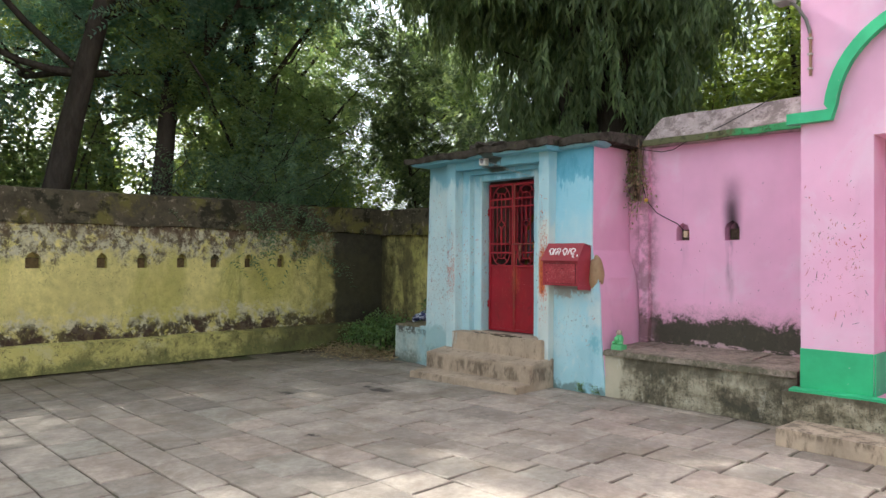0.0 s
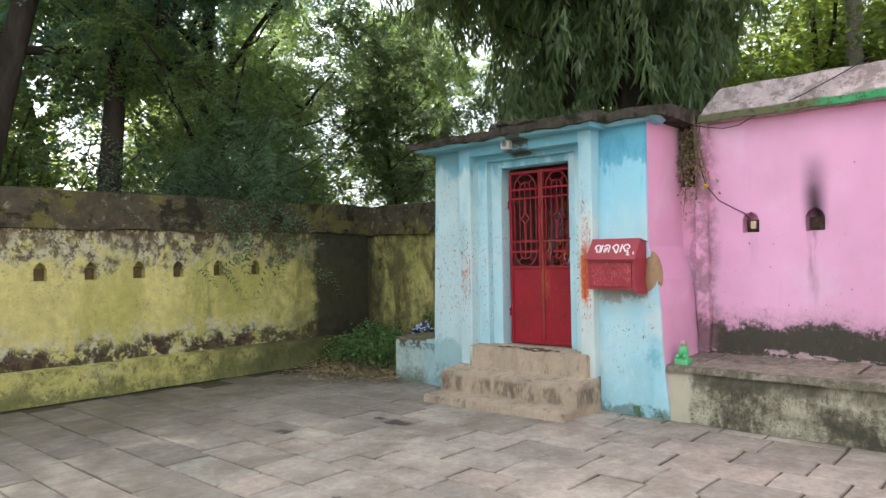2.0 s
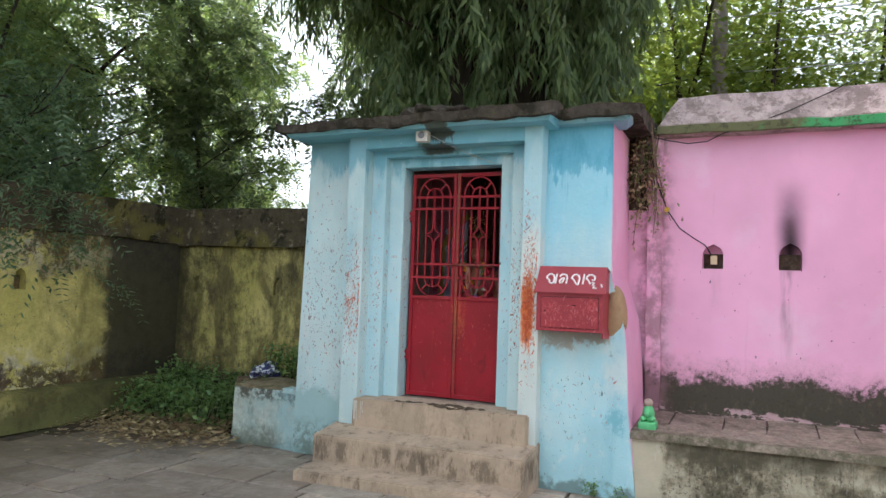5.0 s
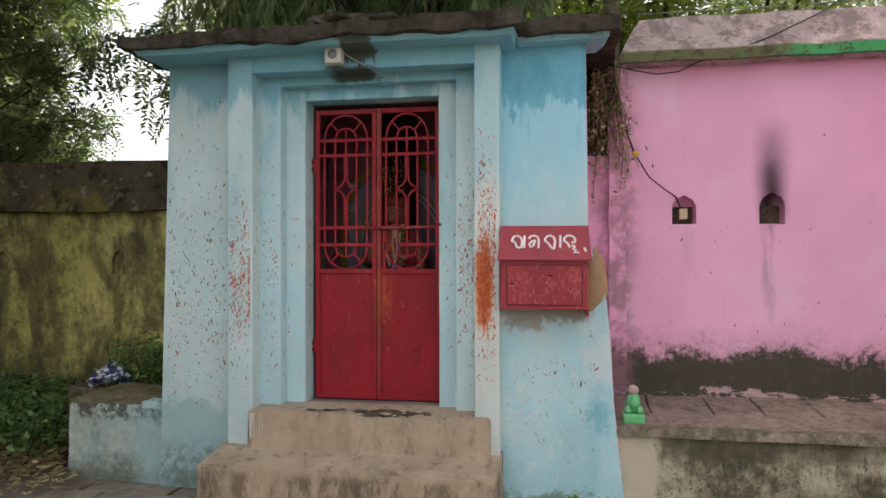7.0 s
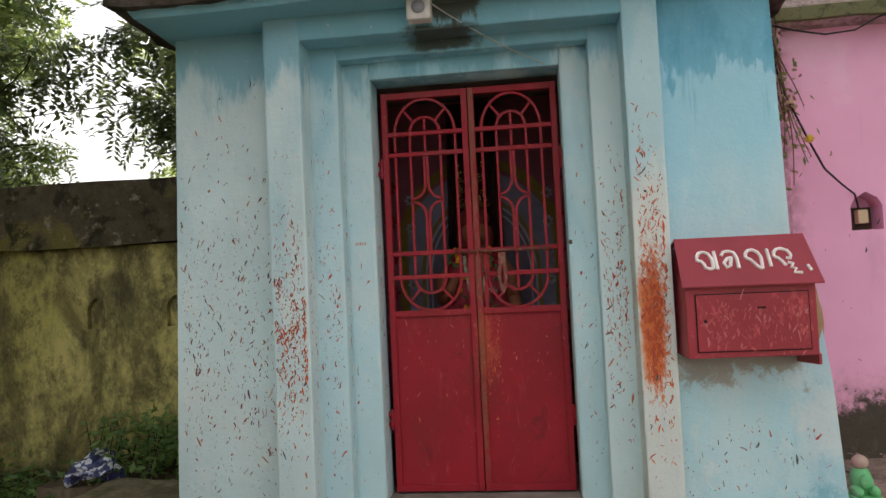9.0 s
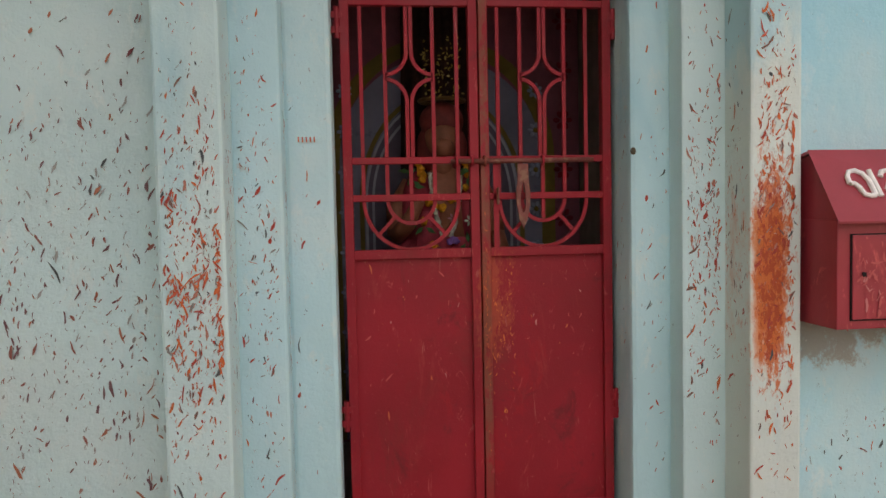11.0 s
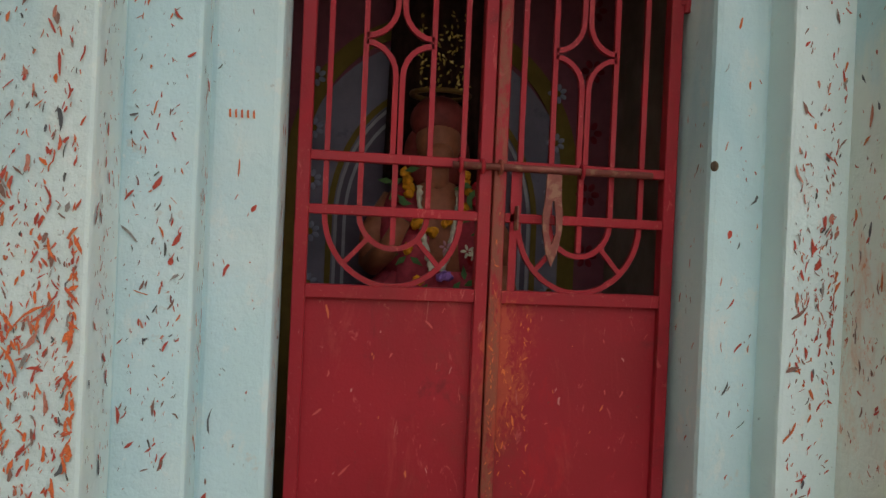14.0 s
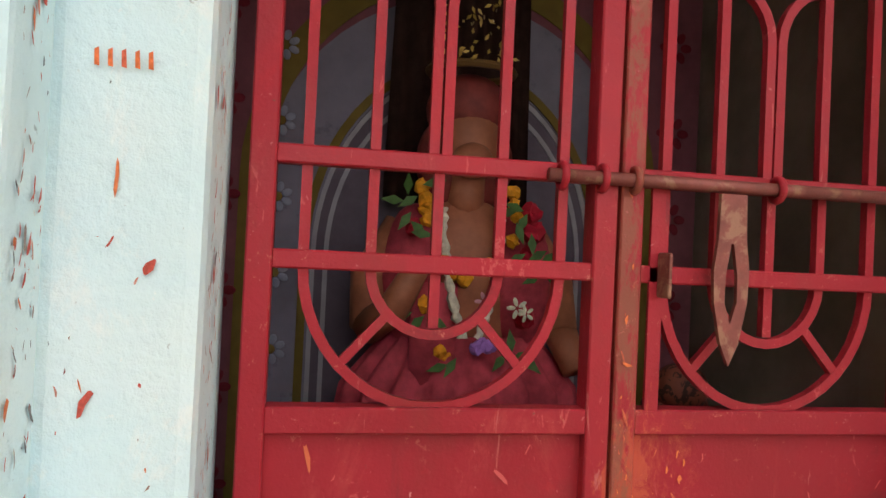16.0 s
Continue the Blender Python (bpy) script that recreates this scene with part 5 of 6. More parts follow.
def tree(name, label, base, height, lean, trunk_r, limbs, reach, clumps, per_clump, leaf_len, leaf_wid, clump_r, material, seed, low=0.35, droop=-0.2, toward=None, bend=0.10):
    """A leaning trunk, limbs, twigs and feathery leaves; toward turns all limbs one way (degrees)."""
    rng = random.Random(seed)
    nr = np.random.default_rng(seed)
    root = thing(name, *base, label, "tree", "trees behind the walls")
    bm = bmesh.new()
    pts, d = limb(bm, base, (lean[0], lean[1], 1), height * 0.75, trunk_r, trunk_r * 0.35, bend, rng, 10)
    ends = []
    for k in range(limbs):
        i = rng.uniform(low, 1.0) * 10
        s = pts[min(10, int(i))]
        ang = 2 * math.pi * (k / limbs) + rng.uniform(-0.5, 0.5)
        if toward is not None:
            ang = radians(toward) + rng.uniform(-0.35, 0.35)
        p1, d1 = limb(bm, s, (math.cos(ang), math.sin(ang), rng.uniform(0.15, 1.1)), reach * rng.uniform(0.6, 1.0), trunk_r * 0.27, trunk_r * 0.08, 0.22, rng)
        for j in range(4):
            s2 = p1[rng.randint(2, 7)]
            a2 = rng.uniform(0, 6.28)
            p2, d2 = limb(bm, s2, (math.cos(a2), math.sin(a2), rng.uniform(-0.3, 0.9)), reach * 0.45 * rng.uniform(0.6, 1.1), trunk_r * 0.11, 0.008, 0.3, rng, 5)
            ends += p2[2:]
        ends += p1[4:]
    wpart("trunk", bm, BARK, root, "", True)
    e = np.array([tuple(q) for q in ends])
    pairs = 9
    m = clumps * per_clump // (2 * pairs)
    mid = e[nr.integers(0, len(e), clumps)] + nr.normal(0, 0.30, (clumps, 3))
    root_at = mid[nr.integers(0, clumps, m)] + nr.normal(0, 0.12, (m, 3))
    rach = unit(nr.normal(0, 1, (m, 3)) * np.array([1, 1, 0.6]) + np.array([0, 0, droop]))
    out = unit(np.cross(rach, nr.normal(0, 0.45, (m, 3)) + np.array([0, 0, 1.0])))
    flen = clump_r * nr.uniform(0.5, 1.0, m)
    t = np.tile(np.repeat(np.linspace(0.12, 1.0, pairs), 2), m)
    sgn = np.tile(np.array([1.0, -1.0] * pairs), m)[:, None]
    rep_i = np.repeat(np.arange(m), 2 * pairs)
    n = len(t)
    sag = np.array([0, 0, -1.0]) * (t ** 2 * 0.35)[:, None] * flen[rep_i][:, None]
    c = root_at[rep_i] + rach[rep_i] * (t * flen[rep_i])[:, None] + sag
    way = unit(out[rep_i] * sgn * 0.85 + rach[rep_i] * 0.5 + nr.normal(0, 0.12, (n, 3)) + np.array([0, 0, -0.12]))
    side = unit(np.cross(way, np.cross(rach[rep_i], out[rep_i])) + nr.normal(0, 0.15, (n, 3)))
    ob = leaves("crown", c, way, side, leaf_len * nr.uniform(0.7, 1.3, n), leaf_wid * nr.uniform(0.7, 1.2, n), material)
    ob.parent = root
    ob.matrix_parent_inverse = Matrix.Translation(-Vector(base))
    return root


DARK_TREE = "tall dark feathery-leaved tree behind the courtyard wall"
MID_TREE = "tall mid-green tree behind the courtyard wall"
for q in (
    (DARK_TREE, (2.7, 12.3, 0), 11.5, (0.24, -0.20), 0.24, 13, 4.0, 640, 110, 0.095, 0.040, 0.6, LEAF_DARK, 1, 0.5, -0.2, None, 0.04),
    (DARK_TREE, (4.5, 11.6, 0), 11.0, (0.06, 0.0), 0.22, 14, 4.2, 560, 105, 0.092, 0.038, 0.6, LEAF_DARK, 2, 0.42),
    (DARK_TREE, (-1.5, 12.5, 0), 12.5, (0.0, -0.1), 0.28, 12, 4.6, 860, 80, 0.13, 0.055, 0.65, LEAF_DARK, 3),
    (MID_TREE, (7.0, 13.0, 0), 9.5, (-0.05, -0.08), 0.2, 12, 4.0, 560, 105, 0.090, 0.037, 0.6, LEAF_MID, 4, 0.3),
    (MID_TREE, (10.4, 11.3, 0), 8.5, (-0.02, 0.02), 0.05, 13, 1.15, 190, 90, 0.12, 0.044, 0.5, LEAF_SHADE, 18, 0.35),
    (MID_TREE, (13.2, 14.6, 0), 9.5, (0.0, 0.02), 0.09, 12, 2.0, 300, 80, 0.13, 0.05, 0.6, LEAF_MID, 19, 0.25),
    (MID_TREE, (19.0, 18.4, 0), 12.0, (0.0, 0.0), 0.16, 13, 2.9, 460, 80, 0.16, 0.06, 0.7, LEAF_MID, 12, 0.22),
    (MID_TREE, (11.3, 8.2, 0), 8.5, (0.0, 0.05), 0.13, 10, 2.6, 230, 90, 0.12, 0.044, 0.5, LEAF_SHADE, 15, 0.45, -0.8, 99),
    (MID_TREE, (8.6, 14.8, 0), 9.0, (0, 0.02), 0.13, 11, 2.8, 360, 80, 0.12, 0.046, 0.6, LEAF_MID, 16, 0.25),
    (MID_TREE, (11.3, 17.5, 0), 11, (-0.05, 0.0), 0.22, 10, 4.2, 400, 60, 0.15, 0.055, 0.6, LEAF_MID, 5, 0.3),
    (MID_TREE, (1.8, 17.0, 0), 18, (0.0, 0.0), 0.34, 14, 6.0, 820, 60, 0.18, 0.07, 0.7, LEAF_MID, 6, 0.2),
    (MID_TREE, (6.5, 18.5, 0), 12, (0.0, 0.0), 0.3, 10, 5.0, 420, 60, 0.18, 0.07, 0.7, LEAF_LIGHT, 7, 0.15),
    (DARK_TREE, (-5.5, 14.0, 0), 11, (0.1, 0.0), 0.3, 10, 5.0, 420, 60, 0.18, 0.07, 0.7, LEAF_DARK, 8, 0.2),
    ("far light green tree beyond the wall", (24, 19.6, 0), 5.6, (0.0, 0.0), 0.12, 9, 1.7, 150, 60, 0.18, 0.07, 0.6, LEAF_LIGHT, 9, 0.2),
    ("far light green tree beyond the wall", (13, 24, 0), 8, (0.0, 0.0), 0.2, 9, 4.0, 240, 60, 0.20, 0.08, 0.7, LEAF_LIGHT, 10, 0.1),
    ("far light green tree beyond the wall", (21, 12, 0), 9, (0.0, 0.0), 0.2, 9, 4.0, 260, 60, 0.20, 0.08, 0.7, LEAF_MID, 13, 0.1),
):
    tree("tree", *q)
# low branch hanging over the corner
tree("tree", "low blue-green feathery sapling leaning over the wall corner", (6.4, 10.85, 0), 2.7, (-0.10, -0.08), 0.07, 11, 1.75, 180, 130, 0.070, 0.022, 0.6, LEAF_FROND, 11, 0.5, -0.5)
tree("tree", "low blue-green feathery sapling leaning over the wall", (5.0, 10.8, 0), 2.9, (0.08, -0.08), 0.07, 10, 1.7, 140, 130, 0.070, 0.022, 0.6, LEAF_FROND, 14, 0.55, -0.4)


def drooping_tree(base, seed):
    """A mast tree: close stems and long leaves that hang in curtains."""
    rng, nr = random.Random(seed), np.random.default_rng(seed)
    root = thing("drooping_tree", *base, "dark mast tree with long drooping leaves behind the shrine", "tree")
    bm = bmesh.new()
    for k in range(5):
        a = k * 1.26
        limb(bm, (base[0] + 0.32 * math.cos(a), base[1] + 0.42 * math.sin(a), 0), (0.03 * math.cos(a), 0.04 * math.sin(a), 1), 10, 0.30, 0.12, 0.02, rng, 10)
    hang = []
    for k in range(120):
        z = 4.2 + 5.8 * rng.random() ** 1.5
        a = rng.uniform(0, 6.28)
        reach = rng.uniform(1.2, 3.6) if rng.random() < 0.6 else rng.uniform(3.4, 5.4)
        if math.cos(a - 2.2) < 0.1:
            reach = min(reach * 0.55, 2.0)
        if reach > 1.8:
            z = max(z, 5.0 + 0.5 * rng.random())
        pts, d = limb(bm, (base[0], base[1], z), (math.cos(a), math.sin(a), 0.25), reach, 0.05, 0.008, 0.10, rng, 8)
        hang += [(q, (q - Vector((base[0], base[1], q.z))).normalized()) for q in pts[2:] if math.hypot(q.x - base[0], q.y - base[1]) > 1.3 or q.z > 6.0]
    for k in range(170):  # short leafy shoots close round the stems
        a, z, d = rng.uniform(0, 6.28), rng.uniform(3.1, 6.5), rng.uniform(0.75, 1.15)
        hang.append((Vector((base[0] + d * math.cos(a), base[1] + 1.15 * d * math.sin(a), z)), Vector((math.cos(a), math.sin(a), 0))))
    wpart("trunk", bm, BARK, root, "", True)
    n_strand = 4300
    C, W = [], []
    for k in range(n_strand):
        q, out = hang[rng.randrange(len(hang))]
        q = q + Vector((rng.gauss(0, 0.3), rng.gauss(0, 0.3), rng.gauss(0, 0.1)))
        L = rng.uniform(0.3, 1.0)
        m = int(14 + 30 * L)
        t = nr.uniform(0, 1, m)
        pos = np.array(q)[None] + np.outer(t, np.array(out) * 0.25) + np.outer(t, np.array([0, 0, -L]))
        C.append(pos + nr.normal(0, 0.04, (m, 3)))
        W.append(np.concatenate([nr.normal(0, 0.38, (m, 2)), np.full((m, 1), -1.0)], 1))
    C, W = np.concatenate(C), unit(np.concatenate(W))
    side = unit(np.cross(W, nr.normal(0, 1, W.shape)))
    ob = leaves("crown", C, W, side, nr.uniform(0.14, 0.26, len(C)), nr.uniform(0.026, 0.045, len(C)), LEAF_DROOP)
    ob.parent = root
    ob.matrix_parent_inverse = Matrix.Translation(-Vector(base))


drooping_tree((9.6, 6.5, 0), 21)


def bush(name, label, x0, x1, y0, y1, z0, z1, n, length, width, material, seed, category="bush", stems=40):
    """A mass of leaves gathered in clumps over stems, with an uneven top."""
    rng, nr = random.Random(seed), np.random.default_rng(seed)
    root = thing(name, (x0 + x1) / 2, (y0 + y1) / 2, 0, label, category, name.replace("_", " ") + " around the courtyard")
    bm = bmesh.new()
    tips = []
    for k in range(stems):
        s = (rng.uniform(x0, x1), rng.uniform(y0, y1), max(0, z0))
        top = z0 + (z1 - z0) * (0.45 + 0.55 * abs(noise.noise(Vector((s[0] * 0.8, s[1] * 0.8, seed))) * 1.4 + 0.3))
        pts, d = limb(bm, s, (rng.uniform(-0.3, 0.3), rng.uniform(-0.3, 0.3), 1), max(0.1, top - s[2]), 0.012 * (z1 - z0), 0.002, 0.15, rng, 6)
        tips += pts[1:]
    tagged(wpart("stem_tangle", bm, BARK, root), kind="stuff")
    e = np.array([tuple(q) for q in tips])
    spread = 0.10 * (z1 - z0) ** 0.7
    c = e[nr.integers(0, len(e), n)] + nr.normal(0, spread, (n, 3))
    c[:, 2] = np.maximum(c[:, 2], 0.03)
    way = unit(nr.normal(0, 1, (n, 3)) * np.array([1, 1, 0.5]) + np.array([0, 0, -0.1]))
    side = unit(np.cross(way, np.array([0, 0, 1.0]) + nr.normal(0, 0.4, (n, 3))))
    ob = leaves("foliage", c, way, side, length * nr.uniform(0.6, 1.3, n), width * nr.uniform(0.6, 1.2, n), material)
    ob.parent = root
    ob.matrix_parent_inverse = Matrix.Translation(-root.matrix_world.translation)
    return root


bush("climber_hedge", "tall sunlit yellow-green climber thicket behind the pink wall", 12.0, 14.5, 2.0, 6.4, 0, 7.5, 105000, 0.13, 0.075, LEAF_LIGHT, 31, "hedge", 60)
bush("climber_hedge", "tall grey-green climber thicket behind the pink wall", 12.5, 15.0, -4.0, 2.5, 0, 8.0, 95000, 0.12, 0.07, LEAF_HEDGE, 32, "hedge", 60)
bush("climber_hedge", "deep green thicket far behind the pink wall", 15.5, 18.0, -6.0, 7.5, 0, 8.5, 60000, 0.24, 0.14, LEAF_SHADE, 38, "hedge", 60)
bush("undergrowth", "bright green undergrowth behind the courtyard wall", 5.0, 12.0, 14.0, 16.5, 0, 4.6, 46000, 0.15, 0.085, LEAF_LIGHT, 33, "bush", 70)
bush("undergrowth", "bright green undergrowth behind the courtyard wall", -4.0, 5.0, 13.5, 16.5, 0, 5.6, 68000, 0.15, 0.085, LEAF_MID, 34, "bush", 70)
bush("weed_clump", "low green weeds growing in the wall corner", 6.60, 7.6, 8.10, 9.35, 0, 0.62, 7600, 0.060, 0.034, LEAF_WEED, 35, "weeds", 170)
bush("weed_clump", "weeds sprouting over the low plinth", 7.00, 7.6, 7.1, 8.0, 0.44, 0.80, 1700, 0.07, 0.035, LEAF_WEED, 36, "weeds", 50)
bush("weed_clump", "tiny weeds at the foot of the blue wall", 6.28, 6.33, 4.28, 4.62, 0, 0.05, 160, 0.026, 0.013, LEAF_WEED, 37, "weeds", 7)
# ---- pigment flecks flung on the walls ----
p = Paint("flung_pigment", (0.43, 0.075, 0.055), 0.85)
p.layer(p.ramp(p.island, 0.34, 0.35), (0.46, 0.20, 0.15))
p.layer(p.ramp(p.island, 0.52, 0.53), (0.54, 0.15, 0.06))
p.layer(p.ramp(p.island, 0.68, 0.69), (0.22, 0.13, 0.11))
p.layer(p.ramp(p.island, 0.84, 0.85), (0.26, 0.25, 0.24))
p.layer(p.ramp(p.island, 0.93, 0.94), (0.09, 0.10, 0.11))
p.vary(p.noise(300, 2), 0.25)
FLECK = p.done()
p = Paint("grey_and_red_specks", (0.19, 0.10, 0.11), 0.85)
p.layer(p.ramp(p.island, 0.40, 0.41), (0.30, 0.12, 0.10))
p.layer(p.ramp(p.island, 0.66, 0.67), (0.34, 0.34, 0.33))
p.layer(p.ramp(p.island, 0.85, 0.86), (0.42, 0.16, 0.10))
GREY_FLECK = p.done()
p = Paint("orange_pigment", (0.64, 0.155, 0.055), 0.85)
ORANGE_FLECK = p.layer(p.ramp(p.island, 0.6, 0.62), (0.52, 0.11, 0.06)).vary(p.noise(300, 2), 0.25).done()
p = Paint("scratched_bare_streak", (0.52, 0.09, 0.085), 0.7)
p.layer(p.ramp(p.island, 0.45, 0.46), (0.58, 0.13, 0.06))
p.layer(p.ramp(p.island, 0.80, 0.81), (0.52, 0.19, 0.18))
SCRATCH = p.done()
p = Paint("streaked_box_enamel", (0.50, 0.10, 0.10), 0.6)
BOX_SCRATCH = p.layer(p.ramp(p.island, 0.7, 0.71), (0.52, 0.17, 0.17)).done()


def flecks(parent, x_at, y0, y1, zc, zs, n, seed, size=1.0, z0=0.5, z1=2.4, material=None, side=0):
    """Small ragged dabs on a wall that faces -x, thickest about the height zc."""
    rng = random.Random(seed)
    bm = bmesh.new()
    for k in range(n):
        z = rng.gauss(zc, zs)
        if not z0 < z < z1:
            continue
        y = rng.uniform(y0 + 0.006, y1 - 0.006)
        big = min(math.exp(rng.gauss(-0.35, 0.55)), 2.4) * size
        L, W = 0.0115 * big * rng.uniform(0.5, 1.3), 0.0021 * min(big, 1.5) * rng.uniform(0.6, 1.4)
        a = rng.gauss(1.75, 0.42) * rng.choice((1, 1, 1, 1, -1))
        bow = rng.uniform(-0.28, 0.28) * L
        ring = []
        proud = rng.uniform(0.0018, 0.0030)
        for j in range(8):
            t = 2 * math.pi * j / 8
            u, v = math.cos(t) * L * rng.uniform(0.6, 1.1), math.sin(t) * W * rng.uniform(0.4, 1.5)
            v += bow * (u / L) ** 2
            yy, zz = y + u * math.cos(a) - v * math.sin(a), z + u * math.sin(a) + v * math.cos(a)
            yy = min(max(yy, y0), y1)
            ring.append(bm.verts.new((yy, x_at(zz) + side * proud, zz) if side else (x_at(zz) - proud, yy, zz)))
        bm.faces.new(ring)
    tagged(wpart("pigment_splatter", bm, material or FLECK, parent, "red and orange flung pigment"), kind="stuff")


flecks(shrine, lambda z: 6.357 + 0.04 * z / 2.66, 6.58, 7.02, 1.20, 0.45, 1000, 1, 0.80, material=GREY_FLECK)
flecks(shrine, lambda z: 6.27, 6.42, 6.56, 1.32, 0.30, 480, 2, 0.85)
flecks(shrine, lambda z: 6.27, 6.418, 6.442, 1.22, 0.14, 110, 41, 0.9, material=ORANGE_FLECK)
flecks(shrine, lambda z: 6.27, 6.44, 6.55, 1.22, 0.15, 190, 12, 0.95, material=ORANGE_FLECK)
flecks(shrine, lambda z: 6.40, 6.295, 6.405, 1.30, 0.42, 260, 3, 0.72)
flecks(shrine, lambda z: 6.48, 6.185, 6.28, 1.25, 0.40, 40, 4, 0.7)
flecks(shrine, lambda z: 6.48, 5.21, 5.305, 1.3, 0.4, 60, 5)
flecks(shrine, lambda z: 6.40, 5.09, 5.195, 1.40, 0.28, 420, 6, 0.85)
flecks(shrine, lambda z: 6.27, 4.95, 5.07, 1.45, 0.36, 260, 7, 0.95)
flecks(shrine, lambda z: 6.27, 4.955, 5.065, 1.38, 0.30, 300, 17, 1.1, material=ORANGE_FLECK)
flecks(shrine, lambda z: 6.332 + 0.045 * min(z, 1.0), 4.36, 4.93, 0.75, 0.25, 110, 8, 1.0, 0.15, 1.1)
p = Paint("dark_plaster_chips", (0.085, 0.095, 0.095), 0.9)
CHIP = p.layer(p.ramp(p.island, 0.6, 0.61), (0.20, 0.07, 0.075)).done()
flecks(shrine, lambda z: 6.332 + 0.045 * min(z, 1.0), 4.38, 4.92, 0.70, 0.30, 90, 51, 0.8, 0.12, 1.08, CHIP)
flecks(wall_pink, lambda z: 7.15, 2.4, 4.1, 1.15, 0.45, 90, 52, 0.9, 0.6, 2.5, CHIP)
flecks(shrine, lambda z: 6.357 + 0.04 * z / 2.66, 6.60, 7.02, 1.7, 0.5, 26, 53, 1.3, 0.2, 2.4, CHIP)
flecks(shrine, lambda z: 6.48, 6.185, 6.28, 1.45, 0.40, 26, 54, 0.30, material=CHIP)
flecks(shrine, lambda z: 6.40, 6.295, 6.405, 1.40, 0.45, 90, 55, 0.40, material=CHIP)
flecks(shrine, lambda z: 6.27, 6.42, 6.56, 1.30, 0.40, 110, 56, 0.42, material=CHIP)
flecks(gateway, lambda z: 6.25, 1.78, 2.26, 1.45, 0.33, 260, 9, 1.2)
flecks(shrine, lambda z: 6.158, 6.495, 6.58, 1.35, 0.35, 300, 31, 0.6, side=-1)
flecks(shrine, lambda z: 6.285, 6.41, 6.48, 1.35, 0.35, 170, 32, 0.65, side=-1)
flecks(shrine, lambda z: 6.41, 6.28, 6.395, 1.30, 0.32, 240, 33, 0.7, side=-1)
flecks(shrine, lambda z: 5.08, 6.28, 6.395, 1.35, 0.30, 120, 34, 0.9, side=1)
flecks(shrine, lambda z: 5.322, 6.495, 6.60, 1.35, 0.35, 40, 35, 0.8, side=1)
flecks(leaf_a, lambda z: 6.612, 5.77, 6.105, 1.14, 0.22, 34, 21, 0.85, 0.6, 1.31, SCRATCH)
flecks(leaf_b, lambda z: 6.612, 5.37, 5.70, 1.14, 0.22, 38, 22, 0.85, 0.6, 1.31, SCRATCH)
flecks(leaf_b, lambda z: 6.612, 5.630, 5.708, 1.16, 0.18, 130, 23, 0.60, 0.6, 1.31, ORANGE_FLECK)
flecks(leaf_b, lambda z: 6.595, 5.709, 5.733, 1.20, 0.22, 60, 24, 0.6, 0.6, 1.60, ORANGE_FLECK)
flecks(hatch, lambda z: 6.143, 4.49, 4.88, 1.27, 0.055, 260, 25, 1.05, 1.17, 1.37, BOX_SCRATCH)
flecks(dbox, lambda z: 6.150, 4.46, 4.92, 1.15, 0.012, 26, 26, 1.0, 1.143, 1.163, BOX_SCRATCH)
bm = bmesh.new()
for k in range(5):
    y = 6.248 - 0.0105 * k
    bm.faces.new([bm.verts.new((6.4755, y + dy, 1.656 + dz)) for dy, dz in ((-0.002, -0.008), (0.002, -0.007), (0.0025, 0.006), (-0.001, 0.008))])
wpart("tally_mark", bm, ORANGE_FLECK, shrine, "five small red finger marks")
# plaster chips and the lifted corner of the jamb
bm = bmesh.new()
ball(bm, (6.483, 5.312, 1.615), 0.008, 0.008, 0.011, 12, 8)
wpart("plaster_chip", bm, BROKEN, shrine, "dark hole knocked in the jamb")

# ---- statue in the chamber ----
CLOTH = plain("crimson_pleated_cloth", (0.42, 0.05, 0.075), 0.85, 0.3, 30)
SKIN = plain("painted_brown_clay", (0.34, 0.12, 0.065), 0.55, 0.2, 25)
TURBAN = plain("dark_red_painted_clay", (0.20, 0.035, 0.030), 0.6, 0.25, 25)
ORANGE = plain("marigold", (0.72, 0.30, 0.02), 0.8, 0.25, 60)
JASMINE = plain("white_flower_strand", (0.62, 0.60, 0.48), 0.8, 0.25, 60)
PURPLE = plain("purple_petals", (0.34, 0.16, 0.52), 0.8, 0.2, 60)
GOLD = plain("gilt_tinsel", (0.42, 0.28, 0.06), 0.35, 0.3, 60, 0.6, 0.3)
GREEN_LEAF = plain("garland_leaf", (0.05, 0.12, 0.03), 0.6, 0.3, 40)
RED_FLOWER = plain("red_flower", (0.42, 0.01, 0.03), 0.7, 0.25, 50)


def shaped(bm, index, build):
    before = len(bm.faces)
    build(bm)
    bm.faces.ensure_lookup_table()
    for f in bm.faces[before:]:
        f.material_index = index


bm = bmesh.new()


def pleated(b):
    rings = []
    for z, r in ((0.54, 0.27), (0.9, 0.26), (1.15, 0.245), (1.26, 0.225), (1.33, 0.17), (1.36, 0.14)):
        rings.append([b.verts.new((7.235 + 0.48 * r * math.cos(t) * (1 + 0.10 * math.sin(18 * t)), 5.77 + r * math.sin(t) * (1 + 0.06 * math.sin(18 * t)), z)) for t in [2 * math.pi * k / 108 for k in range(108)]])
    for a, c in zip(rings, rings[1:]):
        for k in range(108):
            b.faces.new((a[k], a[(k + 1) % 108], c[(k + 1) % 108], c[k]))


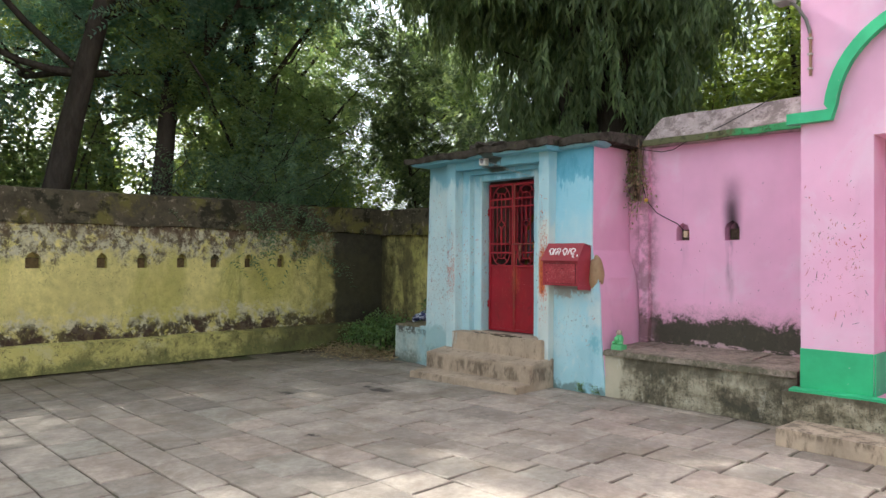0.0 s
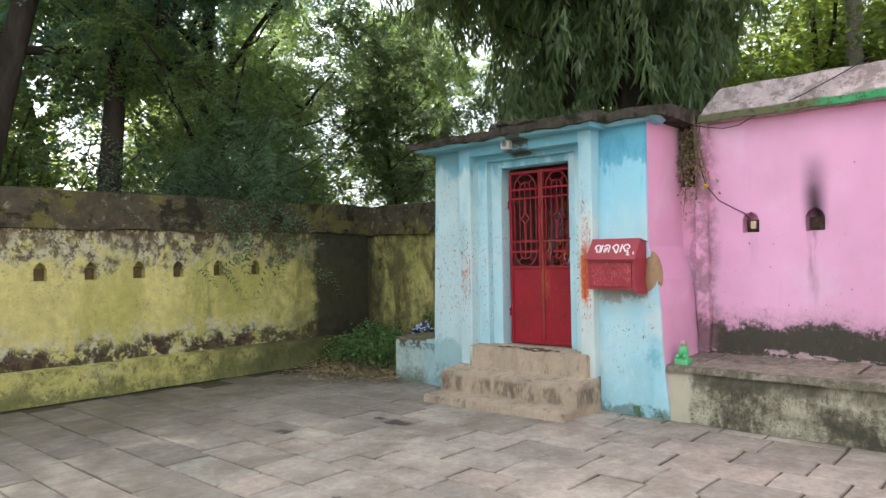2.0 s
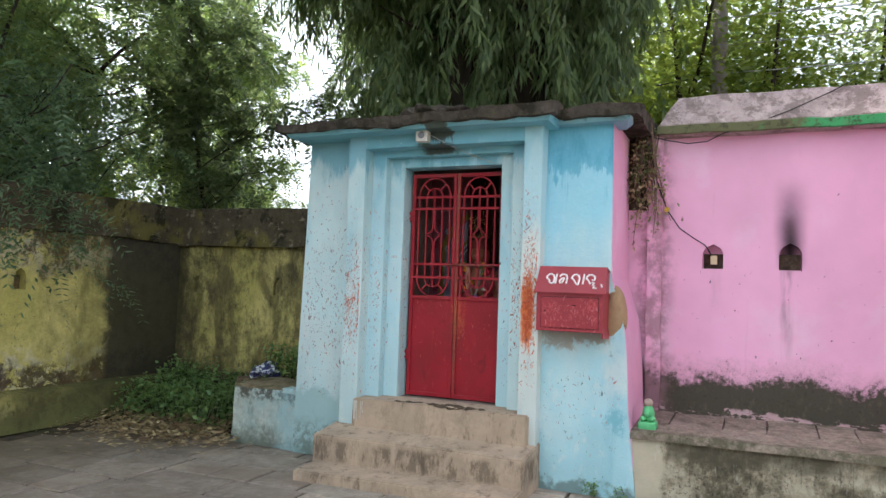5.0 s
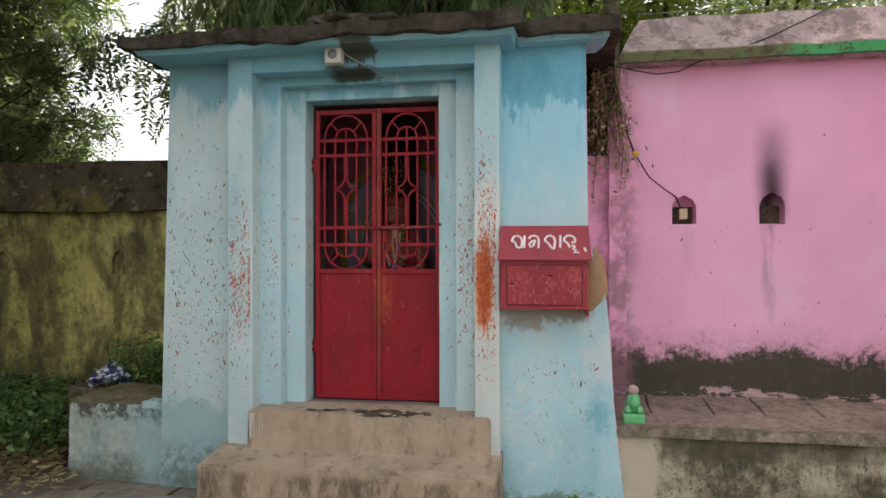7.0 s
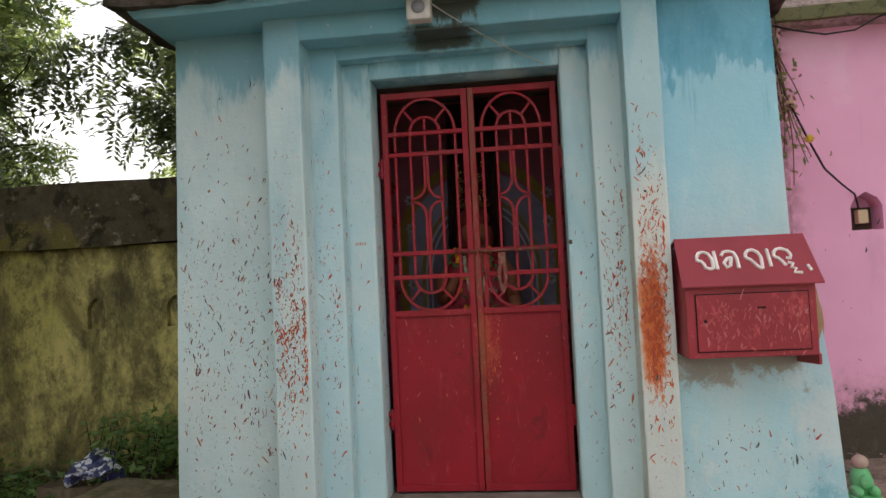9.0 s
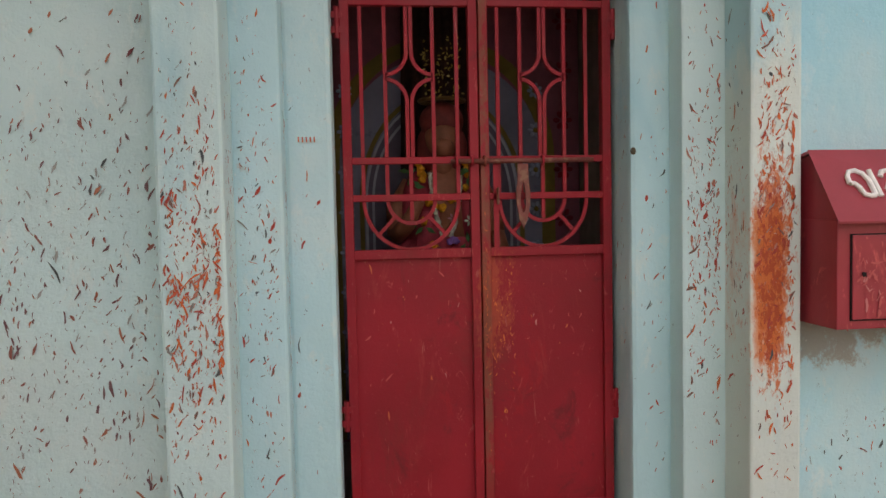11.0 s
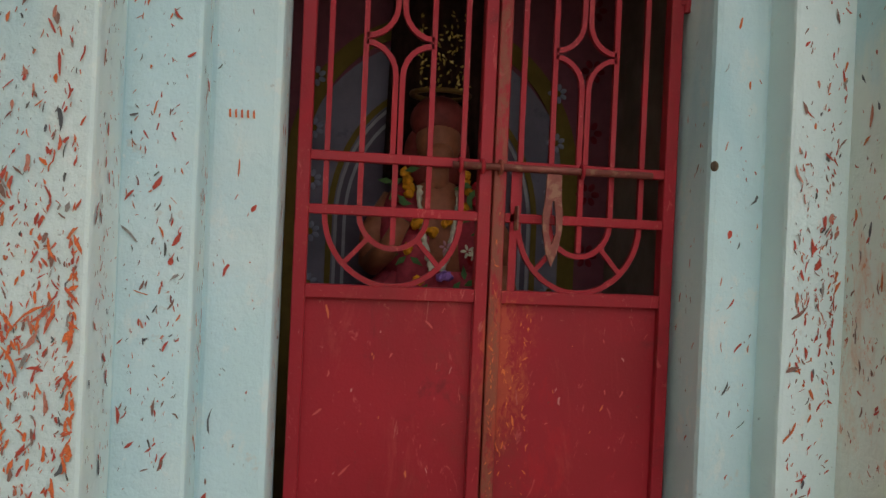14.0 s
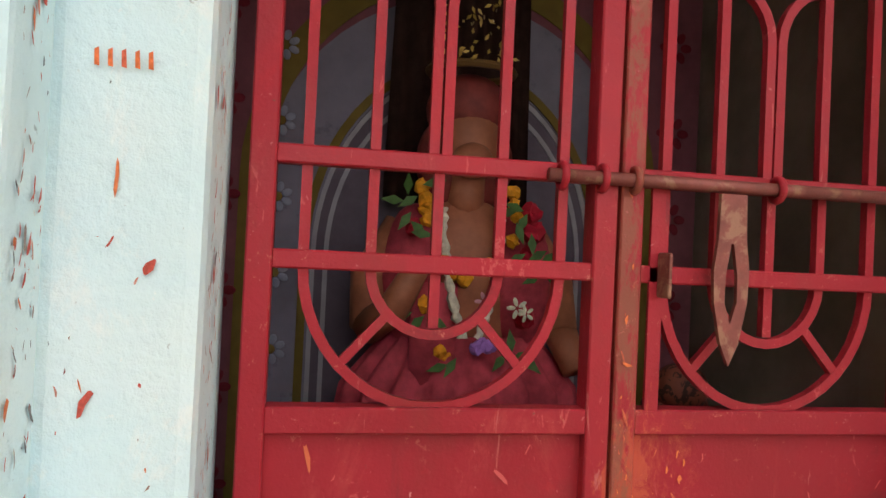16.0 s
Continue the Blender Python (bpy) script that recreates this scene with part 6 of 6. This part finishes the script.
shaped(bm, 0, pleated)
shaped(bm, 1, lambda b: ball(b, (7.245, 5.77, 1.46), 0.075, 0.125, 0.17, 24, 16))
shaped(bm, 1, lambda b: ball(b, (7.235, 5.775, 1.735), 0.060, 0.068, 0.085, 24, 16))
shaped(bm, 1, lambda b: ball(b, (7.185, 5.775, 1.695), 0.030, 0.040, 0.035, 16, 10))
shaped(bm, 1, lambda b: sweep(b, [(7.24, 5.775, 1.58), (7.235, 5.775, 1.68)], 0.038, 12))
shaped(bm, 1, lambda b: [sweep(b, [(7.25, 5.77 + s * 0.12, 1.56), (7.24, 5.77 + s * 0.185, 1.46), (7.20, 5.77 + s * 0.19, 1.37)], [0.045, 0.042, 0.034], 12) for s in (1, -1)])
shaped(bm, 1, lambda b: sweep(b, [(7.20, 5.96, 1.37), (7.14, 5.92, 1.41), (7.12, 5.875, 1.50)], [0.034, 0.030, 0.022], 12))
shaped(bm, 1, lambda b: sweep(b, [(7.20, 5.58, 1.37), (7.16, 5.56, 1.30)], [0.034, 0.026], 12))
shaped(bm, 0, lambda b: [ball(b, (7.225, 5.77 + s * 0.105, 1.47), 0.07, 0.065, 0.14, 16, 12) for s in (1, -1)])
shaped(bm, 2, lambda b: ball(b, (7.25, 5.775, 1.80), 0.070, 0.085, 0.075, 24, 14))
shaped(bm, 2, lambda b: ball(b, (7.26, 5.775, 1.70), 0.05, 0.10, 0.11, 20, 12))
shaped(bm, 0, lambda b: block(b, 7.15, 7.17, 5.80, 5.885, 1.27, 1.46))
statue = mesh_object("statue", bm, [CLOTH, SKIN, TURBAN], True)
tagged(statue, "painted clay temple statue in crimson pleated cloth", "statue")

garland = thing("flower_garland", 7.15, 5.77, 1.3, "marigold and jasmine garland hung round the statue", "garland")
rng = random.Random(5)


def bloom(name, c, r, material, label=""):
    b = bmesh.new()
    bmesh.ops.create_icosphere(b, subdivisions=2, radius=r, matrix=Matrix.Translation(c))
    for v in b.verts:
        v.co += noise.noise_vector(v.co * 120) * r * 0.5
    return wpart(name, b, material, garland, label)


for y, z in ((5.875, 1.635), (5.868, 1.615), (5.862, 1.595), (5.862, 1.575), (5.70, 1.635), (5.698, 1.615), (5.695, 1.590), (5.70, 1.545), (5.83, 1.50), (5.84, 1.49), (5.745, 1.50), (5.755, 1.495), (5.81, 1.475), (5.79, 1.47), (5.83, 1.335), (5.82, 1.325), (5.86, 1.42)):
    bloom("marigold", (7.15 + rng.uniform(-0.01, 0.01), y, z), rng.uniform(0.011, 0.016), ORANGE)
for s in (1, -1):
    line = [(7.165 - 0.025 * k / 26, 5.775 + s * (0.056 - 0.042 * (k / 26) ** 2) + rng.uniform(-0.002, 0.002), 1.60 - 0.24 * k / 26) for k in range(27)]
    wpart("jasmine_strand", sweep(bmesh.new(), line, [rng.uniform(0.006, 0.011) for k in range(27)], 8), JASMINE, garland, "white woven flower strand")
for y, z, r in ((5.665, 1.60, 0.020), (5.66, 1.56, 0.022), (5.665, 1.52, 0.018), (5.67, 1.40, 0.02), (5.885, 1.56, 0.016)):
    bloom("red_flower", (7.155, y, z), r, RED_FLOWER)
for y, z in ((5.755, 1.350), (5.765, 1.345), (5.745, 1.348)):
    bloom("purple_flower", (7.125, y, z), 0.014, PURPLE)


def star_flower(c, r, material, petals=5):
    b = bmesh.new()
    for k in range(petals):
        a = 2 * math.pi * k / petals
        ball(b, (c[0], c[1] + math.cos(a) * r * 0.6, c[2] + math.sin(a) * r * 0.6), 0.002, r * 0.45, r * 0.22, 8, 5, Matrix.Rotation(a, 4, "X"))
    wpart("white_flower", b, material, garland)


star_flower((7.125, 5.692, 1.42), 0.020, JASMINE)
star_flower((7.125, 5.675, 1.41), 0.016, JASMINE)
star_flower((7.125, 5.755, 1.43), 0.018, plain("pale_pink_petals", (0.60, 0.30, 0.36)))
for k in range(26):
    y, z = rng.choice(((5.90, 1.63), (5.89, 1.58), (5.67, 1.58), (5.65, 1.50), (5.79, 1.31), (5.70, 1.33), (5.86, 1.40)))
    c = np.array([[7.135, y + rng.uniform(-0.03, 0.03), z + rng.uniform(-0.03, 0.03)]])
    d = unit(np.array([[rng.uniform(-0.3, 0.1), rng.uniform(-1, 1), rng.uniform(-1, 0.4)]]))
    lf = leaves("leaf", c, d, unit(np.cross(d, [[1, 0, 0]])), 0.045, 0.018, GREEN_LEAF)
    lf.parent = garland
    lf.matrix_parent_inverse = Matrix.Translation(-garland.matrix_world.translation)

crown = thing("tinsel_crown", 7.2, 5.775, 1.86, "gilt tinsel crown above the statue's head", "crown")
bm = sweep(bmesh.new(), [(7.235 + 0.075 * math.cos(2 * math.pi * k / 24), 5.775 + 0.085 * math.sin(2 * math.pi * k / 24), 1.875) for k in range(24)], 0.008, 6, closed=True)
wpart("band", bm, plain("dull_gilt_band", (0.16, 0.09, 0.03), 0.5), crown)
for k in range(110):
    a = rng.uniform(2.2, 4.1)
    c = np.array([[7.235 + 0.078 * math.cos(a), 5.775 + 0.09 * math.sin(a), rng.uniform(1.88, 2.10)]])
    d = unit(np.array([[rng.gauss(0, 1), rng.gauss(0, 1), rng.gauss(0, 1)]]))
    lf = leaves("tinsel", c, d, unit(np.cross(d, [[1, 0.2, 0]])), 0.016, 0.007, GOLD)
    lf.parent = crown
    lf.matrix_parent_inverse = Matrix.Translation(-crown.matrix_world.translation)
# Narrow brown drapes widened into one sheet, added to keep the crown's backdrop dark.
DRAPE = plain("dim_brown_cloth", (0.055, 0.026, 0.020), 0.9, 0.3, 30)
bm = bmesh.new()
folds = 44
rows = []
for z in (1.62, 1.80, 2.05, 2.30, 2.46):
    spread = 0.155 - 0.02 * (z - 1.62)
    rows.append([bm.verts.new((7.335 + 0.012 * math.sin(k * 1.15) * (2.6 - z), 5.775 + spread * (2 * k / folds - 1), z)) for k in range(folds + 1)])
for a, b in zip(rows, rows[1:]):
    for k in range(folds):
        bm.faces.new((a[k], b[k], b[k + 1], a[k + 1]))
bmesh.ops.solidify(bm, geom=bm.faces[:], thickness=0.006)
tagged(mesh_object("hanging_drape", bm, DRAPE, True), "dark brown pleated cloth, widened to darken behind the statue", "drape")
bm = bmesh.new()
ball(bm, (7.2, 5.33, 1.20), 0.07, 0.07, 0.10, 20, 12)
ball(bm, (7.17, 5.335, 1.27), 0.05, 0.055, 0.05, 20, 12)
p = Paint("striped_brown_clay", (0.20, 0.055, 0.035), 0.6)
p.layer(p.ramp(p.noise(40, 3, 0.5, 2.0), 0.52, 0.58), (0.03, 0.015, 0.01), 0.9)
block(bm, 7.12, 7.30, 5.25, 5.41, 0.52, 1.12)
tagged(mesh_object("small_statue", bm, p.done(), True), "small striped brown clay animal statue in the chamber", "statue")

# ---- flood lamp and cable over the door ----
lampw = plain("white_lamp_housing", (0.68, 0.66, 0.62), 0.5)
flood = thing("flood_lamp", 6.22, 5.885, 2.56, "small white flood lamp fixed under the eave", "lamp")
wpart("housing", box(6.195, 6.262, 5.835, 5.935, 2.535, 2.635, 0.008), lampw, flood)
bm = bmesh.new()
ball(bm, (6.192, 5.885, 2.585), 0.006, 0.028, 0.028, 20, 10)
wpart("lens", bm, plain("grey_lamp_lens", (0.22, 0.22, 0.24), 0.3), flood, "grey round lens")
wpart("bracket", box(6.262, 6.276, 5.86, 5.91, 2.56, 2.61), lampw, flood)
CABLE = plain("black_cable", (0.02, 0.02, 0.02), 0.6)
WIRE = plain("grey_wire", (0.40, 0.40, 0.38), 0.6)


def cable(name, path, r, material, label, group=""):
    bm = sweep(bmesh.new(), path, r, 6)
    return tagged(mesh_object(name, bm, material, True), label, "cable", group)


def sagging(a, b, sag, n=14):
    a, b = Vector(a), Vector(b)
    return [a.lerp(b, k / n) - Vector((0, 0, sag * 4 * (k / n) * (1 - k / n))) for k in range(n + 1)]


cable("cable", sagging((6.20, 5.84, 2.60), (6.50, 5.36, 2.39), 0.02), 0.0028, WIRE, "thin grey wire from the lamp to the door head")

# ---- lamp niche, cable and vine on the pink wall ----
bm = box(7.20, 7.245, 3.785, 3.835, 1.665, 1.735, 0.006)
tagged(mesh_object("socket_box", bm, plain("yellowed_plastic", (0.58, 0.48, 0.30), 0.5)), "yellowed plastic socket box in a niche", "socket")
for c, w in ((3.815, 0.15), (3.275, 0.155)):
    bm = bmesh.new()
    block(bm, 7.272, 7.279, c - w * 0.48, c + w * 0.48, 1.635, 1.75)
    wpart("niche_back", bm, BROKEN, wall_pink, "sooty niche back")
cable("cable", [(7.03, 4.33, 2.69), (7.0, 4.28, 2.55), (6.99, 4.22, 2.30), (6.96, 4.14, 2.07), (7.02, 4.05, 1.93), (7.09, 3.95, 1.86), (7.14, 3.87, 1.81), (7.20, 3.83, 1.74)], 0.005, CABLE, "black cable hanging down to the niche")
cable("cable", [(7.0, 4.30, 2.66), (7.02, 4.15, 2.62), (7.03, 4.0, 2.59), (7.03, 3.86, 2.60), (7.03, 3.75, 2.655), (7.02, 3.6, 2.69), (7.04, 3.3, 2.80), (7.12, 3.0, 2.95), (7.2, 2.85, 3.05)], 0.0045, CABLE, "black cable looped under the coping")
vine = thing("wall_vine", 7.05, 4.28, 1.7, "half-dry creeper hanging in the gap of the pink wall", "creeper")
rng = random.Random(8)
bm = bmesh.new()
nodes_at = []
for k in range(34):
    s = (7.04 + rng.uniform(-0.03, 0.05), rng.uniform(4.22, 4.40), rng.uniform(2.55, 2.80))
    pts, d = limb(bm, s, (rng.uniform(-0.15, 0.05), rng.uniform(-0.15, 0.15), -1), rng.uniform(0.3, 0.85), 0.006, 0.002, 0.12, rng, 8)
    nodes_at += pts[1:]
tagged(wpart("stem_tangle", bm, plain("dry_brown_stem", (0.17, 0.12, 0.08), 0.9), vine), kind="stuff")
nr = np.random.default_rng(8)
e = np.array([tuple(q) for q in nodes_at])
n = 720
c = e[nr.integers(0, len(e), n)] + nr.normal(0, 0.03, (n, 3))
d = unit(nr.normal(0, 1, (n, 3)) + np.array([-0.3, 0, -0.6]))
for nm, sl, m in (("green_leaf", slice(0, 330), LEAF_MID), ("dry_leaf", slice(330, n), LEAF_DRY)):
    lf = tagged(leaves(nm, c[sl], d[sl], unit(np.cross(d[sl], nr.normal(0, 1, d[sl].shape))), nr.uniform(0.025, 0.055, len(d[sl])), nr.uniform(0.012, 0.026, len(d[sl])), m), kind="stuff")
    lf.parent = vine
    lf.matrix_parent_inverse = Matrix.Translation(-vine.matrix_world.translation)
bm = bmesh.new()
bmesh.ops.create_icosphere(bm, subdivisions=2, radius=0.022, matrix=Matrix.Translation((6.95, 4.14, 2.07)))
for v in bm.verts:
    v.co += noise.noise_vector(v.co * 70) * 0.012
wpart("yellow_flower", bm, plain("faded_yellow_petals", (0.60, 0.42, 0.05)), vine)
# dark block behind the creeper; the gap's shade is put into its colour
wpart("gap_back", rugged(box(7.20, 7.34, 4.29, 4.475, 2.06, 2.66), 0.1, 0.01, 5), BROKEN, wall_pink)

# ---- green idol on the bench ----
bm = box(6.455, 6.575, 4.135, 4.255, 0.472, 0.530, 0.010)
shaped(bm, 0, lambda b: ball(b, (6.525, 4.195, 0.580), 0.045, 0.042, 0.065, 20, 12))
shaped(bm, 0, lambda b: [ball(b, (6.490, 4.195 + s * 0.032, 0.548), 0.045, 0.022, 0.022, 14, 8) for s in (1, -1)])
shaped(bm, 0, lambda b: ball(b, (6.470, 4.195, 0.590), 0.018, 0.026, 0.030, 14, 8))
shaped(bm, 1, lambda b: ball(b, (6.520, 4.195, 0.655), 0.032, 0.032, 0.030, 18, 10))
p = Paint("worn_green_idol_paint", (0.14, 0.52, 0.22), 0.6)
p.layer(p.ramp(p.noise(40, 5, 0.7), 0.58, 0.66), (0.45, 0.55, 0.40), 0.7)
idol = mesh_object("idol", bm, [p.done(), plain("bare_pinkish_stone", (0.42, 0.33, 0.27), 0.8)], True)
tagged(idol, "small worn green painted stone idol on the bench", "idol")

# ---- plastic bag on the side plinth ----
bm = bmesh.new()
bmesh.ops.create_icosphere(bm, subdivisions=4, radius=1, matrix=Matrix.Translation((7.06, 7.86, 0.530)) @ Matrix.Diagonal((0.08, 0.12, 0.065, 1)))
for v in bm.verts:
    v.co += noise.noise_vector(v.co * 9) * 0.075 + noise.noise_vector(v.co * 26) * 0.034 + noise.noise_vector(v.co * 60) * 0.010
    v.co.z = max(v.co.z, 0.478)
p = Paint("blue_and_white_plastic", (0.72, 0.74, 0.78), 0.3, spec=0.6)
p.layer(p.ramp(p.noise(26, 2, 0.5, 0.3), 0.44, 0.47), (0.025, 0.03, 0.15), 0.95)
tagged(mesh_object("plastic_bag", bm, p.done()), "crumpled blue and white plastic bag among weeds", "bag")

# ---- lamp bracket on the gateway ----
lamp = thing("wall_lamp", 6.2, 2.3, 3.4, "grey street-type lamp on a bracket on the pink gateway", "lamp")
wpart("conduit", sweep(bmesh.new(), [(6.235, 2.20, 2.95), (6.235, 2.20, 3.32)], 0.012, 8), plain("rusty_conduit", (0.30, 0.17, 0.11)), lamp, "rust-stained conduit")
wpart("arm", sweep(bmesh.new(), [(6.235, 2.20, 3.30), (6.22, 2.23, 3.42), (6.18, 2.28, 3.52), (6.14, 2.33, 3.58)], 0.014, 8), plain("grey_bracket", (0.20, 0.19, 0.18)), lamp)
wpart("head", box(6.05, 6.22, 2.30, 2.44, 3.56, 3.63, 0.02), plain("grey_lamp_head", (0.30, 0.30, 0.29), 0.4), lamp)
for z in (3.0, 3.12, 3.25):
    wpart("clip", box(6.218, 6.252, 2.182, 2.218, z, z + 0.015), plain("pale_clip", (0.5, 0.42, 0.4)), lamp)

# ---- pole and wires behind the pink wall ----
pole = mesh_object("utility_pole", sweep(bmesh.new(), [(12.0, 4.0, 0), (12.0, 4.0, 8.5)], [0.13, 0.09], 12), plain("weathered_concrete", (0.26, 0.23, 0.20), 0.9, 0.2, 6), True)
tagged(pole, "weathered grey concrete utility pole behind the wall", "pole")
for k, (z, e) in enumerate(((4.6, 0.5), (5.0, 0.6), (5.4, 0.4), (5.8, 0.7), (6.3, 0.5))):
    cable("overhead_wire", sagging((12.0, 4.0, z), (11.0, -9.0, z + e), 0.25, 20), 0.009, WIRE, "thin overhead wire strung behind the wall", "overhead wires on the pole")
    if k in (0, 2):
        cable("overhead_wire", sagging((12.0, 4.0, z), (14.5, 24.0, z + 0.2), 0.5, 20), 0.008, CABLE, "thin overhead wire strung behind the wall", "overhead wires on the pole")

# ---- leaf litter ----
nr = np.random.default_rng(40)
n = 3000
c = np.stack([6.75 - np.abs(nr.normal(0, 0.38, n)), 8.55 + nr.normal(0, 0.45, n), np.full(n, 0.012) + nr.uniform(0, 0.04, n)], 1)
c[:, 2] += np.clip((c[:, 0] - 6.3) * 0.25, 0, 0.12) * nr.uniform(0, 1, n)
c = c[(c[:, 0] > 6.42) <= (c[:, 1] > 7.80)]
n = len(c)
d = unit(np.stack([nr.normal(0, 1, n), nr.normal(0, 1, n), nr.normal(0, 0.15, n)], 1))
litter = leaves("leaf_litter", c, d, unit(np.cross(d, np.array([0, 0, 1.0]) + nr.normal(0, 0.25, (n, 3)))), nr.uniform(0.04, 0.08, n), nr.uniform(0.018, 0.035, n), LEAF_DRY)
tagged(litter, "dry brown and yellow fallen leaves on the paving", "leaf litter", kind="stuff")


# ---- paving slabs, last ----
random.seed(11)
courses = []
x = 6.60
while x > -5.9:
    w = random.choice((0.24, 0.29, 0.33, 0.37, 0.42))
    courses.append((x - w, x))
    x -= w
SLABS = bmesh.new()
floor = tagged(mesh_object("floor", box(-6.0, 6.6, -6.0, 9.6, -0.10, -0.014), EARTH), "courtyard paved with irregular grey-brown stone slabs", "floor", kind="structure")
shapes = {}


def slab_solid(bm, x0, x1, y0, y1, top):
    """One hand-cut paving stone: uneven outline, rounded upper edge."""
    ring = []
    for (ax, ay), (bx, by) in (((x0, y0), (x1, y0)), ((x1, y0), (x1, y1)), ((x1, y1), (x0, y1)), ((x0, y1), (x0, y0))):
        for t in (0.02, 0.5):
            wob = random.uniform(-0.009, 0.005)
            px, py = ax + (bx - ax) * t, ay + (by - ay) * t
            cx, cy = (x0 + x1) / 2, (y0 + y1) / 2
            d = max(math.hypot(px - cx, py - cy), 1e-6)
            ring.append((px + (px - cx) / d * wob, py + (py - cy) / d * wob))
    cx, cy = (x0 + x1) / 2, (y0 + y1) / 2
    low = [bm.verts.new((px, py, -0.045)) for px, py in ring]
    mid = [bm.verts.new((px, py, top - 0.006)) for px, py in ring]
    up = [bm.verts.new((px + (cx - px) * 0.03, py + (cy - py) * 0.03, top)) for px, py in ring]
    for k in range(8):
        n = (k + 1) % 8
        bm.faces.new((low[k], low[n], mid[n], mid[k]))
        bm.faces.new((mid[k], mid[n], up[n], up[k]))
    bm.faces.new(up)


count = 0
for a, b in courses:
    y = 9.58 - random.uniform(0, 0.5)
    while y > -5.9:
        L = random.choice((0.34, 0.42, 0.50, 0.58, 0.70))
        gap = random.uniform(0.004, 0.013)
        x0, x1, y0, y1 = a + gap * 0.5, b - gap * 0.5, y - L + gap * 0.5, y - gap * 0.5
        near = a > 0.8 and 2.2 < y < 6.6 and count < 300
        dz = random.uniform(-0.005, 0.001)
        key = (round(b - a, 2), L, random.randrange(4))
        if near:
            count += 1
            if key not in shapes:
                bm = bmesh.new()
                slab_solid(bm, -(x1 - x0) / 2, (x1 - x0) / 2, -(y1 - y0) / 2, (y1 - y0) / 2, 0.0)
                me = bpy.data.meshes.new("slab")
                bm.to_mesh(me)
                bm.free()
                me.materials.append(PAVING)
                shapes[key] = me
            s = new("slab", shapes[key])
            s.matrix_world = pose((x0 + x1) / 2, (y0 + y1) / 2, dz, random.uniform(-0.22, 0.22), random.uniform(-0.22, 0.22), random.uniform(-0.4, 0.4))
            s.parent = floor
        else:
            slab_solid(SLABS, x0, x1, y0, y1, dz)
        y -= L
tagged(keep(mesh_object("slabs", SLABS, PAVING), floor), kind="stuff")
